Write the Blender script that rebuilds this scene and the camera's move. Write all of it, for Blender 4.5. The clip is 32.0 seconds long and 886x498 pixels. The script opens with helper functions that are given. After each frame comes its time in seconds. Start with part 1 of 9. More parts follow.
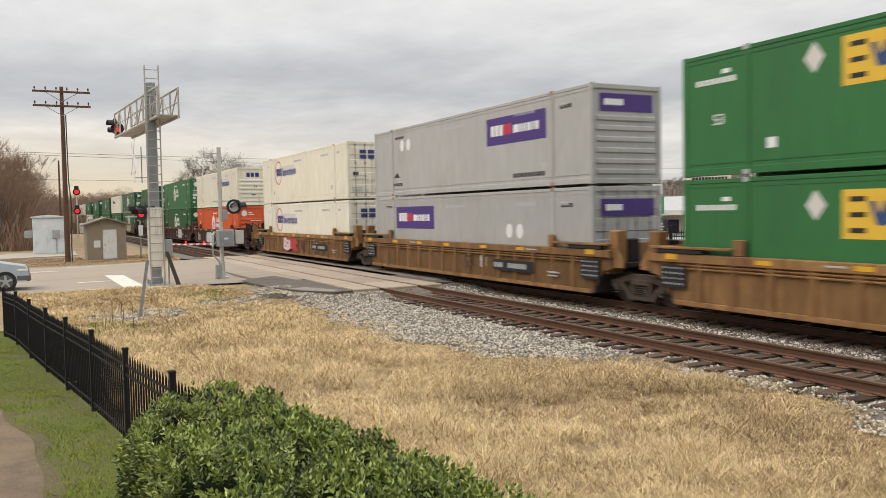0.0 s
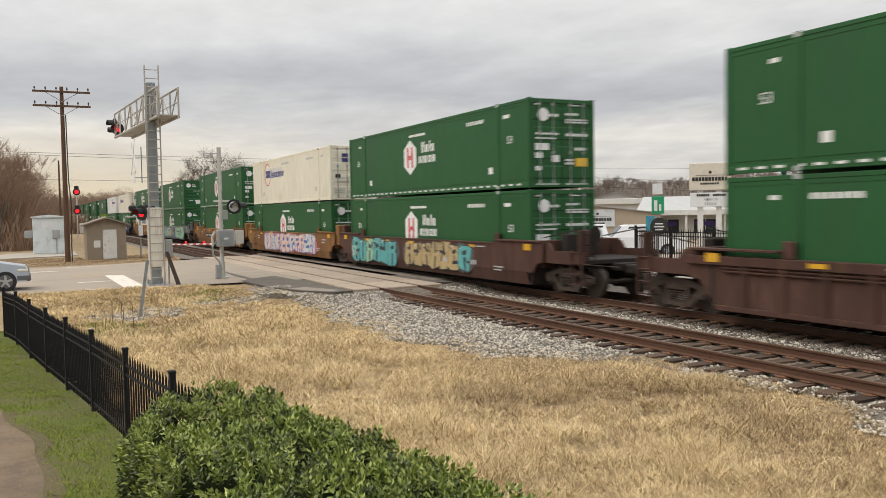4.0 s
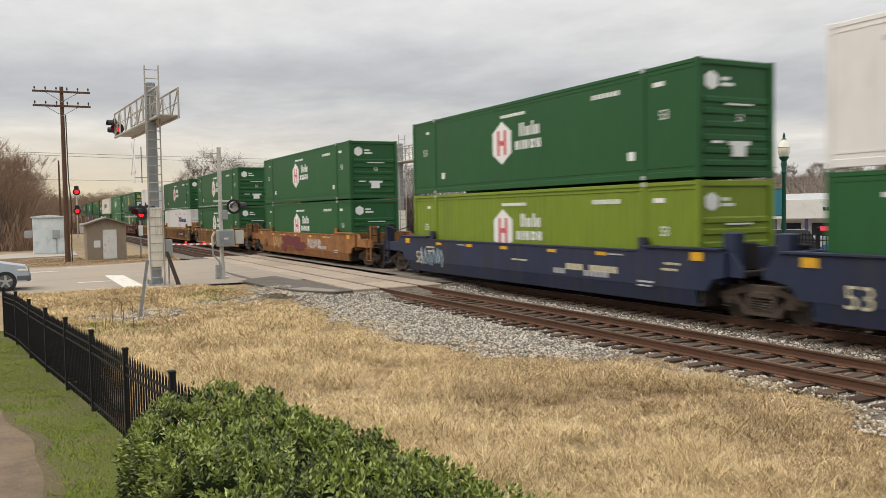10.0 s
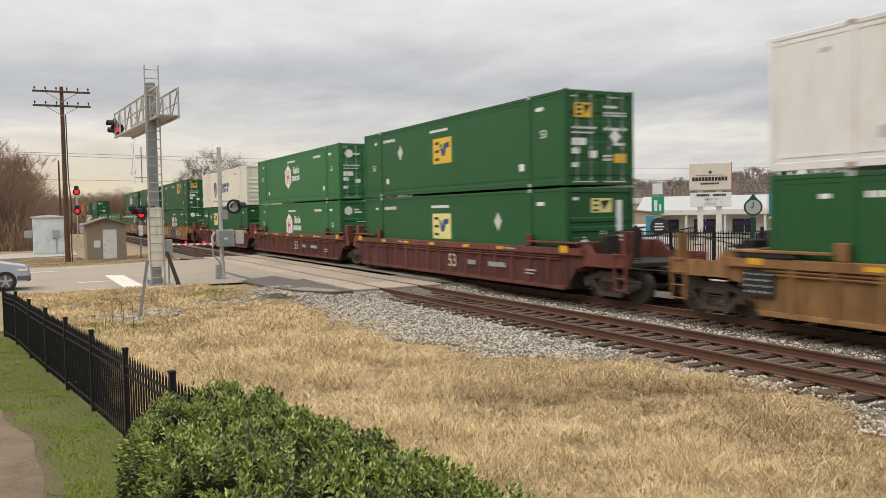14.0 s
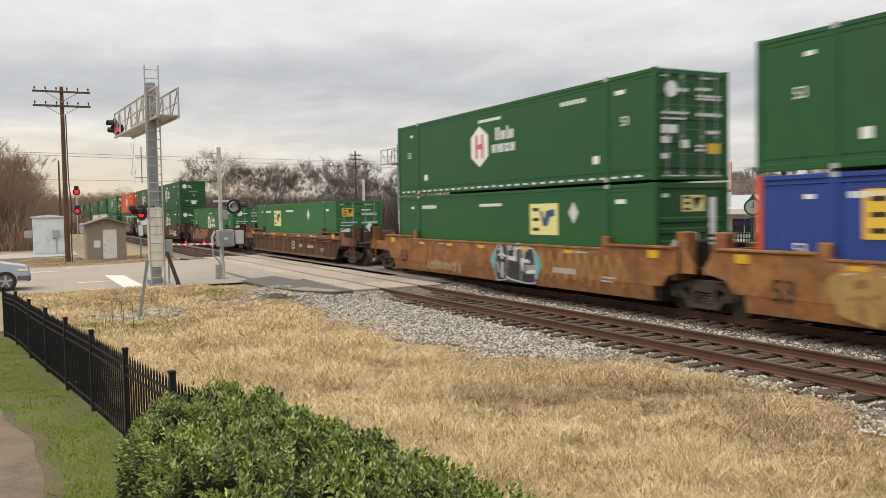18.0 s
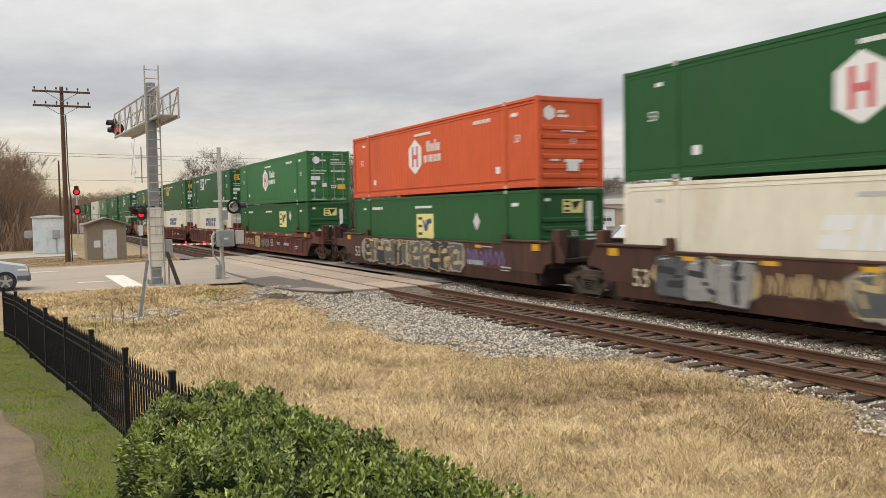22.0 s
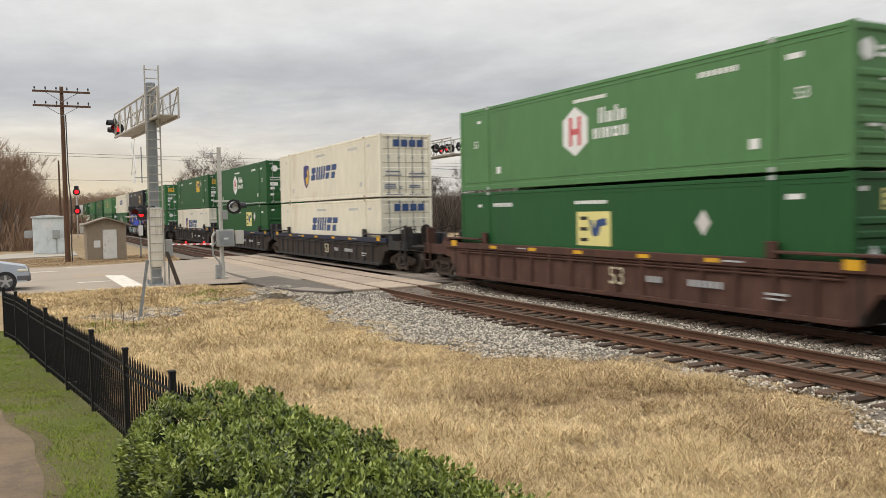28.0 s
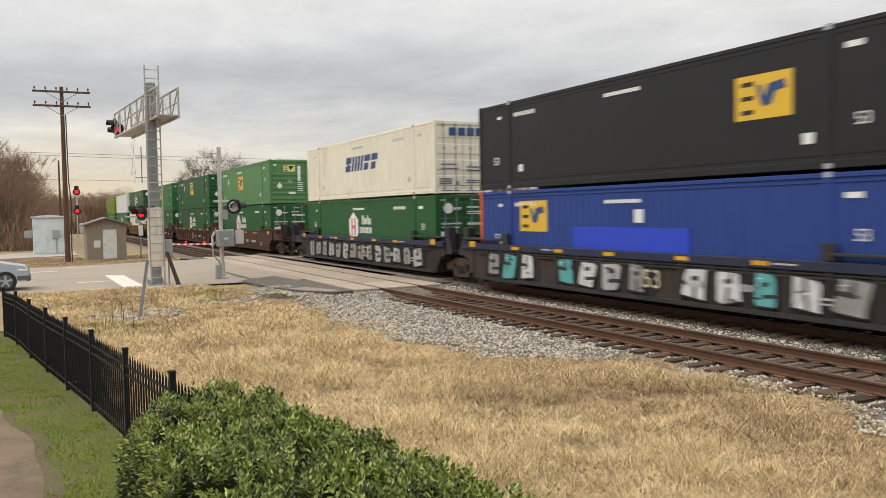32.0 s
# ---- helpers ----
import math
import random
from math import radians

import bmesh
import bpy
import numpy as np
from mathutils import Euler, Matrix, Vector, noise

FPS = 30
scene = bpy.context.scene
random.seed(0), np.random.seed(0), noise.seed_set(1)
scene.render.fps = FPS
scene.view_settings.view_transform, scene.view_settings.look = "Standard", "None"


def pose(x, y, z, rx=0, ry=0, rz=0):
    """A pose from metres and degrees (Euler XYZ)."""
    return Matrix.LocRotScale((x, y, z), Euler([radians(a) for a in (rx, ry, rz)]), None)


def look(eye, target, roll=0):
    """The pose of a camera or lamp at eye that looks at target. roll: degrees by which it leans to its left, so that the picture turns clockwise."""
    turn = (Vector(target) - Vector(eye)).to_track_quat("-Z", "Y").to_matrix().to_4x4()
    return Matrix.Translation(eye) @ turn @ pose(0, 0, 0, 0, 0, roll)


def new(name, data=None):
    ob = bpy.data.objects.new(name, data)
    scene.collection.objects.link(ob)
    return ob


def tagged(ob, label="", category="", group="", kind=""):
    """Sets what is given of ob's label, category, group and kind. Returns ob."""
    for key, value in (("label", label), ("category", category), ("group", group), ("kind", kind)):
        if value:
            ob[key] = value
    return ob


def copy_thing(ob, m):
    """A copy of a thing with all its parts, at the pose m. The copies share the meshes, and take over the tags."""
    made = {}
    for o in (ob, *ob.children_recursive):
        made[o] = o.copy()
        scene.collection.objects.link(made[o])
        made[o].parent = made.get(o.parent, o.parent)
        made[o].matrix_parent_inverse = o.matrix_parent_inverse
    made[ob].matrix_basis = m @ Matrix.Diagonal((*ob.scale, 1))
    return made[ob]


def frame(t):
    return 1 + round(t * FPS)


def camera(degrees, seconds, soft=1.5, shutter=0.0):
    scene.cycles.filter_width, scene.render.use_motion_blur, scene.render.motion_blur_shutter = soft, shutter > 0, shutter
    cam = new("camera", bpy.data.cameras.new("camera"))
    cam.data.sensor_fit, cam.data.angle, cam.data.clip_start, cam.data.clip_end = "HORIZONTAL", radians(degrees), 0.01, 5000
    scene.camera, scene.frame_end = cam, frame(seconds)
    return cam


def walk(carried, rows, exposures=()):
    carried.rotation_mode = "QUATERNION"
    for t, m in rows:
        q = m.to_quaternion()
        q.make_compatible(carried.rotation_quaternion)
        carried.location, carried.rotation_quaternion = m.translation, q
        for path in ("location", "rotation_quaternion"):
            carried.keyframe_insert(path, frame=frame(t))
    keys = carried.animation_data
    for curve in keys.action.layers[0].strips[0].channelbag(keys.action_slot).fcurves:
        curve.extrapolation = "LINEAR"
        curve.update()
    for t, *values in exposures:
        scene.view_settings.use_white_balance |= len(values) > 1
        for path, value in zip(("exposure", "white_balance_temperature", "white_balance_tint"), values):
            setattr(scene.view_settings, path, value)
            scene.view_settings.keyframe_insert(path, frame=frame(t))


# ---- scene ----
# ---------- camera ----------
cam = camera(56.63, 32.0, soft=0.7, shutter=0.25)
EYE = Vector((0.0, 0.0, 2.63))
YAW, PITCH = radians(27.013), radians(-2.625)
WAY = Vector((math.sin(YAW) * math.cos(PITCH), math.cos(YAW) * math.cos(PITCH), math.sin(PITCH)))
STAND = look(EYE, EYE + WAY * 40, -1.05)
walk(cam, [(0.0, STAND), (32.0, STAND)], exposures=[(t, e, 6700, 10) for t, e in ((0.0, -0.05), (1.0, -0.16), (2.0, -0.29), (3.0, -0.15), (5.0, -0.10), (9.0, -0.14), (12.0, -0.03), (14.0, -0.09), (18.0, -0.01), (19.0, -0.09), (20.0, -0.20), (21.0, -0.12), (23.0, -0.08), (28.0, -0.11), (30.0, -0.09), (32.0, -0.07))])

# ---------- world and sun ----------
SUN_EL, SUN_AZ = 50.0, -75.0     # behind the clouds, to the west of the line


def make_world():
    w = bpy.data.worlds.new("overcast_sky")
    scene.world = w
    w.use_nodes = True
    nt = w.node_tree
    nt.nodes.clear()
    N, L = nt.nodes.new, nt.links.new
    out, bg = N("ShaderNodeOutputWorld"), N("ShaderNodeBackground")
    sky = N("ShaderNodeTexSky")
    sky.sky_type = "NISHITA"
    sky.sun_disc = False
    sky.sun_elevation, sky.sun_rotation = radians(SUN_EL), radians(SUN_AZ)
    sky.dust_density = 2.0
    tc = N("ShaderNodeTexCoord")
    sep = N("ShaderNodeSeparateXYZ")
    L(tc.outputs["Generated"], sep.inputs[0])

    def m(op, a, b=None, clamp=False):
        n = N("ShaderNodeMath")
        n.operation, n.use_clamp = op, clamp
        for i, s in enumerate((a, b)):
            if s is None:
                continue
            if isinstance(s, (int, float)):
                n.inputs[i].default_value = s
            else:
                L(s, n.inputs[i])
        return n.outputs[0]

    up = m("MAXIMUM", sep.outputs["Z"], 0.0)
    den = m("ADD", up, 0.09)
    cx, cy = m("DIVIDE", sep.outputs["X"], den), m("DIVIDE", sep.outputs["Y"], den)
    comb = N("ShaderNodeCombineXYZ")
    L(cx, comb.inputs[0])
    L(cy, comb.inputs[1])
    mapn = N("ShaderNodeMapping")
    mapn.inputs["Rotation"].default_value = (0, 0, radians(27))
    mapn.inputs["Scale"].default_value = (0.80, 0.62, 1.0)
    mapn.inputs["Location"].default_value = (2.3, 0.7, 0.0)
    L(comb.outputs[0], mapn.inputs[0])
    big, small = N("ShaderNodeTexNoise"), N("ShaderNodeTexNoise")
    for n, sc, det in ((big, 0.50, 2.5), (small, 1.7, 6.0)):
        n.inputs["Scale"].default_value, n.inputs["Detail"].default_value = sc, det
        n.inputs["Roughness"].default_value, n.inputs["Distortion"].default_value = 0.55, 0.4
        L(mapn.outputs[0], n.inputs["Vector"])
    mixv = m("ADD", m("MULTIPLY", big.outputs[0], 0.62), m("MULTIPLY", small.outputs[0], 0.38))
    # sheets of cloud lie over one another towards the horizon: height bent by the cloud noise, then small billows
    lay = m("ADD", up, m("MULTIPLY", m("SUBTRACT", mixv, 0.5), 0.21))
    ramp = N("ShaderNodeValToRGB")
    el = ramp.color_ramp.elements
    el[0].position, el[0].color = 0.0, (0.85, 0.82, 0.76, 1)
    el[1].position, el[1].color = 1.0, (0.70, 0.71, 0.73, 1)
    for p_, c_ in ((0.05, (0.77, 0.765, 0.755)), (0.080, (0.90, 0.885, 0.85)), (0.105, (0.70, 0.705, 0.715)), (0.130, (0.545, 0.565, 0.60)), (0.155, (0.565, 0.585, 0.615)),
                   (0.190, (0.70, 0.71, 0.725)), (0.24, (0.75, 0.755, 0.76)), (0.31, (0.66, 0.675, 0.695)), (0.5, (0.72, 0.725, 0.73))):
        e = el.new(p_)
        e.color = (*c_, 1)
    L(lay, ramp.inputs[0])
    fine_ = N("ShaderNodeTexNoise")
    fine_.inputs["Scale"].default_value, fine_.inputs["Detail"].default_value, fine_.inputs["Roughness"].default_value = 3.4, 7.0, 0.6
    L(mapn.outputs[0], fine_.inputs["Vector"])
    mx = N("ShaderNodeMixRGB")
    mx.blend_type = "MULTIPLY"
    mx.inputs[0].default_value = 1.0
    L(ramp.outputs[0], mx.inputs[1])
    L(m("ADD", 0.78, m("MULTIPLY", fine_.outputs[0], 0.44)), mx.inputs[2])
    # the glow of the low sun under the cloud's edge, along the line
    az = m("ADD", m("MULTIPLY", sep.outputs["X"], -0.05), m("MULTIPLY", sep.outputs["Y"], 1.0))
    glow = m("MULTIPLY", m("POWER", m("MAXIMUM", az, 0.0), 14.0), m("SUBTRACT", 1.0, m("MULTIPLY", up, 9.0), True), True)
    gm = N("ShaderNodeMixRGB")
    L(glow, gm.inputs[0])
    L(mx.outputs[0], gm.inputs[1])
    gm.inputs[2].default_value = (0.98, 0.82, 0.55, 1)
    mx = gm
    # a little of the clear sky above shows through the sheet
    mul = N("ShaderNodeMixRGB")
    mul.blend_type = "MIX"
    mul.inputs[0].default_value = 0.06
    sc = N("ShaderNodeMixRGB")
    sc.blend_type = "MULTIPLY"
    sc.inputs[0].default_value = 1.0
    sc.inputs[2].default_value = (0.10, 0.10, 0.10, 1)
    L(sky.outputs[0], sc.inputs[1])
    L(mx.outputs[0], mul.inputs[1])
    L(sc.outputs[0], mul.inputs[2])
    L(mul.outputs[0], bg.inputs["Color"])
    # an overcast sky brightens steadily from the horizon to the zenith
    L(m("ADD", 0.92, m("MULTIPLY", m("POWER", up, 1.6), 2.6)), bg.inputs["Strength"])
    L(bg.outputs[0], out.inputs[0])


make_world()
sun_data = bpy.data.lights.new("sun", "SUN")
sun_data.energy, sun_data.angle, sun_data.color = 1.3, radians(35), (1.0, 0.92, 0.80)
sun = new("sun", sun_data)
_a, _e = radians(SUN_AZ), radians(SUN_EL)
sun.matrix_world = look((0, 0, 30), Vector((0, 0, 30)) - Vector((math.sin(_a) * math.cos(_e), math.cos(_a) * math.cos(_e), math.sin(_e))))

# ---------- materials ----------
MATS = {}


def mat(name, base, rough=0.7, metal=0.0, var=0.18, scale=1.5, fine=30.0, bump=0.15, dirt=None, dirt_amount=0.0,
        island=0.0, rand=0.0, emit=0.0, stretch=(1, 1, 1), spec=0.35, alpha_glass=False, wave=0.0, stain=None, streak=None):
    if name in MATS:
        return MATS[name]
    m = bpy.data.materials.new(name)
    MATS[name] = m
    m.use_nodes = True
    nt = m.node_tree
    N, L = nt.nodes.new, nt.links.new
    b = nt.nodes["Principled BSDF"]
    b.inputs["Roughness"].default_value, b.inputs["Metallic"].default_value = rough, metal
    b.inputs["Specular IOR Level"].default_value = spec
    tc, mp = N("ShaderNodeTexCoord"), N("ShaderNodeMapping")
    mp.inputs["Scale"].default_value = stretch
    L(tc.outputs["Object"], mp.inputs[0])
    n1, n2 = N("ShaderNodeTexNoise"), N("ShaderNodeTexNoise")
    for n, s in ((n1, scale), (n2, fine)):
        n.inputs["Scale"].default_value, n.inputs["Detail"].default_value = s, 5.0
        L(mp.outputs[0], n.inputs["Vector"])
    add = N("ShaderNodeMath")
    add.operation = "ADD"
    L(n1.outputs[0], add.inputs[0])
    L(n2.outputs[0], add.inputs[1])
    last = add.outputs[0]
    if island or rand:
        src = N("ShaderNodeNewGeometry").outputs["Random Per Island"] if island else N("ShaderNodeObjectInfo").outputs["Random"]
        k = N("ShaderNodeMath")
        k.operation = "MULTIPLY_ADD"
        L(src, k.inputs[0])
        k.inputs[1].default_value = (island or rand)
        L(last, k.inputs[2])
        k2 = N("ShaderNodeMath")
        k2.operation = "SUBTRACT"
        L(k.outputs[0], k2.inputs[0])
        k2.inputs[1].default_value = (island or rand) / 2
        last = k2.outputs[0]
    mr = N("ShaderNodeMapRange")
    mr.inputs["From Min"].default_value, mr.inputs["From Max"].default_value = 0.55, 1.45
    L(last, mr.inputs["Value"])
    ramp = N("ShaderNodeMixRGB")
    lo = [max(0, c * (1 - var)) for c in base]
    hi = [min(1, c * (1 + var)) for c in base]
    ramp.inputs[1].default_value, ramp.inputs[2].default_value = (*lo, 1), (*hi, 1)
    L(mr.outputs[0], ramp.inputs[0])
    col = ramp.outputs[0]
    if dirt:
        n3 = N("ShaderNodeTexNoise")
        n3.inputs["Scale"].default_value, n3.inputs["Detail"].default_value, n3.inputs["Roughness"].default_value = scale * 1.7, 8.0, 0.7
        L(mp.outputs[0], n3.inputs["Vector"])
        r3 = N("ShaderNodeMapRange")
        r3.inputs["From Min"].default_value, r3.inputs["From Max"].default_value = 0.62 - 0.3 * dirt_amount, 0.80
        L(n3.outputs[0], r3.inputs["Value"])
        mx = N("ShaderNodeMixRGB")
        L(r3.outputs[0], mx.inputs[0])
        L(col, mx.inputs[1])
        mx.inputs[2].default_value = (*dirt, 1)
        col = mx.outputs[0]
    if streak:      # rust runs, long in z
        sm_ = N("ShaderNodeMapping")
        sm_.inputs["Scale"].default_value = (3.2, 3.2, 0.35)
        L(tc.outputs["Object"], sm_.inputs[0])
        ns = N("ShaderNodeTexNoise")
        ns.inputs["Scale"].default_value, ns.inputs["Detail"].default_value, ns.inputs["Roughness"].default_value = 1.0, 6.0, 0.65
        L(sm_.outputs[0], ns.inputs["Vector"])
        rs_ = N("ShaderNodeMapRange")
        rs_.inputs["From Min"].default_value, rs_.inputs["From Max"].default_value, rs_.inputs["To Max"].default_value = 0.50, 0.72, 0.85
        L(ns.outputs[0], rs_.inputs["Value"])
        mx = N("ShaderNodeMixRGB")
        L(rs_.outputs[0], mx.inputs[0])
        L(col, mx.inputs[1])
        mx.inputs[2].default_value = (*streak, 1)
        col = mx.outputs[0]
    if stain:       # one dirty blotch at (y, z) with radii, broken up by noise
        y0, z0, ry, rz, sc_ = stain
        sp = N("ShaderNodeMapping")
        sp.inputs["Location"].default_value, sp.inputs["Scale"].default_value = (0, -y0 / ry, -z0 / rz), (0, 1 / ry, 1 / rz)
        L(tc.outputs["Object"], sp.inputs[0])
        ln_ = N("ShaderNodeVectorMath")
        ln_.operation = "LENGTH"
        L(sp.outputs[0], ln_.inputs[0])
        nb = N("ShaderNodeTexNoise")
        nb.inputs["Scale"].default_value, nb.inputs["Detail"].default_value, nb.inputs["Roughness"].default_value = 1.6, 8.0, 0.7
        L(tc.outputs["Object"], nb.inputs["Vector"])
        q1 = N("ShaderNodeMath")
        q1.operation = "MULTIPLY_ADD"
        L(nb.outputs[0], q1.inputs[0])
        q1.inputs[1].default_value = 2.6
        q1.inputs[2].default_value = -0.35
        q2 = N("ShaderNodeMath")
        q2.operation, q2.use_clamp = "SUBTRACT", True
        L(q1.outputs[0], q2.inputs[0])
        L(ln_.outputs["Value"], q2.inputs[1])
        mx = N("ShaderNodeMixRGB")
        L(q2.outputs[0], mx.inputs[0])
        L(col, mx.inputs[1])
        mx.inputs[2].default_value = (*sc_, 1)
        col = mx.outputs[0]
    L(col, b.inputs["Base Color"])
    if bump:
        bp = N("ShaderNodeBump")
        bp.inputs["Strength"].default_value, bp.inputs["Distance"].default_value = bump, 0.02
        height = n2.outputs[0]
        if wave:        # shallow vertical pressing of the sheet, about 0.3 m apart
            wv = N("ShaderNodeTexWave")
            wv.bands_direction = "Y"
            wv.inputs["Scale"].default_value = 1.05
            L(tc.outputs["Object"], wv.inputs["Vector"])
            ad = N("ShaderNodeMath")
            ad.operation = "MULTIPLY_ADD"
            L(wv.outputs["Fac"], ad.inputs[0])
            ad.inputs[1].default_value = wave
            L(height, ad.inputs[2])
            height = ad.outputs[0]
        L(height, bp.inputs["Height"])
        L(bp.outputs[0], b.inputs["Normal"])
    if emit:
        L(col, b.inputs["Emission Color"])
        b.inputs["Emission Strength"].default_value = emit
    if alpha_glass:
        b.inputs["Transmission Weight"].default_value = 0.85
    return m


# ---------- shape builder ----------
class Shape:
    """Collects simple solids into one mesh."""

    def __init__(self):
        self.v, self.f = [], []

    def solid(self, vs, fs, centre=None):
        o = len(self.v)
        vs = [Vector(p) for p in vs]
        if centre is None:
            centre = sum(vs, Vector()) / len(vs)
        for face in fs:
            a, b, c = vs[face[0]], vs[face[1]], vs[face[2]]
            mid = sum((vs[i] for i in face), Vector()) / len(face)
            if (b - a).cross(c - b).dot(mid - centre) < 0:
                face = face[::-1]
            self.f.append(tuple(i + o for i in face))
        self.v += vs
        return self

    def box(self, x0, x1, y0, y1, z0, z1, b=0.0):
        lo, hi = (min(x0, x1), min(y0, y1), min(z0, z1)), (max(x0, x1), max(y0, y1), max(z0, z1))
        if b <= 0:
            vs = [(x, y, z) for x in (lo[0], hi[0]) for y in (lo[1], hi[1]) for z in (lo[2], hi[2])]
            return self.solid(vs, [(0, 1, 3, 2), (4, 6, 7, 5), (0, 4, 5, 1), (2, 3, 7, 6), (0, 2, 6, 4), (1, 5, 7, 3)])
        b = min(b, *(0.45 * (h - l) for l, h in zip(lo, hi)))
        ids, vs = {}, []
        for s in [(i, j, k) for i in (0, 1) for j in (0, 1) for k in (0, 1)]:
            for ax in range(3):
                p = [(lo[d] + (0 if d == ax else b)) if s[d] == 0 else (hi[d] - (0 if d == ax else b)) for d in range(3)]
                ids[s, ax] = len(vs)
                vs.append(p)
        fs = []
        for ax in range(3):
            u, w = [d for d in range(3) if d != ax]
            for side in (0, 1):
                q = []
                for a, c in ((0, 0), (1, 0), (1, 1), (0, 1)):
                    s = [0, 0, 0]
                    s[ax], s[u], s[w] = side, a, c
                    q.append(ids[tuple(s), ax])
                fs.append(tuple(q))
            for a in (0, 1):
                for c in (0, 1):
                    s0, s1 = [0, 0, 0], [0, 0, 0]
                    s0[u], s0[w], s1[u], s1[w], s1[ax] = a, c, a, c, 1
                    fs.append((ids[tuple(s0), u], ids[tuple(s1), u], ids[tuple(s1), w], ids[tuple(s0), w]))
        for s in [(i, j, k) for i in (0, 1) for j in (0, 1) for k in (0, 1)]:
            fs.append(tuple(ids[s, ax] for ax in range(3)))
        return self.solid(vs, fs)

    def cyl(self, p, q, r, n=10, r2=None):
        p, q = Vector(p), Vector(q)
        r2 = r if r2 is None else r2
        d = (q - p).normalized()
        u = d.orthogonal().normalized()
        w = d.cross(u)
        vs = [p + (u * math.cos(a) + w * math.sin(a)) * r for a in (2 * math.pi * i / n for i in range(n))]
        vs += [q + (u * math.cos(a) + w * math.sin(a)) * r2 for a in (2 * math.pi * i / n for i in range(n))]
        fs = [(i, (i + 1) % n, n + (i + 1) % n, n + i) for i in range(n)] + [tuple(range(n))[::-1], tuple(range(n, 2 * n))]
        return self.solid(vs, fs)

    def rings(self, rings):
        """Skins a row of rings with as many corners each, and closes both ends."""
        o, n = len(self.v), len(rings[0])
        for ring in rings:
            self.v += [Vector(q) for q in ring]
        for k in range(len(rings) - 1):
            a, b = o + k * n, o + (k + 1) * n
            self.f += [(a + i, a + (i + 1) % n, b + (i + 1) % n, b + i) for i in range(n)]
        self.f.append(tuple(range(o, o + n))[::-1])
        self.f.append(tuple(range(o + (len(rings) - 1) * n, o + len(rings) * n)))
        return self

    def tube(self, pts, r, n=6):
        pts = [Vector(q) for q in pts]
        rings, u = [], None
        for i, q in enumerate(pts):
            d = (pts[min(i + 1, len(pts) - 1)] - pts[max(i - 1, 0)]).normalized()
            u = d.orthogonal().normalized() if u is None else (u - d * u.dot(d)).normalized()
            w = d.cross(u)
            rings.append([q + (u * math.cos(a) + w * math.sin(a)) * r for a in (2 * math.pi * k / n for k in range(n))])
        return self.rings(rings)

    def prism(self, outline, axis, a0, a1):
        """outline: points in the two other axes, in order; runs from a0 to a1 along axis."""
        n = len(outline)

        def put(p, a):
            return {"x": (a, p[0], p[1]), "y": (p[0], a, p[1]), "z": (p[0], p[1], a)}[axis]

        area = sum(outline[i][0] * outline[(i + 1) % n][1] - outline[(i + 1) % n][0] * outline[i][1] for i in range(n))
        if (area < 0) != (axis == "y"):
            outline = outline[::-1]
        if a1 < a0:
            a0, a1 = a1, a0
        o = len(self.v)
        self.v += [Vector(put(p, a0)) for p in outline] + [Vector(put(p, a1)) for p in outline]
        self.f.append(tuple(o + i for i in range(n))[::-1])
        self.f.append(tuple(o + n + i for i in range(n)))
        self.f += [(o + i, o + (i + 1) % n, o + n + (i + 1) % n, o + n + i) for i in range(n)]
        return self

    def lathe(self, prof, x, y, n=16):
        """prof: (radius, z) from the bottom up."""
        return self.rings([[(x + max(r, 0.001) * math.cos(a), y + max(r, 0.001) * math.sin(a), z) for a in (2 * math.pi * k / n for k in range(n))] for r, z in prof])

    def mesh(self, name, material, smooth=35):
        me = bpy.data.meshes.new(name)
        me.from_pydata([tuple(p) for p in self.v], [], self.f)
        if material:
            me.materials.append(material)
        me.polygons.foreach_set("use_smooth", [True] * len(me.polygons))
        me.set_sharp_from_angle(angle=radians(smooth))
        return me

    def ob(self, name, material, parent=None, label=""):
        return part(name, self.mesh(name, material), parent, label)


def part(name, me, parent=None, label=""):
    ob = new(name, me)
    if parent is not None:
        ob.parent = parent
    if label:
        ob["label"] = label
    if name.startswith(("marking", "graffiti", "emblem_b", "reflective", "name_block")):      # blocks too small to pick apart
        ob["kind"] = "stuff"
    return ob


def thing(name, label, category, m=None, group="", kind=""):
    ob = new(name)
    ob.empty_display_size = 0.2
    if m is not None:
        ob.matrix_basis = m
    return tagged(ob, label, category, group, kind)


def fast_mesh(name, verts, faces, material):
    """A mesh from numpy arrays with k corners a face."""
    verts, faces = np.asarray(verts, dtype=np.float32), np.asarray(faces, dtype=np.int32)
    me = bpy.data.meshes.new(name)
    me.vertices.add(len(verts))
    me.vertices.foreach_set("co", verts.ravel())
    k = faces.shape[1]
    me.loops.add(faces.size)
    me.loops.foreach_set("vertex_index", faces.ravel())
    me.polygons.add(len(faces))
    me.polygons.foreach_set("loop_start", np.arange(0, faces.size, k, dtype=np.int32))
    me.update(calc_edges=True)
    me.materials.append(material)
    return me


TEXT = {}


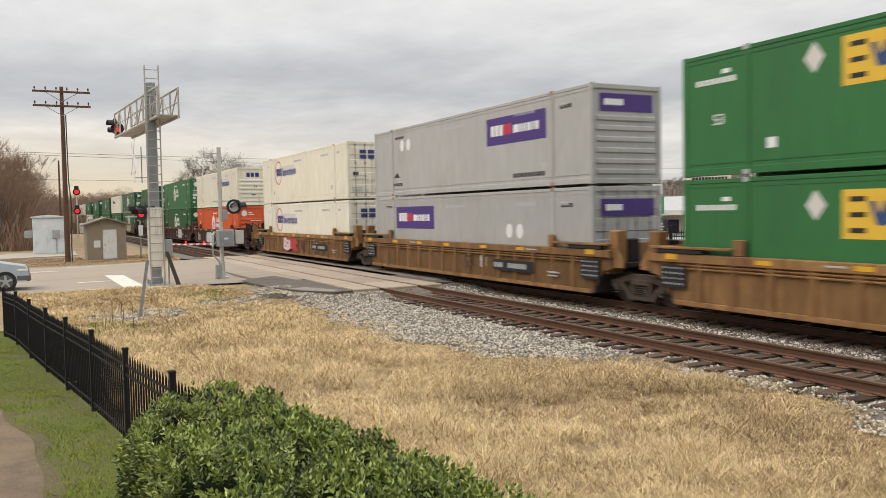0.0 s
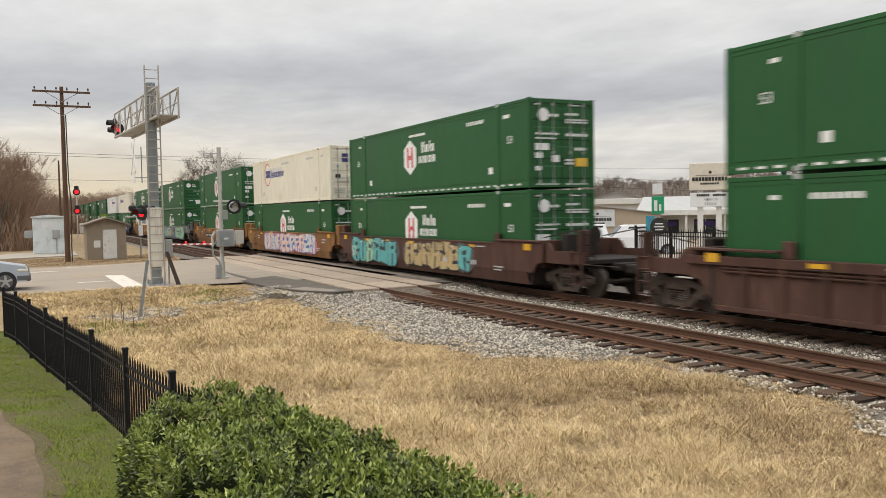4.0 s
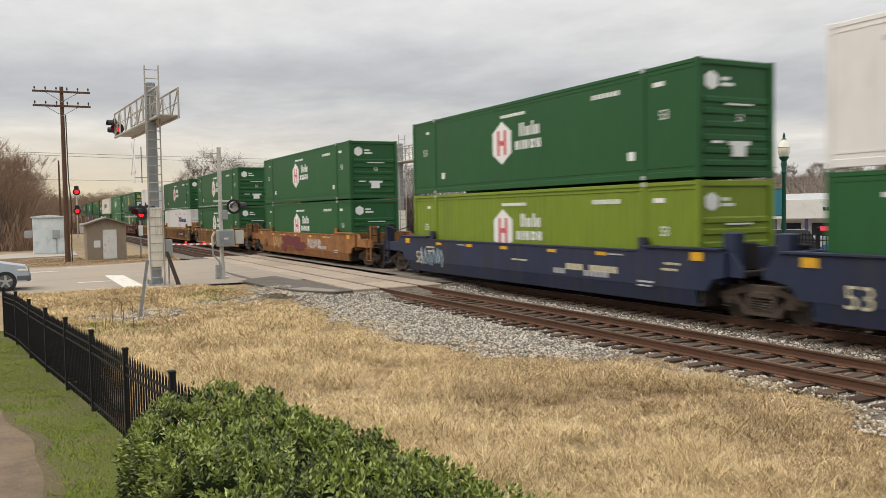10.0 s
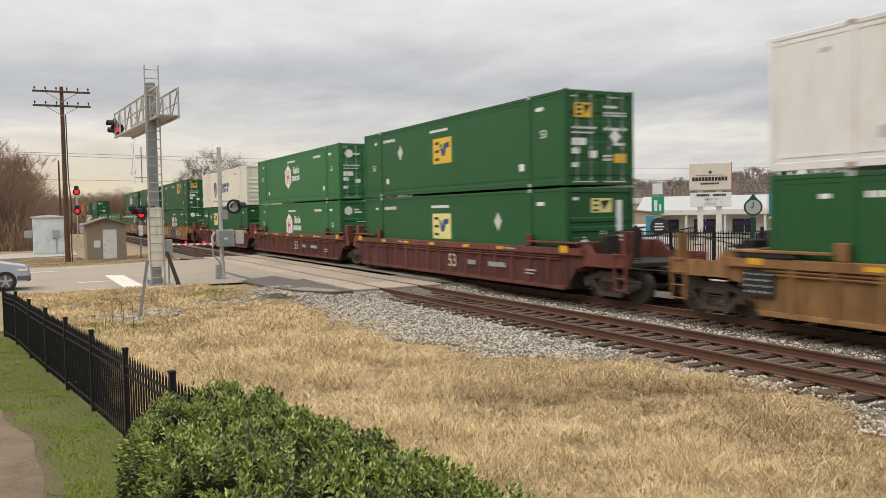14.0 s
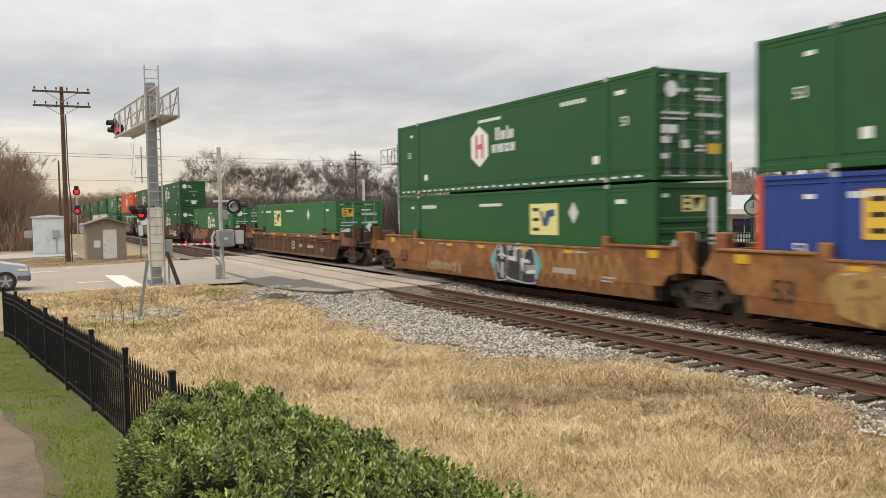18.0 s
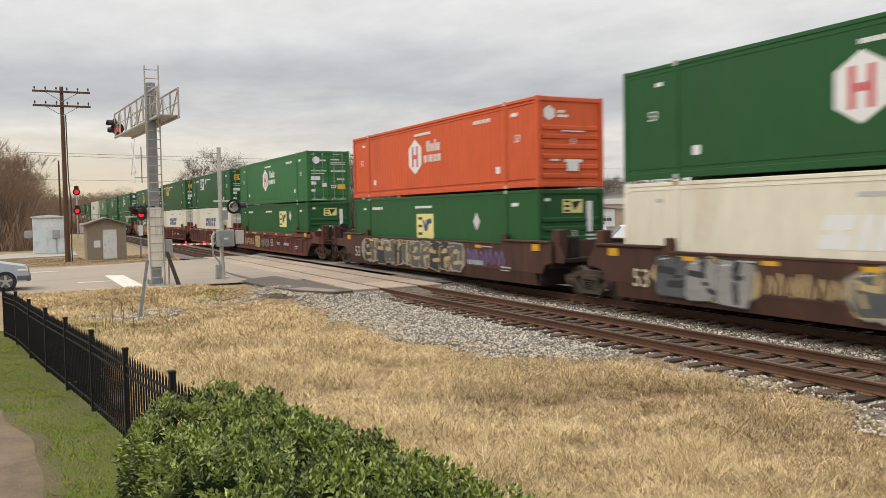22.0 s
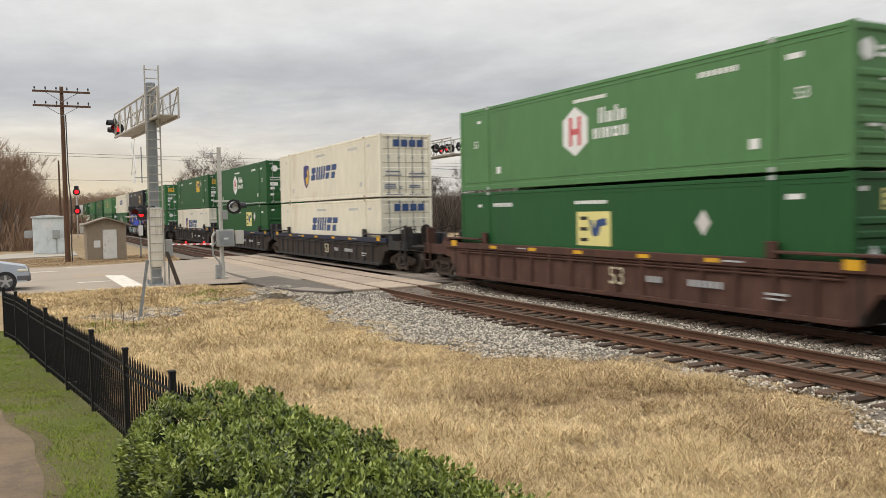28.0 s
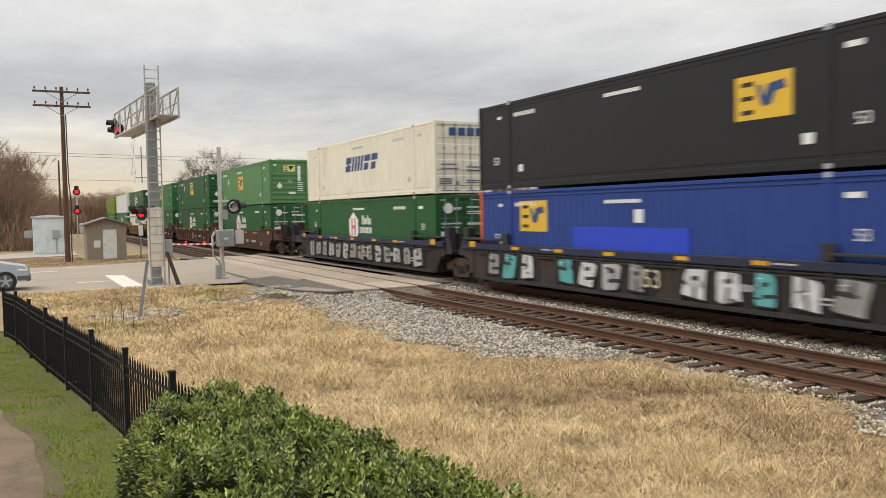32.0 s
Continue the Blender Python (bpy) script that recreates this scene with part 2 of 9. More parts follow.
def text_mesh(body, size, material, depth=0.004):
    key = (body, size, material.name)
    if key not in TEXT:
        cu = bpy.data.curves.new("lettering", "FONT")
        cu.body, cu.size, cu.extrude, cu.resolution_u = body, size, depth, 2
        cu.align_x, cu.align_y = "CENTER", "CENTER"
        tmp = bpy.data.objects.new("lettering", cu)
        scene.collection.objects.link(tmp)
        me = bpy.data.meshes.new_from_object(tmp.evaluated_get(bpy.context.evaluated_depsgraph_get()))
        bpy.data.objects.remove(tmp)
        bpy.data.curves.remove(cu)
        me.materials.clear()
        me.materials.append(material)
        TEXT[key] = me
    return TEXT[key]


def sm(a, b, x):
    t = np.clip((np.asarray(x, dtype=float) - a) / (b - a), 0, 1)
    return t * t * (3 - 2 * t)


def nz(x, y, f, seed=0.0):
    return noise.noise(Vector((x * f + seed, y * f - seed, seed * 0.37)))
# ---------- ground, road, tracks ----------
XT, XN = 15.78, 11.84          # centre lines of the train's track and of the near track; rail tops at z = 0


def gz(x, y):
    """Height of the open ground."""
    z = -0.36 + 0.10 * sm(6.5, 9.0, x) * (1 - sm(17.5, 20, x))
    z = z + (0.27 - 0.10 * sm(6.5, 9.0, x)) * sm(28.5, 33.0, y + 0.15 * x) * (1 - sm(17, 21, x))
    z = z + 0.16 * sm(18.5, 20, x) - 0.5 * sm(26, 40, x)
    far = sm(150, 260, np.hypot(x - 10, y * 0.6))
    z = z + sm(70, 240, x) * 7.5 + far * 0.4
    return z


M_SOIL = mat("dry_soil", (0.25, 0.18, 0.10), 0.95, var=0.3, scale=0.6, fine=14, bump=0.6, dirt=(0.13, 0.10, 0.06), dirt_amount=0.4)
M_LAWN = mat("lawn_soil", (0.074, 0.090, 0.014), 0.95, var=0.4, scale=0.8, fine=18, bump=0.5, dirt=(0.10, 0.074, 0.038), dirt_amount=0.8)
M_DIRT = mat("bare_dirt", (0.160, 0.114, 0.073), 0.95, var=0.2, scale=1.2, fine=25, bump=0.4, dirt=(0.075, 0.056, 0.040), dirt_amount=0.7)
M_ASPH = mat("worn_asphalt", (0.285, 0.238, 0.188), 0.9, var=0.12, scale=0.5, fine=60, bump=0.2, dirt=(0.20, 0.17, 0.14), dirt_amount=0.45, stretch=(0.25, 1, 1))
M_DARKASPH = mat("patched_asphalt", (0.098, 0.084, 0.070), 0.9, var=0.3, scale=1.2, fine=50, bump=0.4, dirt=(0.15, 0.125, 0.10), dirt_amount=0.35)
M_GRIMYC = mat("grimy_concrete", (0.185, 0.155, 0.125), 0.9, var=0.25, scale=1.5, fine=40, bump=0.2, dirt=(0.10, 0.082, 0.066), dirt_amount=0.6, rand=0.6)
M_CONC = mat("crossing_concrete", (0.345, 0.278, 0.212), 0.85, var=0.16, scale=1.5, fine=40, bump=0.15, dirt=(0.20, 0.16, 0.12), dirt_amount=0.55, rand=0.7)
M_SIDEW = mat("pale_concrete", (0.33, 0.30, 0.255), 0.9, var=0.12, scale=1.0, fine=30, bump=0.15, dirt=(0.3, 0.26, 0.2), dirt_amount=0.4)
M_WHITEP = mat("road_white", (0.66, 0.62, 0.55), 0.8, var=0.1, scale=2, fine=30, bump=0.1, dirt=(0.34, 0.30, 0.25), dirt_amount=0.65)
M_LINE = mat("lane_white", (0.62, 0.59, 0.53), 0.8, var=0.1, scale=2, fine=30, bump=0.1, dirt=(0.36, 0.32, 0.27), dirt_amount=0.35)
M_YELLOWP = mat("road_yellow", (0.42, 0.27, 0.10), 0.85, var=0.12, scale=2, fine=30, bump=0.1, dirt=(0.27, 0.235, 0.195), dirt_amount=0.7)
M_BED = mat("ballast_bed", (0.15, 0.130, 0.108), 0.95, var=0.45, scale=4, fine=38, bump=1.0, dirt=(0.09, 0.075, 0.06), dirt_amount=0.4)
M_OILSHADE = mat("oily_shaded_stone", (0.12, 0.100, 0.080), 0.85, var=0.5, scale=3, fine=20, bump=0.3, island=1.3)
M_STONE = mat("ballast_stone", (0.362, 0.326, 0.272), 0.9, var=0.60, scale=3, fine=20, bump=0.3, island=1.3)
M_RAIL = mat("rusty_rail", (0.105, 0.053, 0.033), 0.75, 0.3, var=0.3, scale=3, fine=40, bump=0.2, dirt=(0.12, 0.065, 0.04), dirt_amount=0.4, stretch=(1, 0.15, 1))
M_RAILTOP = mat("worn_rail_head", (0.33, 0.30, 0.27), 0.35, 0.9, var=0.15, scale=3, fine=40, bump=0.05)
M_RUSTTOP = mat("rusty_rail_head", (0.16, 0.11, 0.08), 0.5, 0.5, var=0.25, scale=2, fine=40, bump=0.1, stretch=(1, 0.15, 1))
M_TIE = mat("creosoted_tie", (0.068, 0.043, 0.030), 0.95, var=0.45, scale=2, fine=18, bump=0.8, dirt=(0.115, 0.085, 0.062), dirt_amount=0.4, rand=0.8, stretch=(0.2, 1, 1))
M_PLATE = mat("rusty_tie_plate", (0.15, 0.07, 0.035), 0.8, 0.2, var=0.3, scale=6, fine=40, bump=0.3, rand=0.5)


def grid_sheet(name, xs, ys, zf, material, keep=None):
    xs, ys = np.asarray(xs, float), np.asarray(ys, float)
    X, Y = np.meshgrid(xs, ys)
    Z = zf(X, Y)
    nx = len(xs)
    v = np.stack([X.ravel(), Y.ravel(), Z.ravel()], 1)
    i = np.arange(len(ys) - 1)[:, None] * nx + np.arange(nx - 1)[None, :]
    f = np.stack([i, i + 1, i + nx + 1, i + nx], -1).reshape(-1, 4)
    if keep is not None:
        c = v[f].mean(1)
        f = f[keep(c[:, 0], c[:, 1])]
    me = fast_mesh(name, v, f, material)
    me.polygons.foreach_set("use_smooth", [True] * len(me.polygons))
    return new(name, me)


def wob(X, Y, f, seed):
    return np.sin(X * f + seed) * np.cos(Y * f * 1.3 - seed * 2) * 0.5 + np.sin(X * f * 2.7 - Y * f * 1.9 + seed * 5) * 0.3 + np.sin(Y * f * 4.1 + X * f * 3.3 + seed) * 0.2


def bed_left(y):
    return np.interp(y, [-10, 5.5, 7.0, 8.3, 9.5, 11.0, 12.5, 14.0, 16.0, 18.7, 22, 25, 27.5, 29.5, 31, 60, 330], [9.1, 9.5, 10.0, 10.45, 10.5, 10.4, 9.5, 8.4, 7.9, 7.7, 7.9, 8.2, 8.0, 7.5, 7.2, 9.2, 9.2])


def ground_z(X, Y):
    z = gz(X, Y) + 0.03 * wob(X, Y, 0.9, 1.3) + 0.05 * wob(X, Y, 2.3, 0.4) * sm(1.2, 2.2, X - 1.6 + 0.13 * Y) * (1 - sm(27, 31, Y))
    under = sm(-0.10, 0.50, X - bed_left(Y) - 0.25 * np.sin(Y * 1.7) - 0.12 * np.sin(Y * 5.3) - 1.7 * sm(25.5, 28.0, Y) * (1 - sm(50, 58, Y))) * (1 - sm(18.0, 19.0, X))
    z = z - 0.30 * under
    road = sm(33.5, 34.8, Y + 0.12 * np.clip(X, -2, 22)) * (1 - sm(48.4, 49.7, Y - 0.13 * np.clip(X, -2, 22)))
    apron = sm(8.3, 9.3, X) * sm(26.6, 28.0, Y) * (1 - sm(55, 57, Y)) * (1 - sm(20, 22, X))
    return z - 0.22 * np.maximum(road, apron)


def axis_steps(lo, a, b, hi, step):
    left = a - np.geomspace(step, a - lo, 26)[::-1]
    right = b + np.geomspace(step, hi - b, 26)
    return np.concatenate([left, np.arange(a, b + 1e-6, step), right])


ground = tagged(grid_sheet("ground", axis_steps(-900, -6, 24, 1200, 0.3), axis_steps(-600, 0, 62, 1500, 0.3), ground_z, M_SOIL),
                "dry tan earth of a field beside the railway", "ground", kind="structure")


def fence_x(y):
    return 0.5 - 0.5 * (y - 16.2) / 6.6 if y > 16.2 else 0.5 + (16.2 - y) * 0.137


fence_xv = np.vectorize(fence_x)
def edged_sheet(name, x0, edge, ys, nu, lift, material):
    """A ground cover from x0 to a curved edge."""
    ys = np.asarray(ys, float)
    e = edge(ys)
    u = np.linspace(0, 1, nu) ** 0.6
    X = x0 + (e[:, None] - x0) * u[None]
    Y = np.repeat(ys[:, None], nu, 1)
    Z = gz(X, Y) + 0.03 * wob(X, Y, 0.9, 1.3) + lift
    i = np.arange(len(ys) - 1)[:, None] * nu + np.arange(nu - 1)[None]
    f = np.stack([i, i + 1, i + nu + 1, i + nu], -1).reshape(-1, 4)
    me = fast_mesh(name, np.stack([X.ravel(), Y.ravel(), Z.ravel()], 1), f, material)
    me.polygons.foreach_set("use_smooth", [True] * len(me.polygons))
    return new(name, me)


def dirt_edge(y):
    y = np.asarray(y, float)
    return -0.40 + 0.42 * sm(-14.4, -11.8, -y) + 0.10 * sm(-11.8, -8.5, -y) + 0.035 * np.sin(y * 1.3) + 0.02 * np.sin(y * 3.1 + 1)


lawn = tagged(edged_sheet("lawn", -12, lambda y: fence_xv(y) + 0.05, np.arange(-6, 24.6, 0.3), 24, 0.02, M_LAWN), "short green lawn with thin brown spots", "lawn", kind="structure")
tagged(edged_sheet("soil_edge", -12, lambda y: dirt_edge(y) + 0.16 + 0.05 * np.sin(y * 2.7) + 0.02 * np.sin(y * 6.0), np.arange(-6, 14.3, 0.07), 24, 0.029, mat("dark_soil", (0.095, 0.074, 0.038), 0.95, var=0.35, scale=2, fine=25, bump=0.5)), "dark damp soil where the lawn ends", "soil", kind="structure")
tagged(edged_sheet("dirt_path", -12, dirt_edge, np.arange(-6, 14.45, 0.07), 24, 0.036, M_DIRT), "bare trodden dirt path beside the lawn", "path", kind="structure")


def road_z(X, Y):
    return -0.06 + 0.05 * sm(3, 9.5, X) * (1 - sm(18, 24, X)) - 0.25 * sm(24, 60, X) + sm(70, 240, X) * 7.5 - 0.3 * sm(-10, -60, X)


tagged(grid_sheet("road", np.concatenate([np.geomspace(150, 4, 18) * -1, np.arange(-3, 30, 0.75), np.geomspace(30, 260, 18)]),
                  np.arange(0, 1.0001, 0.04), lambda X, Y: road_z(X, 0), M_ASPH), "worn grey asphalt road across the railway", "road", kind="structure")
road = bpy.data.objects["road"]
for p in road.data.vertices:        # the edges spread a little towards the crossing
    x, s = p.co.x, p.co.y
    xx = min(max(x, -2), 22)
    p.co.y = (33.3 - 0.12 * xx) * (1 - s) + (49.9 + 0.13 * xx) * s


def strip(name, pts, material, label, z=None, lift=0.006):
    """A flat painted or laid piece with four corners or more, in order, given on the ground plan."""
    s = Shape()
    zz = [float(road_z(np.array(x), 0)) + lift if z is None else z for x, y in pts]
    s.v = [Vector((x, y, h)) for (x, y), h in zip(pts, zz)]
    a = sum(pts[i][0] * pts[(i + 1) % len(pts)][1] - pts[(i + 1) % len(pts)][0] * pts[i][1] for i in range(len(pts)))
    s.f = [tuple(range(len(pts))) if a > 0 else tuple(range(len(pts)))[::-1]]
    return tagged(s.ob(name, material), label, "road marking", kind="structure")


strip("stop_line", [(3.28, 41.0), (4.05, 40.6), (4.12, 33.2), (3.35, 33.2)], M_WHITEP, "wide worn white stop line on asphalt")
strip("lane_line", [(-60, 36.65), (3.25, 37.25), (3.25, 37.50), (-60, 36.90)], M_LINE, "white lane line on asphalt")
strip("edge_line", [(-60, 33.5), (3.3, 33.18), (3.3, 33.42), (-60, 33.74)], M_LINE, "white road edge line")
strip("edge_line", [(-60, 49.0), (4.2, 49.15), (4.2, 49.27), (-60, 49.22)], M_LINE, "white road edge line")
strip("lane_line", [(-60, 45.6), (1.5, 46.05), (1.5, 46.3), (-60, 45.85)], M_LINE, "white lane line on asphalt")
strip("centre_line", [(-60, 42.2), (3.4, 42.0), (3.4, 42.2), (-60, 42.4)], M_YELLOWP, "faded yellow centre line")
strip("centre_line", [(-60, 41.3), (3.4, 41.1), (3.4, 41.3), (-60, 41.5)], M_YELLOWP, "faded yellow centre line")

# asphalt between and beside the tracks at the crossing
apron = Shape()
apron.prism([(9.9, 26.7), (9.3, 27.9), (8.6, 29.3), (8.2, 31.4), (8.1, 36.0), (9.0, 52), (9.98, 54.5)], "z", -0.4, -0.014)
tagged(apron.ob("crossing_apron", M_DARKASPH), "cracked dark asphalt patch beside the crossing", "pavement", kind="structure")
mid = Shape()
mid.box(13.50, 14.30, 27.3, 54.5, -0.4, -0.010)
mid.box(17.28, 19.6, 27.3, 54.5, -0.4, -0.012)
tagged(mid.ob("crossing_strip", M_DARKASPH), "dark asphalt between the two tracks", "pavement", kind="structure")
dark = Shape()
dark.prism([(9.93, 26.3), (9.2, 26.1), (8.5, 27.2), (8.0, 29.0), (7.8, 31.3), (7.7, 33.0), (8.3, 33.9), (9.55, 34.7)], "z", -0.25, -0.004)
tagged(dark.ob("asphalt_patch", M_DARKASPH), "dark crumbling asphalt patch beside the crossing panels", "pavement", kind="structure")
light = Shape()
light.prism([(8.25, 28.3), (8.62, 27.3), (9.15, 26.4), (9.6, 26.7), (9.3, 27.6), (8.9, 28.6)], "z", -0.1, 0.0)
tagged(light.ob("apron_patch", mat("worn_patch", (0.24, 0.205, 0.17), 0.9, var=0.2, scale=1.5, fine=40, bump=0.3, dirt=(0.13, 0.115, 0.095), dirt_amount=0.6)), "paler worn concrete patch at the crossing", "pavement", kind="structure")


def panel_mesh(w, l, material):
    s = Shape()
    s.box(-w / 2, w / 2, -l / 2, l / 2, -0.25, 0, 0.02)
    return s.mesh("concrete_panel", material)


def crossing(xc, y0, y1, label, material):
    t = thing("crossing_panels", label, "crossing", kind="structure")
    l = 2.44
    n = int((y1 - y0) / l)
    for off, w in ((-1.30, 0.96), (0.0, 1.30), (1.24, 0.84)):
        me = panel_mesh(w - 0.02, l - 0.025, material)
        for i in range(n):
            p = part("concrete_panel", me, t)
            p.location = (xc + off, y0 + l * (i + 0.5), 0.004 + 0.004 * math.sin(i * 2.1 + off))


crossing(XN, 26.5, 55.0, "pale concrete crossing panels between rusty rails", M_CONC)
crossing(XT, 28.4, 55.4, "grimy concrete crossing panels under the train", M_GRIMYC)


def rail_outline(xc):
    return [(xc - 0.07, -0.172), (xc + 0.07, -0.172), (xc + 0.07, -0.158), (xc + 0.012, -0.135), (xc + 0.012, -0.045), (xc + 0.036, -0.035),
            (xc + 0.036, -0.006), (xc + 0.028, 0.0), (xc - 0.028, 0.0), (xc - 0.036, -0.006), (xc - 0.036, -0.035), (xc - 0.012, -0.045), (xc - 0.012, -0.135), (xc - 0.07, -0.158)]


def tie_mesh(rnd):
    s = Shape()
    s.box(-1.28, 1.28, -0.115, 0.115, -0.18, 0.0, 0.012)
    for v in s.v:
        v.x += rnd.uniform(-0.02, 0.02)
        v.z += rnd.uniform(-0.006, 0.006)
        v.y += rnd.uniform(-0.008, 0.008)
    return s.mesh("tie", M_TIE, 20)


def track(xc, label, head, y_parts):
    rnd = random.Random(int(xc))
    t = thing("railway_track", label, "track", kind="structure")
    for s in (-0.7525, 0.7525):
        r = Shape()
        r.prism(rail_outline(xc + s), "y", -150, 520)
        rail = r.ob("rail", M_RAIL, t, "rusty steel rail")
        h = Shape()
        h.box(xc + s - 0.026, xc + s + 0.026, -150, 520, 0.0005, 0.003)
        h.ob("rail_head", head, rail, "worn running surface")
    variants = [tie_mesh(rnd) for _ in range(6)]
    pl = Shape()
    pl.box(-0.17, 0.17, -0.095, 0.095, 0, 0.018, 0.006)
    for sx in (-1, 1):
        for sy in (-1, 1):
            pl.cyl((sx * 0.10, sy * 0.06, 0.018), (sx * 0.10, sy * 0.06, 0.045), 0.012, 6)
    plate = pl.mesh("tie_plate", M_PLATE)
    rest = Shape()
    y = -60.0
    while y < 330:
        yy = y + rnd.uniform(-0.05, 0.05)
        if y_parts[0] < y < y_parts[1]:
            o = part("tie", rnd.choice(variants), t)
            o.location = (xc + rnd.uniform(-0.09, 0.06), yy, -0.188)
            o.rotation_euler = (0, 0, rnd.uniform(-0.025, 0.025))
            for s in (-0.7525, 0.7525):
                q = part("tie_plate", plate, t)
                q.location = (xc + s, yy, -0.188)
        elif not 26.4 < y < 55.5:
            rest.box(xc - 1.28, xc + 1.28, yy - 0.115, yy + 0.115, -0.37, -0.19)
        y += 0.53
    o = rest.ob("far_ties", M_TIE, t)
    o["kind"] = "stuff"


track(XN, "rusty railway track on old wooden ties", M_RUSTTOP, (0, 26.5))
track(XT, "main railway track on dark wooden ties", M_RAILTOP, (0, 26.9))


def bed_z(X, Y):
    flat = -0.235 + 0.018 * wob(X, Y, 5.1, 0.6)
    left = sm(8.2, 10.3, X)
    right = 1 - sm(17.6, 19.4, X)
    base = np.maximum(gz(X, Y) + 0.035, -0.33)
    return base + (flat - base) * left * right + 0.012 * wob(X, Y, 2.1, 2.2) + 0.15 * sm(24.4, 26.7, Y) * (1 - sm(30, 31, Y))


def bed_keep(x, y):
    return ~((y > 29.6) & (y < 54.8) & (x < 19.8)) & ((y < 54.8) | (x > 9.0))


def bed_top(X, Y):
    """The bed, sinking under the soil beyond its ragged edge."""
    e = bed_left(Y) + 0.25 * np.sin(Y * 1.7) + 0.12 * np.sin(Y * 5.3)
    return bed_z(X, Y) - 0.45 * sm(-0.15, 0.35, e - X)


tagged(grid_sheet("ballast", np.arange(6.4, 19.6, 0.22), np.concatenate([np.arange(-60, 0, 3), np.arange(0, 58, 0.22), np.geomspace(58, 330, 50)]), bed_top, M_BED, bed_keep),
       "bed of grey crushed stone ballast under the tracks", "ballast", kind="structure")


def scatter_stones(name, n, x0, x1, y0, y1, size, zf, keep, label, seed, material=M_STONE):
    rs = np.random.RandomState(seed)
    x, y = rs.uniform(x0, x1, n), y0 + (y1 - y0) * rs.uniform(0, 1, n) ** 1.25
    k = keep(x, y)
    x, y = x[k], y[k]
    z = zf(x, y)
    m = len(x)
    r = size * rs.uniform(0.55, 1.25, m)
    octa = np.array([(1, 0, 0), (-1, 0, 0), (0, 1, 0), (0, -1, 0), (0, 0, 1), (0, 0, -1)], float)
    tri = np.array([(0, 2, 4), (2, 1, 4), (1, 3, 4), (3, 0, 4), (2, 0, 5), (1, 2, 5), (3, 1, 5), (0, 3, 5)])
    a = rs.uniform(0, 2 * np.pi, m)
    v = octa[None] * rs.uniform(0.6, 1.3, (m, 6, 1)) + rs.uniform(-0.25, 0.25, (m, 6, 3))
    tilt = rs.uniform(-0.6, 0.6, m)
    vy = v[..., 1] * np.cos(tilt)[:, None] - v[..., 2] * np.sin(tilt)[:, None]
    vz = (v[..., 1] * np.sin(tilt)[:, None] + v[..., 2] * np.cos(tilt)[:, None]) * 0.75
    vx = v[..., 0] * np.cos(a)[:, None] - vy * np.sin(a)[:, None]
    vy = v[..., 0] * np.sin(a)[:, None] + vy * np.cos(a)[:, None]
    P = np.stack([x[:, None] + vx * r[:, None], y[:, None] + vy * r[:, None], z[:, None] + r[:, None] * 0.25 + vz * r[:, None]], -1)
    F = tri[None] + (np.arange(m) * 6)[:, None, None]
    me = fast_mesh(name, P.reshape(-1, 3), F.reshape(-1, 3), material)
    return tagged(new(name, me), label, "gravel", kind="stuff")


def no_rail(x, y):
    ok = np.ones(len(x), bool)
    for xc in (XN, XT):
        for s in (-0.7525, 0.7525):
            ok &= abs(x - xc - s) > 0.10
        on = ((y + 60) % 0.53 < 0.13) | ((y + 60) % 0.53 > 0.40)
        ok &= ~((abs(x - xc) < 1.25) & on & (np.sin(x * 37 + y * 11) < 0.8))
    return ok


# oily stones, coloured darker still for the train's shadow along the rail
scatter_stones("oily_ballast_stones", 9000, 13.9, 15.0, 2.5, 27, 0.034, bed_z, lambda x, y: no_rail(x, y), "oil-darkened ballast beside the running rail", 13, M_OILSHADE)
scatter_stones("ballast_stones", 62000, 6.8, 14.2, 2.5, 31, 0.034, bed_z,
               lambda x, y: bed_keep(x, y) & (x > bed_left(y) + 0.25 * np.sin(y * 1.7) + 0.12 * np.sin(y * 5.3) - 0.30) & (abs(x - XN) > 0.8) & no_rail(x, y) & ~((y > 26.4) & (x > 9.8)) & ~((y > 26.9) & (x > 8.7)) & ~((y < 13.0) & (x < 10.75) & (np.sin(x * 2.9 + y * 1.3) + np.sin(y * 2.1 - x) + 1.2 * np.sin(x * 41 + y * 67) > -0.5)), "loose grey crushed stones of the track bed", 3)


M_RUSTYST = mat("rust_stained_stone", (0.175, 0.125, 0.092), 0.9, var=0.5, scale=3, fine=20, bump=0.3, island=1.3)
scatter_stones("stained_ballast", 14000, XN - 0.85, XN + 0.85, 2.5, 26.5, 0.032, lambda x, y: bed_z(x, y) - 0.015, lambda x, y: no_rail(x, y), "rust-stained stones between the old rails", 23, M_RUSTYST)


def gravel_spots(x, y):
    d = np.minimum.reduce([((x - 3.1) / 1.5) ** 2 + ((y - 26.6) / 1.6) ** 2, ((x - 6.2) / 1.4) ** 2 + ((y - 28.3) / 0.8) ** 2,
                           ((x - 7.3) / 0.9) ** 2 + ((y - 34.0) / 1.2) ** 2, ((x - 8.3) / 0.5) ** 2 + ((y - 32.2) / 2.5) ** 2])
    return d + 0.5 * np.sin(x * 3.1) * np.sin(y * 2.7) < 1.0


scatter_stones("gravel_patches", 14000, 1.4, 9.4, 24.5, 36, 0.04, lambda x, y: ground_z(x, y) + 0.02, lambda x, y: gravel_spots(x, y) & ((x < 8.0) | (y < 34)), "patches of loose pale gravel in the dry grass", 8)
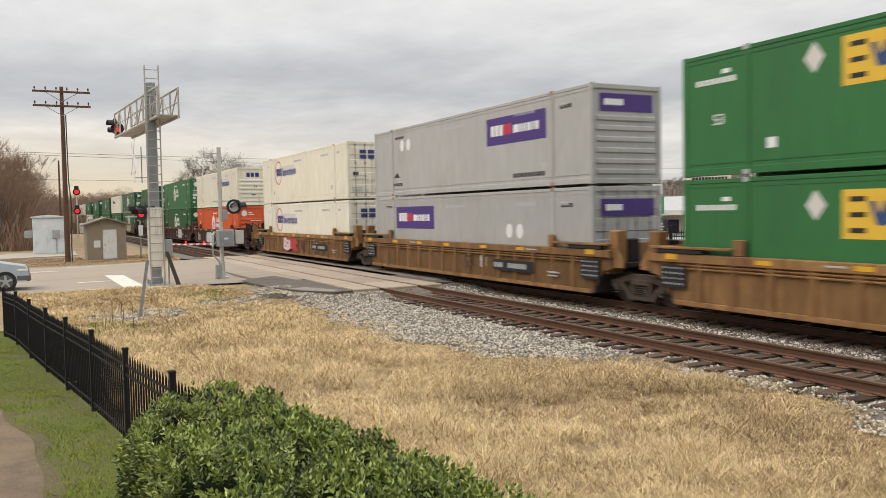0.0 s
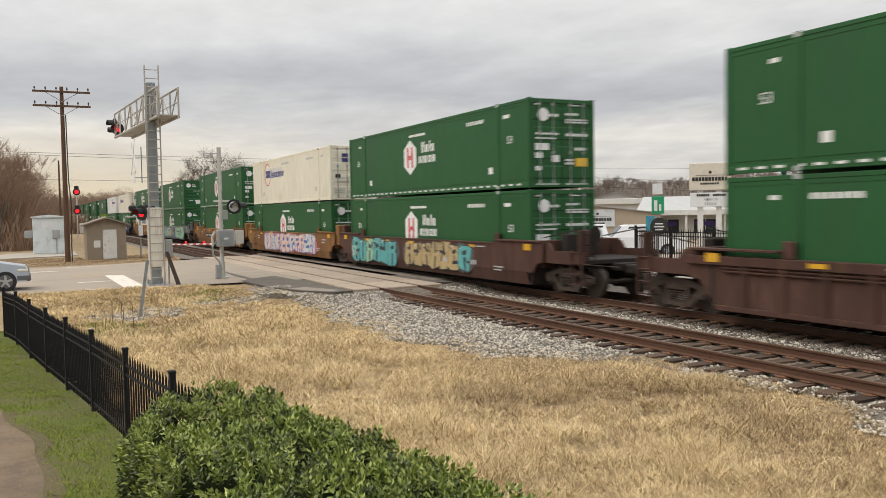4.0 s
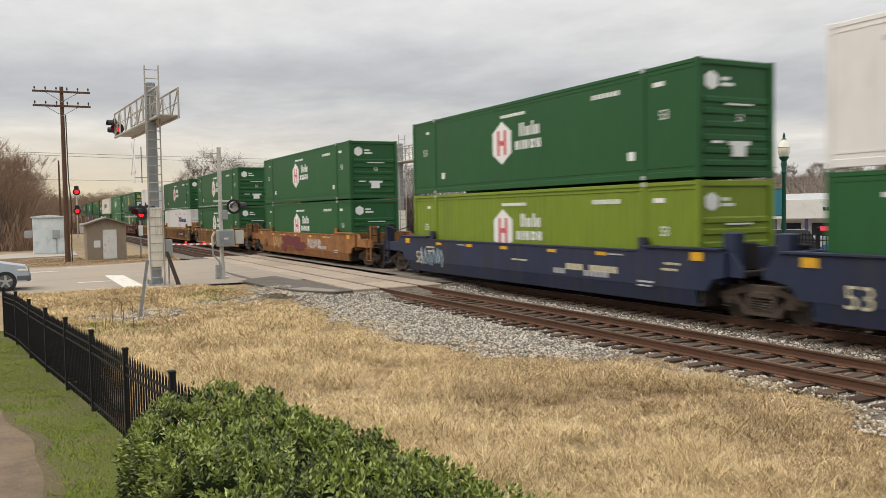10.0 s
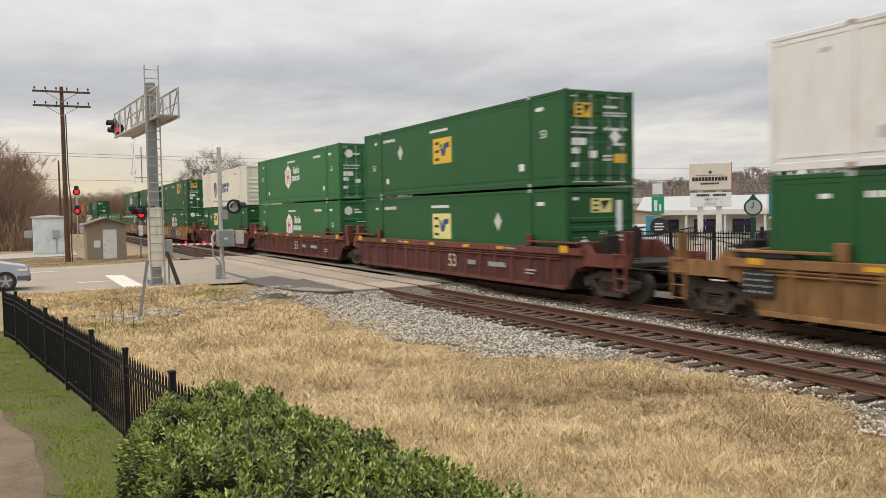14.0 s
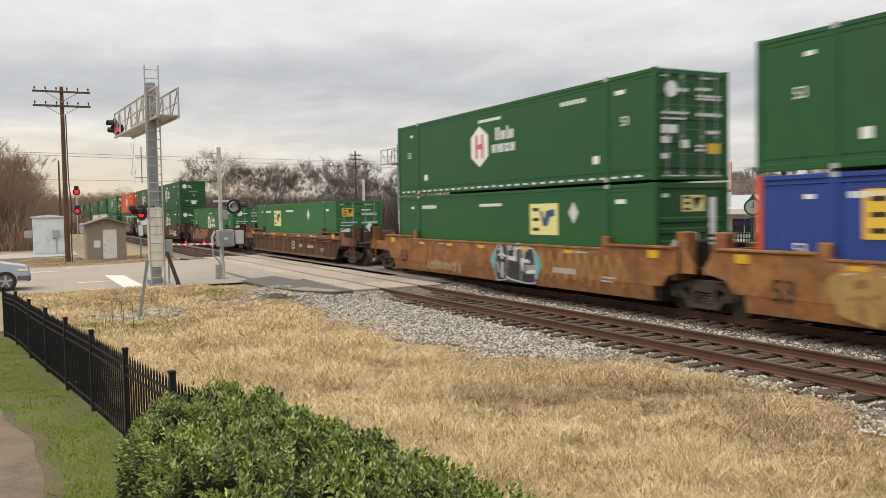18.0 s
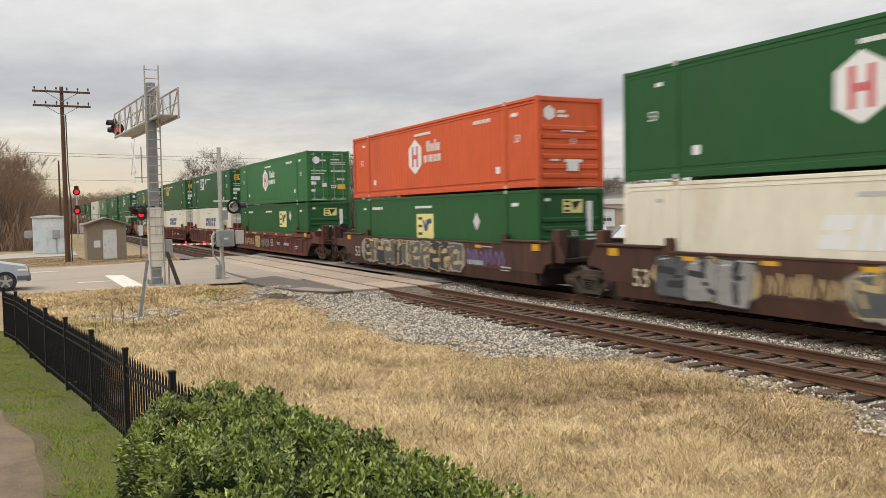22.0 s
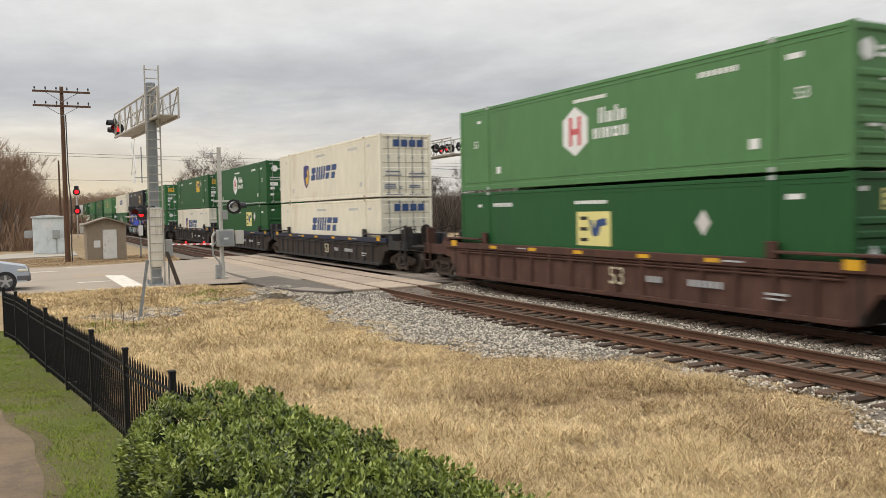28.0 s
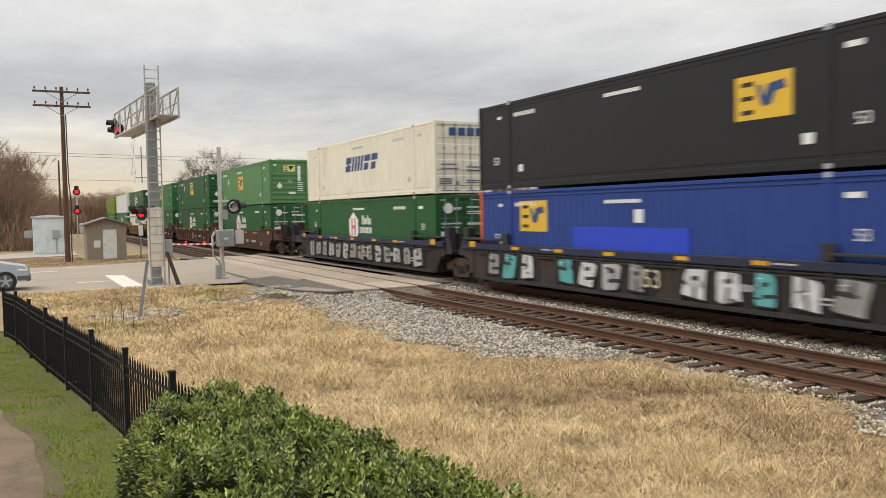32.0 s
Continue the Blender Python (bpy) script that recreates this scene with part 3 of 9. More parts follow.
# ---------- the train ----------
def paint(name, c, rough=0.5, **k):
    a = dict(var=0.13, scale=0.5, fine=6, bump=0.09, stretch=(1, 0.6, 0.2), dirt=tuple(x * 0.55 + 0.015 for x in c), dirt_amount=0.25, rand=0.45, wave=0.35, spec=0.28)
    a.update(k)
    if name.startswith(("well", "web")):
        a["wave"] = 0.0
    return mat(name, c, rough, **a)


PAINT = {
    "g1": paint("container_green", (0.016, 0.087, 0.026)), "g2": paint("container_mid_green", (0.030, 0.138, 0.044)),
    "g3": paint("container_faded_green", (0.085, 0.205, 0.080)), "lime": paint("container_lime", (0.165, 0.235, 0.022)),
    "white": paint("container_white", (0.66, 0.65, 0.63), dirt=(0.46, 0.40, 0.32)), "cream": paint("container_cream", (0.70, 0.665, 0.545), dirt=(0.43, 0.33, 0.21), dirt_amount=0.2), "sooted": paint("container_sooted_ivory", (0.70, 0.67, 0.57), dirt=(0.40, 0.32, 0.22), dirt_amount=0.3, stain=(-5.3, 1.55, 1.7, 1.2, (0.17, 0.15, 0.12))),
    "orange": paint("container_orange", (0.60, 0.105, 0.035)), "grey": paint("container_grey", (0.375, 0.375, 0.365), dirt=(0.27, 0.245, 0.20)), "ivory": paint("container_ivory", (0.71, 0.68, 0.58), dirt=(0.40, 0.32, 0.22), dirt_amount=0.3),
    "blue": paint("container_blue", (0.022, 0.055, 0.235)), "black": paint("container_black", (0.017, 0.018, 0.021)),
}
M_DECAL = mat("decal_white", (0.70, 0.71, 0.70), 0.5, var=0.05, bump=0)
M_RED = mat("decal_red", (0.52, 0.035, 0.05), 0.5, var=0.05, bump=0)
M_NAVY = mat("decal_navy", (0.035, 0.04, 0.16), 0.5, var=0.05, bump=0)
M_BLUE = mat("decal_blue", (0.028, 0.064, 0.175), 0.5, var=0.08, bump=0)
M_ROYAL = mat("decal_royal", (0.022, 0.06, 0.50), 0.5, var=0.05, bump=0)
M_YEL = mat("decal_yellow", (0.66, 0.42, 0.045), 0.5, var=0.08, bump=0)
M_PALEYEL = mat("decal_pale_yellow", (0.68, 0.62, 0.25), 0.5, var=0.08, bump=0)
M_PURPLE = mat("decal_purple", (0.060, 0.030, 0.175), 0.5, var=0.05, bump=0)
M_CREAMTXT = mat("stencil_cream", (0.52, 0.47, 0.33), 0.6, var=0.1, bump=0)
M_BLACK = mat("decal_black", (0.02, 0.02, 0.02), 0.5, var=0.05, bump=0)
M_SILVER = mat("decal_grey", (0.40, 0.41, 0.42), 0.5, var=0.05, bump=0)
M_PALEGREY = mat("decal_pale_grey", (0.56, 0.54, 0.52), 0.6, var=0.06, bump=0)
M_GALV = mat("lock_rod_steel", (0.30, 0.31, 0.31), 0.5, 0.5, var=0.15)
M_DARKGAP = mat("dark_underframe", (0.03, 0.027, 0.025), 0.8, var=0.3)

HW, LEN, HI = 1.295, 16.15, 2.90
SX = -1.270            # plane of the side sheet towards the road


def sbox(s, u0, u1, z0, z1, d=0.006, x=None):
    """A thin plate on the side: u metres from the trailing end, z metres up."""
    x = SX if x is None else x
    s.box(x - d, x + 0.002, LEN / 2 - u1, LEN / 2 - u0, z0, z1)


def spoly(s, pts, d=0.006, x=None):
    x = SX if x is None else x
    s.prism([(LEN / 2 - u, z) for u, z in pts], "x", x - d, x + 0.002)


def hexagon(cu, cz, w, h):
    return [(cu, cz + h / 2), (cu + w / 2, cz + h / 4), (cu + w / 2, cz - h / 4), (cu, cz - h / 2), (cu - w / 2, cz - h / 4), (cu - w / 2, cz + h / 4)]


BITS = {    # plain pieces: strokes in a unit square
    "i": [(0, 0.34, 0, 0.70)], "l": [(0, 0.34, 0, 1)], "=": [(0, 1, 0, 0.40), (0, 1, 0.58, 1)],
    "o": [(0, 0.36, 0, 0.68), (0.52, 0.88, 0, 0.68)], "O": [(0, 0.32, 0, 0.98), (0.60, 0.92, 0, 0.98)],
    "r": [(0, 0.30, 0.02, 0.66), (0.62, 0.92, 0.02, 0.66), (0.30, 0.62, 0, 0.20), (0.30, 0.62, 0.48, 0.68)],
    "c": [(0, 1, 0, 0.42), (0, 1, 0.56, 1), (0.30, 0.70, 0.42, 0.56)], "m": [(0, 0.26, 0, 1), (0.37, 0.63, 0, 1), (0.74, 1, 0, 1)], "e": [(0, 1, 0.58, 1), (0.06, 0.80, 0, 0.46)],
}


def pieces(s, u, z, h, kinds, w, gap, lean=0.0, x=None, d=0.006):
    """A row of plain pieces: bars and split blocks."""
    for k in kinds:
        ww = w * 0.34 if k in "il" else w
        for a0, a1, b0, b1 in BITS[k]:
            a0, a1 = a0 * w, a1 * w
            spoly(s, [(u + a0 + lean * h * b0, z + h * b0), (u + a1 + lean * h * b0, z + h * b0), (u + a1 + lean * h * b1, z + h * b1), (u + a0 + lean * h * b1, z + h * b1)], d, x)
        u += ww + gap
    return u


def lettering_blocks(s, u, z, h, widths, gap=0.07, x=None, lean=0.0, d=0.006):
    for w in widths:
        spoly(s, [(u, z), (u + w, z), (u + w + lean * h, z + h), (u + lean * h, z + h)], d, x)
        u += w + gap
    return u


def side_text(body, size, u, z, material, parent, name="lettering", x=None):
    o = part(name, text_mesh(body, size, material), parent)
    o.matrix_basis = Matrix.Translation(((SX if x is None else x) - 0.004, LEN / 2 - u, z)) @ Matrix(((0, 0, -1, 0), (-1, 0, 0, 0), (0, 1, 0, 0), (0, 0, 0, 1)))
    return o


def logo_hub(t, k):
    a = Shape()
    spoly(a, hexagon(7.05, 1.56, 1.20, 1.44))
    h = a.ob("emblem", M_DECAL, t, "white six-sided emblem")
    b = Shape()
    for u in (6.77, 7.19):
        sbox(b, u, u + 0.14, 1.14, 1.98, 0.010)
    sbox(b, 6.95, 7.15, 1.47, 1.64, 0.010)
    b.ob("emblem_mark", M_RED, h, "red bars")
    c = Shape()
    pieces(c, 8.16, 1.69, 0.44, "Oolo", 0.29, 0.07)
    pieces(c, 7.90, 1.27, 0.42, "oioro", 0.28, 0.075)
    c.ob("marking", M_DECAL, t, "two rows of white blocks")


def logo_emp(t, k):
    u, z = k.get("u", 7.2), k.get("z", 1.15)
    a = Shape()
    sbox(a, u, u + k.get("w", 1.55), z, z + 0.98)
    p = a.ob("emblem", M_PALEGREY if k.get("faded") else M_PALEYEL if k.get("pale") else M_YEL, t, "faded white square emblem" if k.get("faded") else "yellow square emblem")
    b = Shape()
    for q in (0.12, 0.43, 0.74):
        sbox(b, u + 0.16, u + 0.52, z + q, z + q + 0.10, 0.010)
    b.ob("emblem_bar", M_BLACK, p, "black bars")
    c = Shape()
    spoly(c, [(u + 0.58, z + 0.74), (u + 0.72, z + 0.74), (u + 0.80, z + 0.48), (u + 0.92, z + 0.74), (u + 1.35, z + 0.80), (u + 1.40, z + 0.60), (u + 1.12, z + 0.56), (u + 1.0, z + 0.30), (u + 0.84, z + 0.26), (u + 0.74, z + 0.30)], 0.010)
    c.ob("emblem_wedge", M_BLUE, p, "blue wedge")
    d = Shape()
    du = k.get("du", u - 3.4 if u > 5 and not k.get("right") else u + 2.1)
    zc = z + 0.68
    if 0 < du < LEN - 0.6:
        spoly(d, [(du, zc), (du + 0.24, zc + 0.32), (du + 0.48, zc), (du + 0.24, zc - 0.32)])
        d.ob("placard", M_PALEGREY, t, "white diamond placard")


def logo_stg(t, k):
    o, z, q2 = k.get("u", 9.15), k.get("z", 1.86), k.get("k", 1.0)
    if k.get("plate"):
        a = Shape()
        spoly(a, [(o + 1.0, z - 0.26), (o + 4.15, z - 0.30), (o + 4.15, z + 0.36), (o + 1.0, z + 0.40)], 0.003)
        a.ob("plate", M_PALEGREY, t, "pale grey plate behind the marks")
    a = Shape()
    n, r0, r1 = 28, 0.67 * q2, 0.74 * q2
    arc = range(3, 26)
    for i in arc:
        p = [2 * math.pi * (i + j) / n for j in (0, 1)]
        spoly(a, [(o + 0.74 * q2 + r * math.cos(q), z + r * math.sin(q)) for r, q in ((r0, p[0]), (r1, p[0]), (r1, p[1]), (r0, p[1]))])
    a.ob("emblem", M_RED, t, "open red ring")
    b = Shape()
    u = pieces(b, o + 0.30 * q2, z - 0.20 * q2, 0.46 * q2, "cmc", 0.36 * q2, 0.05, d=0.010)
    pieces(b, u + 0.12, z - 0.22 * q2, 0.48 * q2, "looiriooo", 0.33 * q2, 0.06, d=0.010)
    b.ob("marking", M_NAVY, t, "row of navy blocks")


def logo_swift(t, k):
    z = k.get("z", 1.33)
    a = Shape()
    u = pieces(a, 6.05, z, 0.70, "c", 0.72, 0.14, lean=0.30)
    u = pieces(a, u, z, 0.70, "m", 1.05, 0.14, lean=0.30)
    u = pieces(a, u, z, 0.70, "l", 0.72, 0.14, lean=0.30)
    pieces(a, u, z, 0.70, "ee", 0.74, 0.16, lean=0.30)
    a.ob("marking", M_DECAL if k.get("pale") else M_BLUE, t, "slanted blue blocks")
    if k.get("badge"):
        b = Shape()
        spoly(b, [(4.72, 1.98), (5.15, 2.06), (5.72, 1.98), (5.78, 1.35), (5.55, 0.95), (5.2, 0.72), (4.85, 1.0), (4.70, 1.4)])
        b.ob("emblem", M_NAVY, t, "dark badge")
        c = Shape()
        spoly(c, [(5.22, 0.86), (5.50, 1.05), (5.66, 1.35), (5.62, 1.86), (5.36, 1.66), (5.46, 1.42), (5.12, 1.30)], 0.010)
        c.ob("emblem_mark", M_YEL, t, "yellow mark")


def logo_parcel(t, k):
    u, z, w = k.get("u", 10.2), k.get("z", 1.36), 3.65
    a = Shape()
    sbox(a, u, u + w, z, z + 0.92)
    p = a.ob("emblem", M_PURPLE, t, "purple panel")
    b = Shape()
    lettering_blocks(b, u + 0.3, z + 0.30, 0.36, (0.22, 0.22, 0.22), 0.06, d=0.010)
    lettering_blocks(b, u + 1.75, z + 0.32, 0.26, (0.34, 0.14, 0.14, 0.2, 0.12, 0.2), 0.07, d=0.010)
    b.ob("emblem_bar", M_DECAL, p, "white blocks")
    c = Shape()
    lettering_blocks(c, u + 1.14, z + 0.30, 0.36, (0.22, 0.2), 0.05, d=0.010)
    c.ob("emblem_bar", M_RED, p, "red blocks")
    d = Shape()
    lo = u < 5
    for cu in ((11.6, 12.25) if lo else (3.0, 3.65)):
        cz = 1.55 if lo else 2.12
        spoly(d, [(cu + 0.21 * math.cos(q * math.pi / 4), cz + 0.25 * math.sin(q * math.pi / 4)) for q in range(8)])
    d.ob("placard", M_DECAL, t, "round white placards")
    d = Shape()
    if not lo:
        spoly(d, [(2.1, 0.78), (2.75, 0.78), (2.45, 1.0)])
        lettering_blocks(d, 2.0, 0.42, 0.12, (0.2,) * 4, 0.06)
        lettering_blocks(d, 11.9, 0.36, 0.14, (0.16,) * 9, 0.05)
    lettering_blocks(d, 1.2 if lo else 2.3, 2.42, 0.10, (0.14,) * 5, 0.05)
    lettering_blocks(d, 14.6, 2.3, 0.12, (0.16,) * 3, 0.05)
    d.ob("marking", M_BLACK, t, "small dark rows of marks")


LOGO = {"hub": logo_hub, "emp": logo_emp, "stg": logo_stg, "swift": logo_swift, "parcel": logo_parcel, "plain": lambda t, k: None}
LOOKS = {"g1": "dark green", "g2": "green", "g3": "faded light green", "lime": "lime green", "white": "white", "cream": "cream", "ivory": "ivory-white", "sooted": "soot-stained ivory-white", "orange": "orange", "grey": "grey", "blue": "blue", "black": "black"}
SAYS = {"hub": "with a white six-sided emblem", "emp": "with a yellow square emblem", "stg": "with a red ring emblem", "swift": "with slanted blue markings", "parcel": "with purple panels", "plain": "with small white marks"}


def end_doors(t, c, dark, livery):
    """Two door leaves with lock rods on the leading end."""
    y = -LEN / 2
    for sx in (-1, 1):
        d = Shape()
        face = [(y + 0.06, 0.16)]
        for z0 in (0.30, 0.93, 1.56, 2.19):
            face += [(y + 0.06, z0), (y + 0.035, z0 + 0.03), (y + 0.035, z0 + 0.39), (y + 0.06, z0 + 0.42)]
        face += [(y + 0.06, 2.74), (y + 0.11, 2.74), (y + 0.11, 0.16)]
        d.prism(face, "x", sx * 0.015, sx * 1.16)
        leaf = d.ob("door", c, t)
        for x in (0.34, 0.86):
            r = Shape()
            r.cyl((sx * x, y + 0.022, 0.10), (sx * x, y + 0.022, 2.80), 0.018, 6)
            for z in (0.2, 1.15, 1.8, 2.7):
                r.box(sx * x - 0.05, sx * x + 0.05, y + 0.01, y + 0.06, z - 0.04, z + 0.04)
            r.ob("lock_rod", M_GALV, leaf)
    m = Shape()

    def eb(x0, x1, z0, z1):
        """A band of small marks in rows."""
        rows = max(1, round((z1 - z0) / 0.10))
        for r_ in range(rows):
            a0 = x0
            while a0 < x1 - 0.03:
                m.box(a0, min(x1, a0 + 0.085), y + 0.018, y + 0.034, z0 + (z1 - z0) * (r_ + 0.18) / rows, z0 + (z1 - z0) * (r_ + 0.82) / rows)
                a0 += 0.115

    eb(-1.22, -1.18, 2.2, 2.75); eb(1.18, 1.22, 2.2, 2.75); eb(-1.0, -0.15, 0.09, 0.15); eb(0.15, 1.0, 0.09, 0.15)
    if livery in ("hub", "emp"):
        eb(-1.02, -0.14, 1.70, 1.80); eb(-1.02, -0.20, 1.56, 1.64); eb(0.16, 0.66, 2.34, 2.46); eb(0.16, 1.02, 2.10, 2.26); eb(0.16, 1.02, 1.66, 1.80)
        eb(0.52, 1.0, 1.20, 1.34); eb(0.14, 0.48, 0.74, 0.96); eb(-1.05, -0.85, 2.66, 2.72); eb(0.3, 0.7, 2.66, 2.72)
        for x0, x1, z0, z1 in ((-1.04, -0.52, 1.22, 1.44), (-1.04, -0.76, 0.96, 1.14), (-0.40, -0.12, 0.84, 1.06), (-1.04, -0.80, 0.56, 0.70)):
            m.box(x0, x1, y + 0.016, y + 0.033, z0, z1)
        if livery == "hub":
            m.prism([(-0.72 + 0.22 * math.sin(q), 2.36 + 0.22 * math.cos(q)) for q in (k * math.pi / 4 for k in range(8))], "y", y + 0.016, y + 0.032)
            eb(-0.46, -0.14, 2.28, 2.42)
        else:
            m.prism([(0.58, 1.74), (0.80, 1.50), (0.58, 1.26), (0.36, 1.50)], "y", y + 0.010, y + 0.030)
    else:
        eb(-1.0, -0.30, 1.12, 1.2); eb(-1.0, -0.25, 0.96, 1.03); eb(-1.05, -0.52, 0.36, 0.62); eb(-0.36, -0.20, 0.34, 0.50)
        eb(0.16, 1.0, 1.02, 1.10); eb(0.16, 0.9, 0.88, 0.95); eb(0.16, 0.7, 0.40, 0.56)
        if livery == "swift":
            for k in range(4):
                m.box(-0.62 + k * 0.40, -0.30 + k * 0.40, y + 0.006, y + 0.033, 2.30, 2.62)
    m.ob("marking", {"swift": M_BLUE, "stg": M_SILVER, "parcel": M_SILVER}.get(livery, M_DECAL), t, "rows of small blocks")
    e = Shape()
    if livery == "stg":
        for i in range(3):
            x0 = -0.62 + i * 0.44
            e.box(x0, x0 + 0.34, y + 0.005, y + 0.024, 2.02, 2.20)
            e.box(x0, x0 + 0.34, y + 0.005, y + 0.024, 2.28, 2.46)
        e.ob("name_block", M_NAVY, t, "navy split blocks")
        e = Shape()
        e.box(-1.0, -0.72, y + 0.012, y + 0.03, 1.18, 1.36)
        e.box(0.62, 0.98, y + 0.012, y + 0.03, 1.50, 1.58)
        e.ob("sticker", M_BLACK, t, "small dark stickers")
    if livery == "parcel":
        e.box(-0.95, 1.0, y + 0.005, y + 0.024, 2.02, 2.52)
        e.ob("emblem", M_PURPLE, t, "purple panel")
        e = Shape()
        e.box(-0.8, -0.2, y, y + 0.012, 2.18, 2.36)
        e.ob("emblem_bar", M_DECAL, t, "white blocks")
        e = Shape()
    if livery in ("hub", "emp"):
        e.box(0.54, 1.0, y + 0.012, y + 0.032, 0.70, 0.98)
        if livery == "emp":
            e.ob("sticker", M_YEL, t, "yellow sticker")
            e = Shape()
            e.box(-0.95, -0.30, y + 0.012, y + 0.030, 2.06, 2.50)
            k = Shape()
            for q in (0.0, 0.14, 0.28):
                k.box(-0.88, -0.68, y + 0.006, y + 0.024, 2.12 + q, 2.18 + q)
            k.prism([(-0.62, 2.44), (-0.52, 2.16), (-0.36, 2.44)], "y", y + 0.006, y + 0.024)
            k.ob("sticker_mark", M_BLACK, t, "dark marks on the yellow sticker")
        e.ob("sticker", M_YEL, t, "yellow sticker")


def end_ribs(t, c, livery):
    """A closed end with horizontal ribs."""
    y = -LEN / 2
    p = Shape()
    p.box(-1.17, 1.17, y + 0.07, y + 0.11, 0.14, 2.76, 0.008)
    panel = p.ob("end_panel", c, t)
    for z in (0.36, 0.66, 0.98, 1.30, 1.62, 1.90):
        r = Shape()
        r.prism([(y + 0.072, z - 0.09), (y + 0.025, z - 0.05), (y + 0.025, z + 0.05), (y + 0.072, z + 0.09)], "x", -1.08, 1.08)
        r.ob("rib", c, panel)
    m = Shape()

    def eb(x0, x1, z0, z1, d=0.0):
        m.box(x0, x1, y + 0.056 - d, y + 0.068, z0, z1)

    m2 = M_DECAL
    if livery == "hub":
        m.prism([(-0.80 + 0.24 * math.sin(a), 2.36 + 0.24 * math.cos(a)) for a in (i * math.pi / 3 for i in range(6))], "y", y + 0.052, y + 0.068)
        eb(-0.48, -0.20, 2.38, 2.46); eb(-0.48, -0.06, 2.24, 2.32); eb(-0.35, 0.55, 1.78, 1.82, 0.04)
        eb(-0.25, 0.45, 0.80, 0.90, 0.04); eb(-0.15, 0.30, 0.52, 0.80, 0.04); eb(-0.8, -0.45, 0.84, 0.90, 0.04)
    elif livery == "emp":
        eb(-1.0, -0.80, 2.5, 2.6); eb(0.62, 0.82, 1.5, 2.5, 0.04); eb(0.0, 0.45, 0.62, 0.78, 0.04)
        for k in range(5):
            eb(0.60, 0.98, 0.84 + k * 0.13, 0.90 + k * 0.13, 0.04)
        m.prism([(-0.62, 1.40), (-0.42, 1.18), (-0.62, 0.96), (-0.82, 1.18)], "y", y + 0.012, y + 0.068)
        e = Shape()
        e.box(-0.32, 0.46, y + 0.050, y + 0.068, 2.12, 2.56)
        plate = e.ob("emblem", M_PALEYEL, t, "pale yellow plate")
        e = Shape()
        for q in (0.0, 0.15, 0.30):
            e.box(-0.26, -0.04, y + 0.044, y + 0.060, 2.16 + q, 2.22 + q)
        e.prism([(0.02, 2.48), (0.14, 2.20), (0.40, 2.50)], "y", y + 0.044, y + 0.060)
        e.ob("emblem_mark", M_BLACK, plate, "dark marks")
    elif livery == "stg":
        m2 = M_NAVY
        eb(-0.55, -0.30, 2.18, 2.50); eb(-0.22, 0.02, 2.18, 2.50); eb(0.10, 0.40, 2.18, 2.50); eb(-0.2, 0.1, 0.80, 0.86, 0.04)
    elif livery == "parcel":
        m2 = M_PURPLE
        eb(-0.95, 1.0, 2.10, 2.62)
    else:
        eb(-0.4, 0.5, 2.2, 2.5); eb(-0.3, 0.3, 0.6, 0.75, 0.04)
        m2 = M_BLUE if livery == "swift" else M_DECAL
    m.ob("marking", m2, t, "small painted blocks")
    if livery != "parcel":
        o = part("lettering", text_mesh("53", 0.26, M_DECAL if livery != "stg" else M_NAVY), t)
        o.matrix_basis = Matrix.Translation((0.1, y + 0.02, 1.46)) @ Matrix(((1, 0, 0, 0), (0, 0, -1, 0), (0, 1, 0, 0), (0, 0, 0, 1)))
    elif livery == "parcel":
        w = Shape()
        w.box(-0.8, -0.1, y + 0.048, y + 0.06, 2.28, 2.46)
        w.ob("marking", M_DECAL, t, "white blocks")


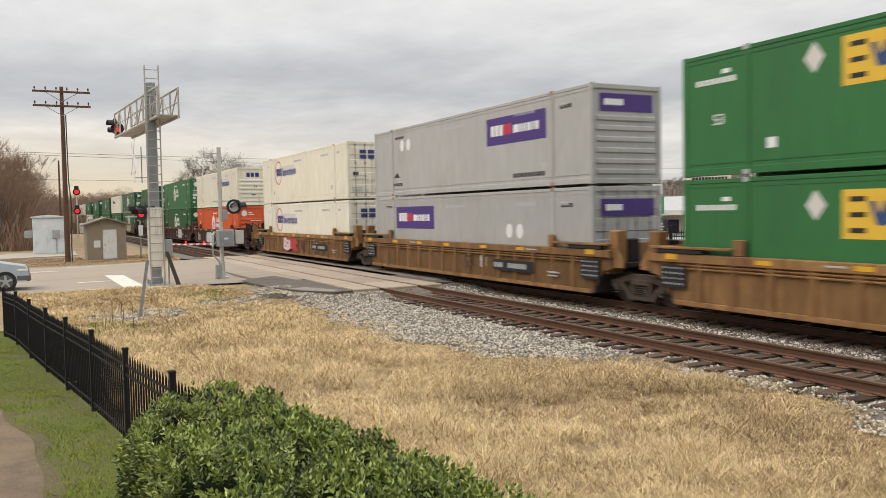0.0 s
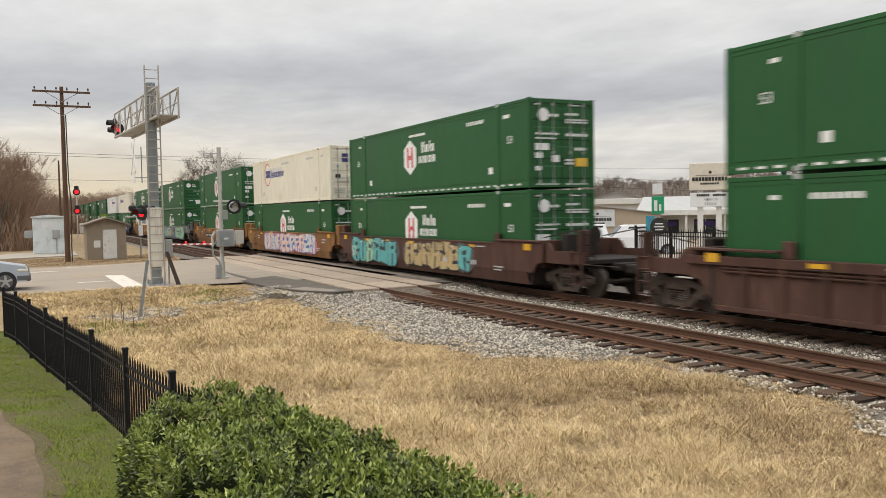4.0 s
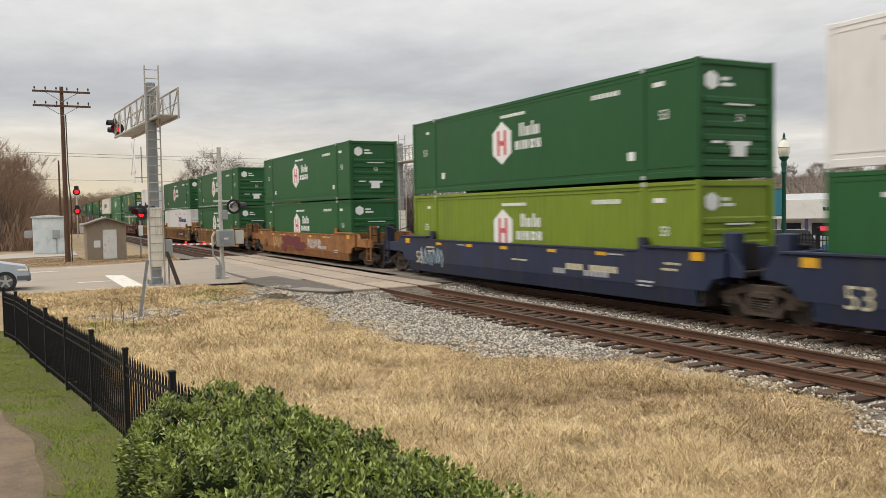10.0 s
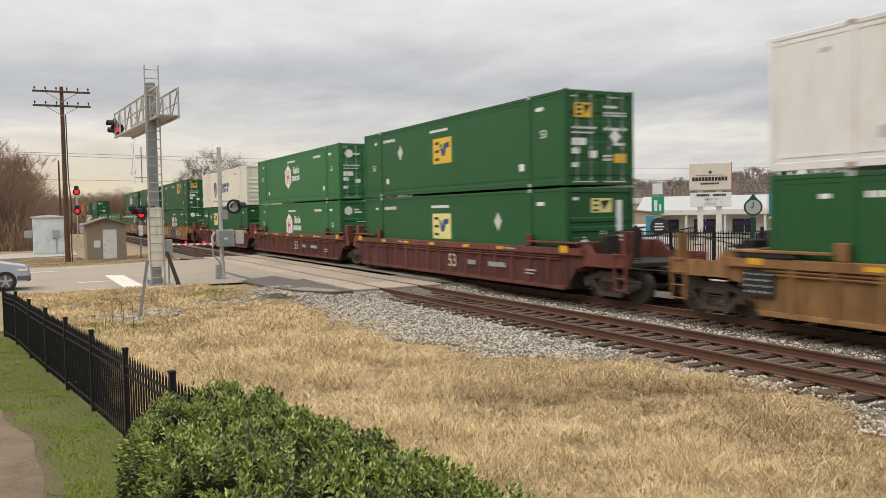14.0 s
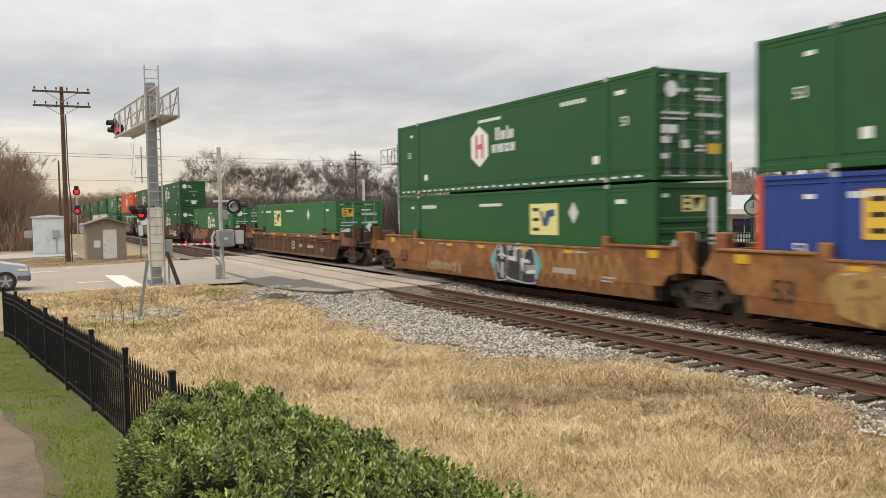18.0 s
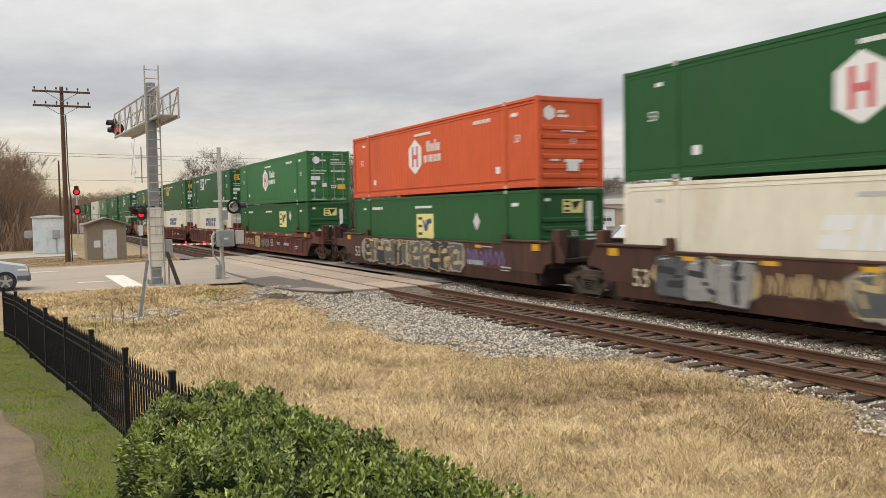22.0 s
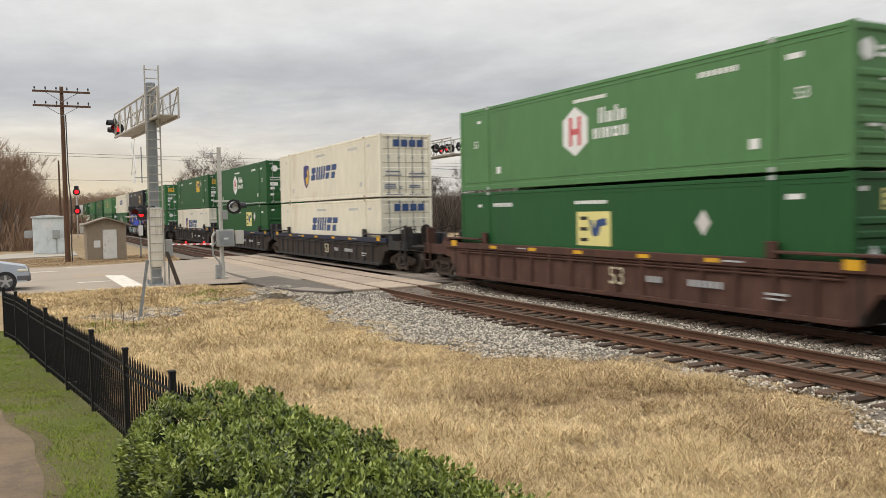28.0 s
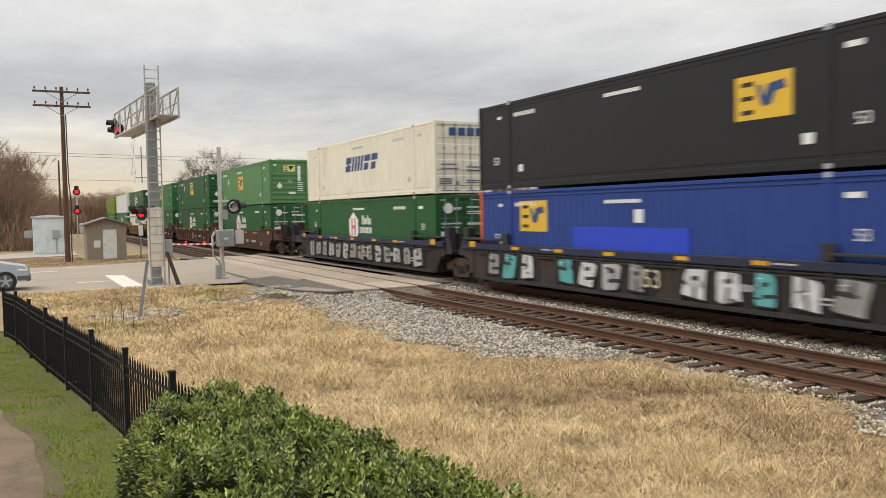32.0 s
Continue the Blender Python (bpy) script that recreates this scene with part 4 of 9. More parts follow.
def container(livery, colour, end, opts):
    c = PAINT[colour]
    pale = colour in ("white", "cream", "grey", "ivory", "sooted")
    t = thing("shipping_container", "%s steel intermodal container %s" % (LOOKS[colour], SAYS[livery]), "container", group="containers of the train")
    b = Shape()
    b.box(-1.245 if colour in ("orange", "blue", "lime") else -1.27, 1.27, -LEN / 2 + 0.10, LEN / 2 - 0.05, 0.14, 2.80, 0.01)
    if colour in ("orange", "blue", "lime"):
        # one pressed sheet with a trapezoid wave
        y, line = -LEN / 2 + 0.25, [(-1.20, -LEN / 2 + 0.2)]
        while y < LEN / 2 - 0.4:
            line += [(SX + 0.022, y), (SX, y + 0.04), (SX, y + 0.15), (SX + 0.022, y + 0.19)]
            y += 0.30
        line.append((-1.20, LEN / 2 - 0.2))
        w = Shape()
        w.prism(line, "z", 0.30, 2.66)
        w.ob("pressed_side", c, t)
    b.ob("body", c, t)
    r = Shape()
    r.box(-1.25, 1.25, -LEN / 2 + 0.06, LEN / 2 - 0.06, 2.80, 2.855, 0.02)
    r.ob("roof", c, t)
    for sx in (-1, 1):
        q = Shape()
        q.box(sx * 1.22, sx * 1.285, -LEN / 2 + 0.1, LEN / 2 - 0.1, 2.78, 2.88, 0.01)
        q.box(sx * 1.26, sx * 1.280, -LEN / 2 + 0.1, LEN / 2 - 0.1, 2.68, 2.72)
        q.ob("top_rail", c, t)
        q = Shape()
        q.box(sx * 1.20, sx * 1.288, -LEN / 2 + 0.1, LEN / 2 - 0.1, 0.02, 0.19, 0.01)
        q.box(sx * 1.26, sx * 1.283, -LEN / 2 + 0.1, LEN / 2 - 0.1, 0.29, 0.33)
        q.ob("bottom_rail", c, t)
        for sy in (-1, 1):
            q = Shape()
            q.box(sx * 1.15, sx * HW, sy * (LEN / 2 - 0.16), sy * LEN / 2, 0.0, HI, 0.015)
            q.ob("corner_post", PAINT["orange"] if colour == "blue" else c, t)
            q = Shape()
            q.box(sx * 1.24, sx * 1.298, sy * 6.096 - 0.09, sy * 6.096 + 0.09, 0.0, HI + 0.01, 0.012)
            post = q.ob("stacking_post", c, t)
            if sx < 0:
                for z in (0.01, HI - 0.12):
                    q = Shape()
                    q.box(-1.301, -1.25, sy * 6.096 - 0.085, sy * 6.096 + 0.085, z, z + 0.12, 0.01)
                    q.ob("corner_casting", M_SILVER if not pale else MATS["cast_rust"], post, "scuffed steel casting")
    q = Shape()
    q.box(-1.17, 1.17, -LEN / 2 + 0.02, -LEN / 2 + 0.14, 2.74, 2.88, 0.01)
    q.ob("end_header", c, t)
    q = Shape()
    q.box(-1.17, 1.17, -LEN / 2 + 0.02, -LEN / 2 + 0.14, 0.02, 0.16, 0.01)
    q.ob("end_sill", c, t)
    if end == "d":
        end_doors(t, c, not pale, livery)
    else:
        end_ribs(t, c, livery)
    LOGO[livery](t, opts)
    tone = {"stg": M_SILVER, "swift": M_SILVER, "parcel": M_SILVER}.get(livery, M_DECAL)
    if not pale:
        for u, z in ((1.15, 1.62 if livery != "emp" else 1.30), (14.95, 0.55 if opts.get("low") else 1.62)):
            side_text("53", 0.36, u, z if not opts.get("low") else 0.95, tone, t)
    m = Shape()
    lettering_blocks(m, 7.0, 2.38, 0.10, (0.16,) * 8, 0.03)
    lettering_blocks(m, 12.0 if livery != "emp" else (2.3 if opts.get("du", 9) > 5 else 0.45), 2.36 if opts.get("du", 9) > 5 else 2.15, 0.13, (0.12,) * 7, 0.06)
    sbox(m, 2.55, 2.80, 0.55, 0.78); sbox(m, 13.55, 13.82, 0.55, 0.78); sbox(m, 14.55, 14.95, 2.36, 2.48); sbox(m, 1.25, 1.5, 2.36, 2.46)
    m.ob("marking", tone, t, "small rows of marks")
    if opts.get("dash"):
        m = Shape()
        u = 0.4
        while u < 15.6:
            sbox(m, u, u + 0.24, 0.10, 0.16, 0.008, -1.288)
            u += 0.50
        m.ob("reflective_strip", M_DECAL, t, "dashes of white reflective tape")
    if opts.get("patch"):
        m = Shape()
        sbox(m, 5.5, 10.3, 0.95, 1.72, 0.014)
        m.ob("repainted_patch", M_ROYAL, t, "brighter blue patch")
        m = Shape()
        sbox(m, 8.25, 8.6, 1.85, 2.2, 0.012); sbox(m, 1.3, 1.6, 0.95, 1.2, 0.012)
        m.ob("sticker", M_DECAL, t, "white square")
    return t


mat("cast_rust", (0.30, 0.17, 0.11), 0.8, var=0.3)

# well cars
WELLC = {
    "tan": paint("well_tan", (0.265, 0.142, 0.055), 0.75, dirt=(0.095, 0.042, 0.022), dirt_amount=0.75, var=0.3, bump=0.2, scale=0.9, stretch=(1, 1.6, 0.5), streak=(0.14, 0.070, 0.034)),
    "maroon": paint("well_maroon", (0.150, 0.047, 0.034), 0.7, dirt=(0.06, 0.028, 0.022), dirt_amount=0.5, var=0.28, bump=0.15, streak=(0.085, 0.038, 0.028)),
    "brown": paint("well_brown", (0.074, 0.035, 0.026), 0.75, dirt=(0.032, 0.020, 0.016), dirt_amount=0.55, var=0.3, bump=0.15, streak=(0.105, 0.050, 0.030)),
    "rustrib": paint("well_rusted", (0.18, 0.088, 0.042), 0.8, dirt=(0.075, 0.04, 0.025), dirt_amount=0.6, var=0.3, bump=0.2, streak=(0.085, 0.045, 0.028)),
    "rust": paint("well_rust_orange", (0.235, 0.098, 0.036), 0.75, dirt=(0.36, 0.19, 0.060), dirt_amount=0.6, var=0.45, bump=0.2, scale=1.3, stretch=(1, 0.8, 0.9), streak=(0.115, 0.052, 0.028)),
    "gold": paint("well_gold_brown", (0.250, 0.122, 0.042), 0.7, dirt=(0.105, 0.046, 0.020), dirt_amount=0.7, var=0.35, bump=0.15, streak=(0.125, 0.055, 0.024)),
    "navy": paint("well_navy", (0.020, 0.027, 0.058), 0.6, dirt=(0.03, 0.026, 0.025), dirt_amount=0.45, var=0.25, bump=0.1, streak=(0.040, 0.038, 0.045)),
    "grey": paint("well_grey", (0.185, 0.190, 0.185), 0.65, dirt=(0.085, 0.08, 0.072), dirt_amount=0.45, var=0.2, bump=0.1, streak=(0.115, 0.105, 0.092)),
    "black": paint("well_black", (0.030, 0.030, 0.032), 0.7, dirt=(0.06, 0.045, 0.035), dirt_amount=0.45, var=0.3, bump=0.15, streak=(0.055, 0.042, 0.034)),
}
# recessed side plates: a car colour scaled down by k, blotches darker still
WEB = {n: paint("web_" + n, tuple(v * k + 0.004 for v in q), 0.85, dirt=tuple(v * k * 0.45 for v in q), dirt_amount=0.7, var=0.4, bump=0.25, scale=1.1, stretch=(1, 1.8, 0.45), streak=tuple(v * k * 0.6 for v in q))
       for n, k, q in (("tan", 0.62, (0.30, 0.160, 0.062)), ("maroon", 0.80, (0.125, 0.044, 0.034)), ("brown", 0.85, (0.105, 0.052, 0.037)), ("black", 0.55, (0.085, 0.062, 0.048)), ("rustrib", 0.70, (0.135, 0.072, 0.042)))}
WELLSAY = {"rustrib": "heavily rusted ribbed", "tan": "tan-painted ribbed", "maroon": "maroon ribbed", "brown": "dark brown", "rust": "rusty orange-brown", "gold": "golden brown", "navy": "navy blue", "grey": "grey", "black": "sooty black ribbed"}
M_FRAME = mat("truck_frame_steel", (0.066, 0.050, 0.040), 0.85, 0.1, var=0.4, scale=4, dirt=(0.13, 0.075, 0.045), dirt_amount=0.35, spec=0.3)
M_TRUCK = mat("truck_steel", (0.022, 0.018, 0.016), 0.85, 0.1, var=0.4, dirt=(0.055, 0.034, 0.022), dirt_amount=0.3, spec=0.3)
M_WHEEL = mat("wheel_steel", (0.085, 0.068, 0.056), 0.55, 0.6, var=0.25)
M_MARKY = mat("conspicuity_yellow", (0.62, 0.34, 0.02), 0.5, var=0.15, bump=0, dirt=(0.3, 0.16, 0.05), dirt_amount=0.3)
M_SOOT = mat("black_stencil_paint", (0.016, 0.016, 0.018), 0.7, var=0.3, bump=0.1)
WX = -1.52


def truck(t, yc):
    tr = Shape()
    tr.box(-0.95, 0.95, yc - 0.22, yc + 0.22, 0.42, 0.78, 0.04)
    root = tr.ob("bolster", M_TRUCK, t, "dark cast steel truck bolster")
    for sx in (-1, 1):
        f = Shape()
        x0, x1 = sx * 1.00, sx * 1.13
        # arched top member, sagging bottom member, two columns, pedestals
        f.prism([(yc - 1.20, 0.44), (yc - 1.20, 0.62), (yc - 0.72, 0.74), (yc - 0.36, 0.84), (yc + 0.36, 0.84), (yc + 0.72, 0.74), (yc + 1.20, 0.62), (yc + 1.20, 0.44),
                 (yc + 1.02, 0.50), (yc + 0.66, 0.60), (yc + 0.30, 0.70), (yc - 0.30, 0.70), (yc - 0.66, 0.60), (yc - 1.02, 0.50)], "x", x0, x1)
        f.prism([(yc - 0.80, 0.58), (yc - 0.70, 0.58), (yc - 0.40, 0.26), (yc + 0.40, 0.26), (yc + 0.70, 0.58), (yc + 0.80, 0.58), (yc + 0.50, 0.15), (yc - 0.50, 0.15)], "x", x0, x1)
        for k in (-0.36, 0.36):
            f.box(x0, x1, yc + k - 0.05, yc + k + 0.05, 0.22, 0.74)
        for k in (-0.9, 0.9):
            f.box(x0, sx * 1.15, yc + k - 0.16, yc + k + 0.16, 0.34, 0.56, 0.03)
            f.cyl((sx * 1.12, yc + k, 0.455), (sx * 1.22, yc + k, 0.455), 0.11, 10, 0.09)
        for k in (-0.20, 0.0, 0.20):
            for j in range(5):
                f.cyl((sx * 1.08, yc + k, 0.265 + j * 0.055), (sx * 1.08, yc + k, 0.295 + j * 0.055), 0.085, 8)
        f.box(sx * 1.0, sx * 1.15, yc - 0.30, yc + 0.30, 0.545, 0.70, 0.02)
        f.ob("side_frame", M_FRAME, root, "rust-brown cast side frame with coil springs")
        for k in (-0.9, 0.9):
            w = Shape()
            w.cyl((sx * 0.69, yc + k, 0.455), (sx * 0.82, yc + k, 0.455), 0.455, 22)
            w.cyl((sx * 0.66, yc + k, 0.455), (sx * 0.69, yc + k, 0.455), 0.485, 22)
            w.cyl((sx * 0.82, yc + k, 0.455), (sx * 0.86, yc + k, 0.455), 0.40, 18, 0.16)
            w.ob("wheel", M_WHEEL, root, "dark steel wheel with worn tread")
    for k in (-0.9, 0.9):
        a = Shape()
        a.cyl((-0.66, yc + k, 0.455), (0.66, yc + k, 0.455), 0.08, 8)
        a.ob("axle", M_WHEEL, root)


def end_gear(t, c, sy, kind):
    """The platform over a truck; kind c: with coupler, ladder and rails; a: joined to the next unit."""
    y0 = 8.75
    y1 = 9.45 if kind == "a" else 11.05
    p = Shape()
    p.box(-1.44, 1.44, sy * 8.30, sy * 8.40, 0.26, 1.62, 0.01)
    p.ob("bulkhead", M_TRUCK, t, "sooty end bulkhead")
    p = Shape()
    p.box(-1.38, 1.38, sy * y0, sy * (y0 + 0.10), 0.80, 1.66, 0.02)
    p.ob("end_plate", c, t)
    p = Shape()
    p.box(-1.30, 1.30, sy * y0, sy * y1, 1.00, 1.14, 0.02)
    p.box(-0.35, 0.35, sy * y0, sy * (y1 + 0.35), 0.80, 1.02, 0.02)
    p.ob("end_platform", M_TRUCK, t, "dark grimy end platform")
    for sx in (-1, 1):
        q = Shape()
        if kind == "c":
            q.prism([(sy * y0, 0.98), (sy * y0, 1.60), (sy * (y0 + 0.55), 1.60), (sy * (y0 + 0.75), 1.36), (sy * y1, 1.36), (sy * y1, 0.98)], "x", sx * 1.34, sx * 1.42)
        else:
            q.prism([(sy * y0, 1.0), (sy * y0, 1.60), (sy * (y0 + 0.5), 1.55), (sy * (y1 + 0.1), 1.15), (sy * (y1 + 0.1), 1.0)], "x", sx * 1.34, sx * 1.40)
        q.ob("gusset", c, t)
    if kind == "a":
        r = Shape()
        r.box(-1.36, -1.02, sy * (y0 + 0.14), sy * (y0 + 0.52), 1.14, 2.02, 0.03)
        r.ob("end_post", c, t)
        r = Shape()
        r.box(-0.95, -0.55, sy * (y0 + 0.2), sy * (y0 + 0.5), 1.14, 1.78, 0.03)
        r.ob("end_box", M_TRUCK, t, "dark equipment box")
    if kind == "c":
        r = Shape()
        r.box(-1.40, -1.05, sy * (y1 - 0.30), sy * (y1 - 0.18), 1.14, 2.00, 0.02)
        r.ob("end_post", c, t)
        r = Shape()
        r.box(-0.75, -0.30, sy * (y0 + 0.25), sy * (y0 + 0.60), 1.14, 1.85, 0.03)
        r.ob("brake_valve_box", M_TRUCK, t)
        for a, b in ((-1.36, -0.95), (0.95, 1.36)):
            r = Shape()
            for x in (a, b):
                r.cyl((x, sy * (y1 - 0.08), 0.55), (x, sy * (y1 - 0.08), 2.05), 0.022, 6)
            for z in (0.60, 0.92, 1.24, 1.56, 1.88):
                r.cyl((a, sy * (y1 - 0.08), z), (b, sy * (y1 - 0.08), z), 0.016, 6)
            r.cyl((a, sy * (y1 - 0.08), 2.05), (a, sy * (y0 + 0.2), 1.75), 0.018, 6)
            r.ob("ladder", M_TRUCK, t, "dark steel rung ladder")
        r = Shape()
        for yy in (y1 - 0.56, y1 - 0.10):
            r.box(-1.46, -1.41, sy * yy - 0.03, sy * yy + 0.03, 0.36, 1.42)
        for z in (0.40, 0.72, 1.04, 1.36):
            r.cyl((-1.47, sy * (y1 - 0.56), z), (-1.47, sy * (y1 - 0.10), z), 0.02, 6)
        r.ob("corner_step", c, t, "rung steps at the car's corner")
        r = Shape()
        r.tube([(-1.42, sy * (y1 + 0.04), 1.02), (-0.9, sy * (y1 + 0.06), 0.96), (-0.35, sy * (y1 + 0.30), 0.90)], 0.018, 6)
        r.tube([(0.25, sy * (y1 + 0.3), 0.80), (0.30, sy * (y1 + 0.48), 0.50), (0.22, sy * (y1 + 0.70), 0.45)], 0.03, 6)
        r.ob("uncoupling_rod", M_FRAME, t, "bent rod and air hose")
        k = Shape()
        k.box(-0.17, 0.17, sy * (y1 + 0.2), sy * (y1 + 0.72), 0.72, 0.98, 0.04)
        k.ob("coupler", M_TRUCK, t, "cast steel coupler")
        b = Shape()
        b.box(0.30, 0.52, sy * (y0 + 0.2), sy * (y0 + 0.45), 1.14, 1.95, 0.03)
        b.cyl((0.4, sy * (y0 + 0.45), 1.8), (0.4, sy * (y0 + 0.50), 1.8), 0.26, 14)
        b.ob("brake_stand", M_TRUCK, t, "hand brake stand")


def well_car(kind, colour, ends):
    """ends: leading and trailing end, a or c each."""
    c = WELLC[colour]
    t = thing("well_car", "%s steel well car carrying stacked containers" % WELLSAY[colour], "rail car", group="well cars of the train")
    for sx in (-1, 1):
        s = Shape()
        if kind == "flat":
            k = Shape()
            k.prism([(sx * 1.515, 0.66), (sx * 1.44, 0.24), (sx * 1.40, 0.24), (sx * 1.44, 0.66)], "y", -8.2, 8.2)
            k.ob("lower_sill", c, t)
            s.prism([(-9.1, 1.00), (-8.75, 0.92), (-8.52, 0.64), (8.52, 0.64), (8.75, 0.92), (9.1, 1.00), (9.1, 1.60), (6.15, 1.60), (6.05, 1.52), (-6.05, 1.52), (-6.15, 1.60), (-9.1, 1.60)], "x", sx * 1.45, sx * 1.52)
            s.ob("side_sill", c, t)
            s = Shape()
            s.box(sx * 1.36, sx * 1.54, -6.1, 6.1, 1.48, 1.54, 0.01)
            s.ob("sill_lip", c, t)
        else:
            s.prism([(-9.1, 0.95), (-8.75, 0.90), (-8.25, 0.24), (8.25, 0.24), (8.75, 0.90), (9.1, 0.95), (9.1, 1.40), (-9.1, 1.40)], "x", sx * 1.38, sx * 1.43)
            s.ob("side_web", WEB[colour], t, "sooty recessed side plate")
            q = Shape()
            q.box(sx * 1.33, sx * 1.53, -9.1, 9.1, 1.27, 1.48, 0.012)
            q.ob("top_chord", WELLC["navy"] if colour == "black" else c, t, "navy blue top chord" if colour == "black" else "")
            q = Shape()
            q.box(sx * 1.36, sx * 1.50, -8.2, 8.2, 0.22, 0.34, 0.012)
            q.ob("bottom_chord", c, t)
            if sx < 0:
                q = Shape()
                for z in (1.21, 1.13):
                    q.cyl((-1.475, -8.0, z), (-1.475, 8.0, z), 0.026, 6)
                q.ob("air_pipe", c, t)
            for i in range(15 if sx < 0 else 0):
                y = -7.35 + i * 1.05
                q = Shape()
                q.prism([(sx * 1.43, y - 0.10), (sx * 1.515, y - 0.05), (sx * 1.515, y + 0.05), (sx * 1.43, y + 0.08)], "z", 0.34, 1.27)
                q.ob("side_post", c, t)
        for sy in (-1, 1):
            if sx < 0 and colour == "tan":
                q = Shape()
                q.box(-1.512, -1.44, sy * 7.80, sy * 8.62, 0.64, 1.20)
                q.ob("data_panel", M_SOOT, t, "black stencil panel")
                q = Shape()
                for r_ in range(4):
                    z = 0.72 + 0.13 * r_
                    a0 = 7.88
                    while a0 < 8.5:
                        q.box(-1.518, -1.51, sy * a0, sy * (a0 + 0.06), z, z + 0.045)
                        a0 += 0.15 + 0.05 * (r_ % 2)
                q.ob("marking", M_SILVER, t, "rows of small pale marks")
                q = Shape()
                q.box(-1.56, -1.34, sy * 7.2, sy * 8.75, 1.485, 1.60, 0.02)
                q.ob("walkway_pad", M_SOOT, t, "black walkway pad")
            q = Shape()
            q.box(sx * 1.34, sx * 1.58, sy * 6.35, sy * 9.0, 1.60, 1.66, 0.01)
            q.box(sx * 1.34, sx * 1.45, sy * 6.05, sy * 6.35, 1.48, 1.86, 0.02)
            q.ob("end_shelf", c, t)
            q = Shape()
            q.box(sx * 1.532, sx * 1.54, sy * 8.45, sy * 8.05, 1.34, 1.55)
            q.ob("reflector", M_MARKY, t, "yellow reflective sheet")
        if sx > 0:
            continue
        q = Shape()
        for y in (-4.6, -2.2, 0.6, 3.0, 5.4):
            x = 1.522 if kind == "flat" else 1.532
            q.box(sx * x, sx * (x + 0.006), y - 0.22, y + 0.22, 1.33, 1.43)
        q.ob("reflector", M_MARKY, t, "yellow reflective sheet")["kind"] = "stuff"
    f = Shape()
    f.box(-1.40, 1.40, -8.3, 8.3, 0.24, 0.32)
    for y in (-7.6, -4, 0, 4, 7.6):
        f.box(-1.40, 1.40, y - 0.15, y + 0.15, 0.22, 0.34)
    f.ob("well_floor", M_DARKGAP, t)
    end_gear(t, c, -1, ends[0])
    end_gear(t, c, 1, ends[1])
    if ends[0] == "c":
        truck(t, -9.86)
    truck(t, 9.86)
    return t


